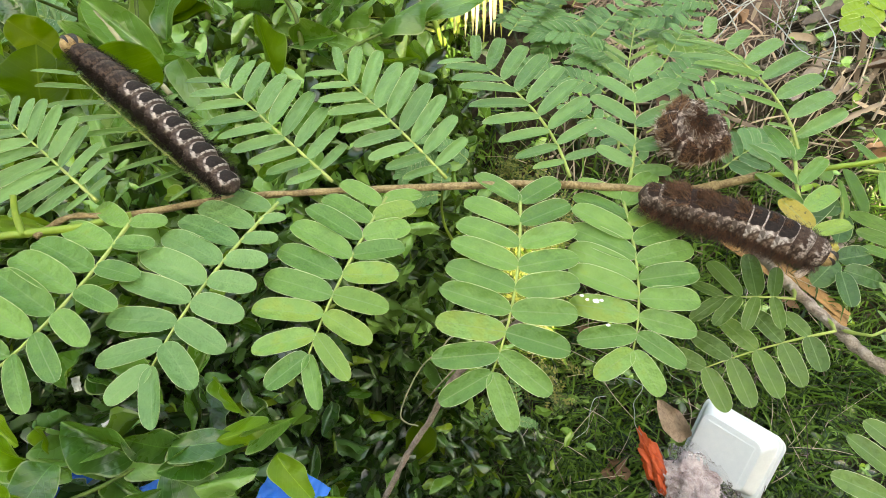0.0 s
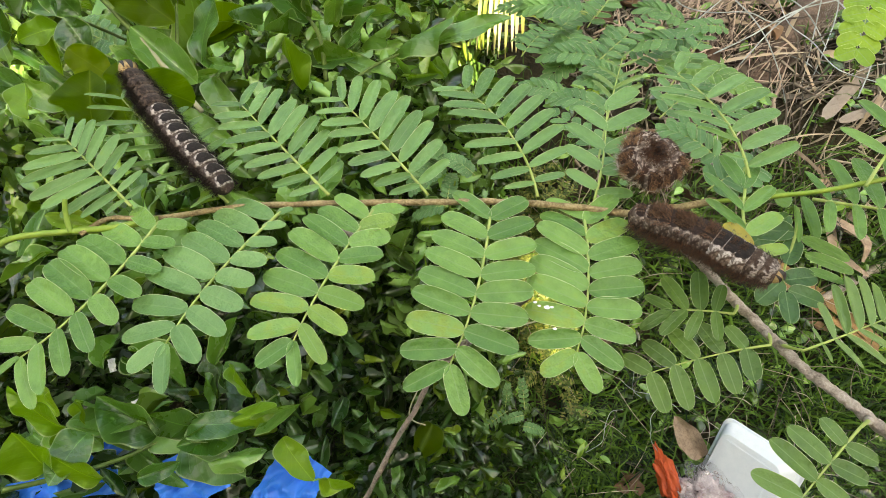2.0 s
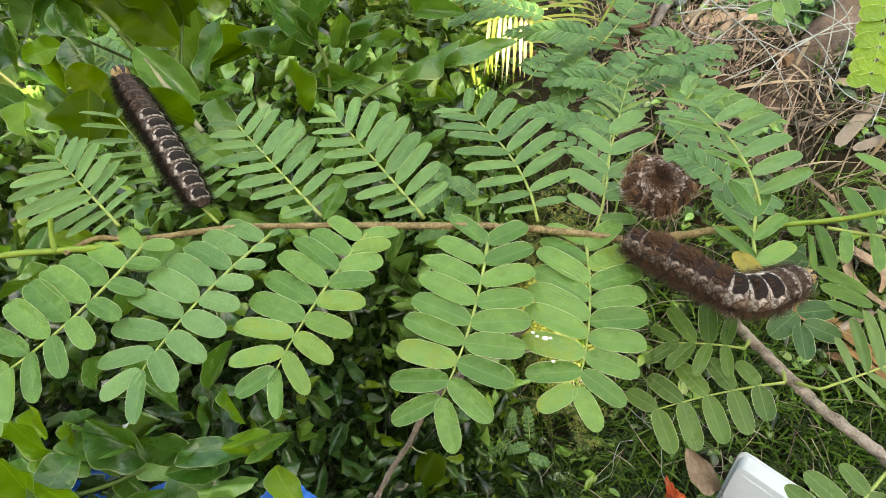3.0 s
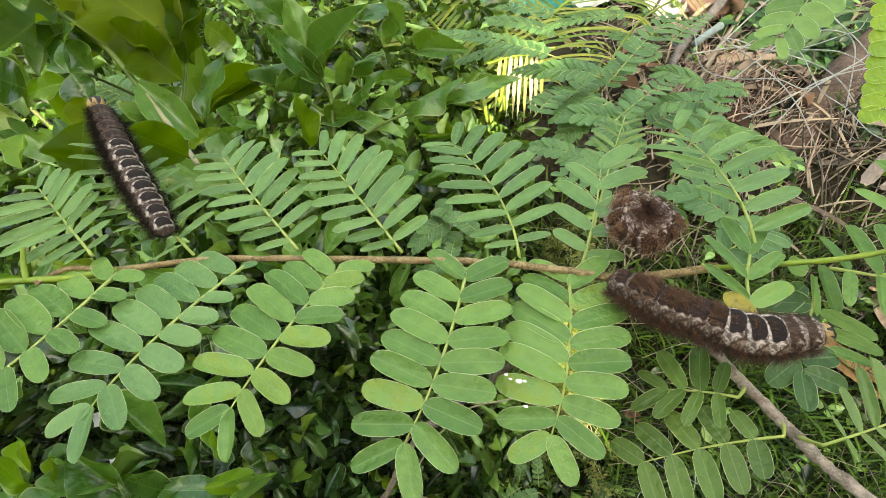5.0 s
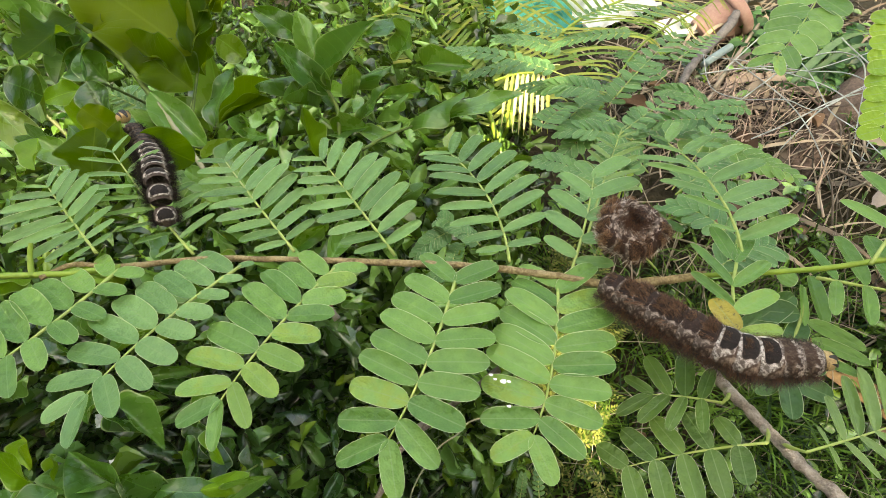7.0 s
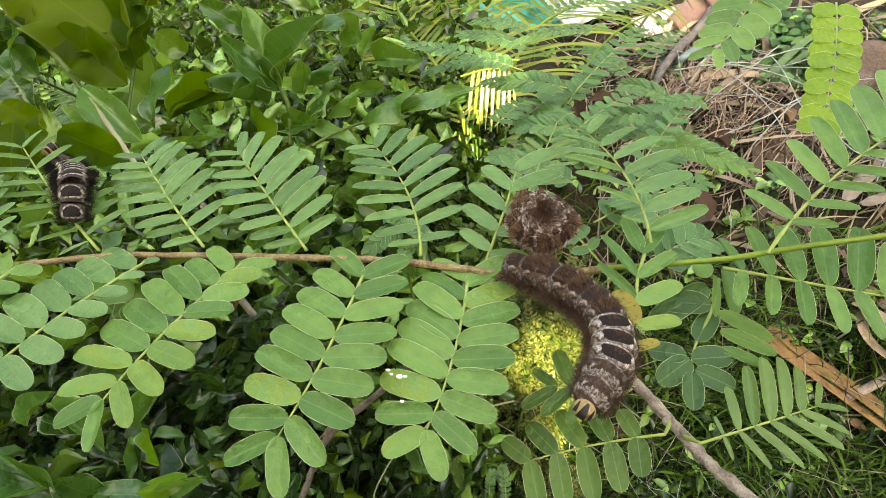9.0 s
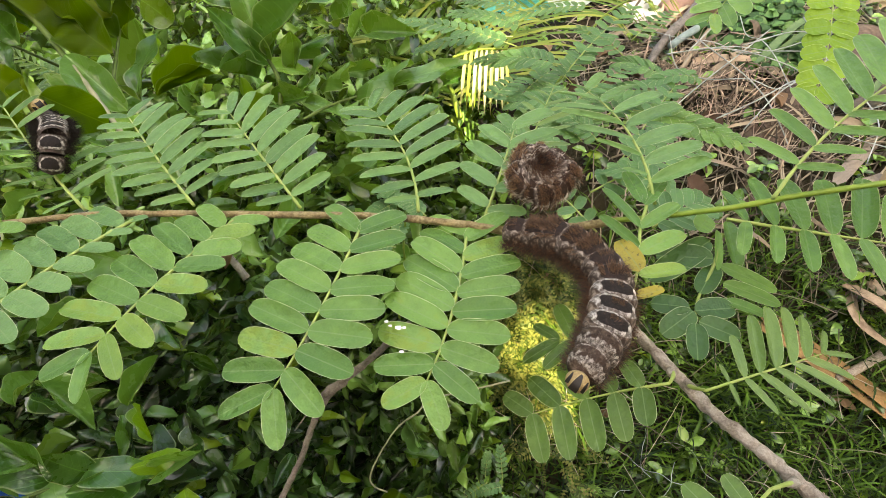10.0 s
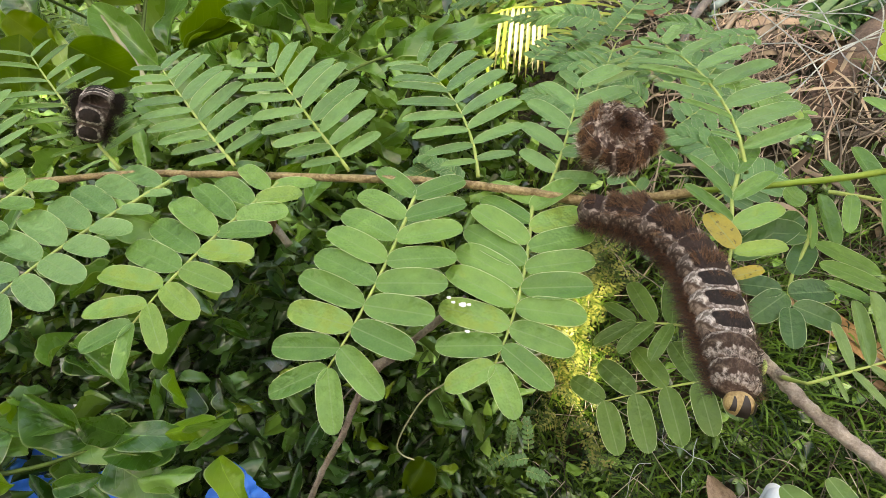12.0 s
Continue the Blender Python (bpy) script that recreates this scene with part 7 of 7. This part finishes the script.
def build_grass():
    rng = np.random.default_rng(5)
    n = 60000
    x = rng.uniform(-0.35, 1.9, n)
    y = rng.uniform(-0.5, 1.7, n)
    clump = np.array([noise.noise(Vector((a * 4, b * 4, 9))) for a, b in zip(x[:n], y[:n])])
    back = np.clip((y - 0.78) / 0.3, 0, 1)
    box_x, box_y = FOAM_POSE.translation.x, FOAM_POSE.translation.y
    clear_of_box = np.minimum(np.hypot(x - box_x, y - box_y), np.hypot(x - BAG_AT[0], y - BAG_AT[1])) > 0.12
    keep = (rng.random(n) < 0.45 + 0.9 * (clump + 0.4)) & (rng.random(n) > back * 0.97) & clear_of_box
    x, y, clump = x[keep], y[keep], clump[keep]
    n = len(x)
    z = np.array([ground_height(a, b) for a, b in zip(x, y)])
    heading, lean = rng.uniform(0, 6.28, n), rng.uniform(0.25, 1.3, n)
    length = rng.uniform(0.05, 0.17, n) * (1 + 0.5 * clump)
    width = rng.uniform(0.0014, 0.0036, n)
    dx, dy = np.cos(heading), np.sin(heading)
    sx, sy = -dy, dx
    rows = []
    for u, w in ((0.0, 0.7), (0.4, 1.0), (0.75, 0.75)):
        out = length * np.sin(lean) * u ** 1.4
        up = length * np.cos(lean * 0.9) * (u - 0.25 * u * u) + 0.002
        for s in (-1, 1):
            rows.append(np.stack((x + dx * out + s * sx * width * w, y + dy * out + s * sy * width * w, z + up), 1))
    out, up = length * np.sin(lean), length * np.cos(lean * 0.9) * 0.75 - 0.1 * length * lean
    rows.append(np.stack((x + dx * out, y + dy * out, z + np.maximum(up, 0.004)), 1))
    verts = np.stack(rows, 1).reshape(-1, 3)
    k = np.arange(n) * 7
    quads = np.concatenate((np.stack((k, k + 1, k + 3, k + 2), 1), np.stack((k + 2, k + 3, k + 5, k + 4), 1)))
    tips = np.stack((k + 4, k + 5, k + 6), 1)
    thing("grass", "uneven green lawn grass with mixed blades", "grass", mesh_of("grass", verts.tolist(), quads.tolist() + tips.tolist(), M_GRASS), kind="stuff")


build_grass()


def build_lawn():
    """The coarser grass of the rest of the yard."""
    rng = random.Random(77)
    verts, faces = [], []
    for i in range(26000):
        x, y = rng.uniform(-3.6, 4.6), rng.uniform(-2.2, 5.9)
        if -0.3 < x < 1.8 and -0.45 < y < 2.3:
            continue
        z, w, l = ground_height(x, y), rng.uniform(0, 6.28), rng.uniform(0.06, 0.16)
        out, lean = Vector((math.cos(w), math.sin(w), 0)), rng.uniform(0.3, 0.9)
        side = Vector((-out.y, out.x, 0)) * rng.uniform(0.004, 0.009)
        a, m, t = Vector((x, y, z)), Vector((x, y, z)) + out * l * lean * 0.4 + Vector((0, 0, l * 0.55)), Vector((x, y, z)) + out * l * lean + Vector((0, 0, l * 0.7))
        k = len(verts)
        verts += [a - side, a + side, m + side, m - side, t]
        faces += [(k, k + 1, k + 2, k + 3), (k + 3, k + 2, k + 4)]
    thing("lawn", "coarse green grass over the rest of the yard", "grass", mesh_of("lawn", verts, faces, M_GRASS), kind="stuff")


build_lawn()


def build_weeds():
    """Low broad-leaved weeds between the grass, past counting."""
    rng = random.Random(8)
    src = np.array(blade_sheet(4, 2, ovate, lambda u, v: 0.25 * abs(v) * ovate(u) - 0.2 * u * u)[0])
    quads = np.array(blade_sheet(4, 2, ovate, lambda u, v: 0.0)[1])
    verts, faces = [], []
    for i in range(560):
        x, y = rng.uniform(0.02, 1.5), rng.uniform(-0.2, 2.0)
        h = rng.uniform(0.02, 0.09)
        if math.hypot(x - 0.22, y - 0.67) < 0.24:
            continue
        for k in range(rng.randint(4, 9)):
            w = rng.uniform(0, 6.28)
            l = rng.uniform(0.018, 0.045)
            m = np.array(basis(on_ground(x, y, h * rng.uniform(0.4, 1)), (math.cos(w), math.sin(w), rng.uniform(-0.2, 0.5)), (rng.gauss(0, 0.3), rng.gauss(0, 0.3), 1), l, l * 0.55, l))
            n = len(verts)
            verts.extend((src @ m[:3, :3].T + m[:3, 3]).tolist())
            faces.extend((quads + n).tolist())
    thing("weeds", "low broad-leaved green weeds among the grass", "weeds", mesh_of("weeds", verts, faces, M_BROAD_STUFF), kind="stuff")
    verts, faces = [], []
    for i in range(190):
        x, y, h = rng.gauss(0.93, 0.08), rng.gauss(1.70, 0.11), rng.uniform(0.02, 0.09)
        for k in range(rng.randint(3, 6)):
            w, l = rng.uniform(0, 6.28), rng.uniform(0.026, 0.042)
            m = np.array(basis(on_ground(x, y, h * rng.uniform(0.5, 1)), (math.cos(w), math.sin(w), rng.uniform(-0.2, 0.3)), (rng.gauss(0, 0.3), rng.gauss(-0.3, 0.3), 1), l, l * 0.9, l))
            n = len(verts)
            verts.extend((src @ m[:3, :3].T + m[:3, 3]).tolist())
            faces.extend((quads + n).tolist())
    thing("clover", "patch of round-leaved green weeds on the bank", "weeds", mesh_of("clover", verts, faces, M_CLOVER), kind="stuff")


build_weeds()


def build_herb():
    """A low feathery herb that catches the sun, past counting."""
    rng = random.Random(19)
    verts, faces = [], []
    for i in range(260):
        x, y = 0.20 + rng.gauss(0, 0.06), 0.70 + rng.gauss(0, 0.10)
        h = rng.uniform(0.04, 0.20)
        for k in range(rng.randint(2, 4)):
            w, l = rng.uniform(0, 6.28), rng.uniform(0.035, 0.07)
            d = Vector((math.cos(w), math.sin(w), rng.uniform(-0.2, 0.6)))
            side = Vector((-math.sin(w), math.cos(w), rng.uniform(-0.4, 0.4)))
            root = on_ground(x, y, h * rng.uniform(0.6, 1.0))
            for q in range(7):
                p = root + d * l * q / 7
                for s in (-1, 1):
                    a = (side * s + d * 0.5).normalized() * l * 0.32 * (1 - 0.08 * q) * rng.uniform(0.8, 1.1)
                    b = d * l * 0.06
                    n = len(verts)
                    verts += [p, p + a * 0.5 - b, p + a, p + a * 0.5 + b]
                    faces.append((n, n + 1, n + 2, n + 3))
    thing("sunlit_herb", "low feathery yellow-green herb in a patch of sun", "herb", mesh_of("sunlit_herb", verts, faces, M_HERB), kind="stuff")


build_herb()


def build_scraps_of_paper():
    for at, tilt, size in PAPER:
        scrap = thing("paper_scrap", "small crumpled white paper scrap under the shrub", "paper", rumpled_sheet("paper_scrap", size, size * 0.5, M_BOARD, size * 0.25, size * 70, 10), group="paper scraps")
        scrap.matrix_basis = pose(*at, *tilt)


build_scraps_of_paper()


def motions():
    for parts_list, track, backs in ((crawler_parts, CRAWL, ((0.1, 0.12, 1.0), (0.15, -0.1, 1.0))), (climber_parts, CLIMB, (None, None))):
        keyed = [(t, spine_poses(points, backs if backs[0] else ((0.48, 0.26, 0.92) if t < 6.6 else (0.50, -0.35, 0.75), None))) for t, points in sorted(track, key=lambda row: row[0])]
        for i, piece in enumerate(parts_list):
            walk(piece, [(t, poses[i]) for t, poses in keyed])
    for i, piece in enumerate(curled_parts):
        walk(piece, [(t, coil_pose(i, turn, opened)) for t, turn, opened in ((0.0, -14, 22), (1.0, -8, 10), (2.0, -2, 3), (3.5, 0, 0), (8.0, 3, 0), (12.0, 6, 0))])


motions()
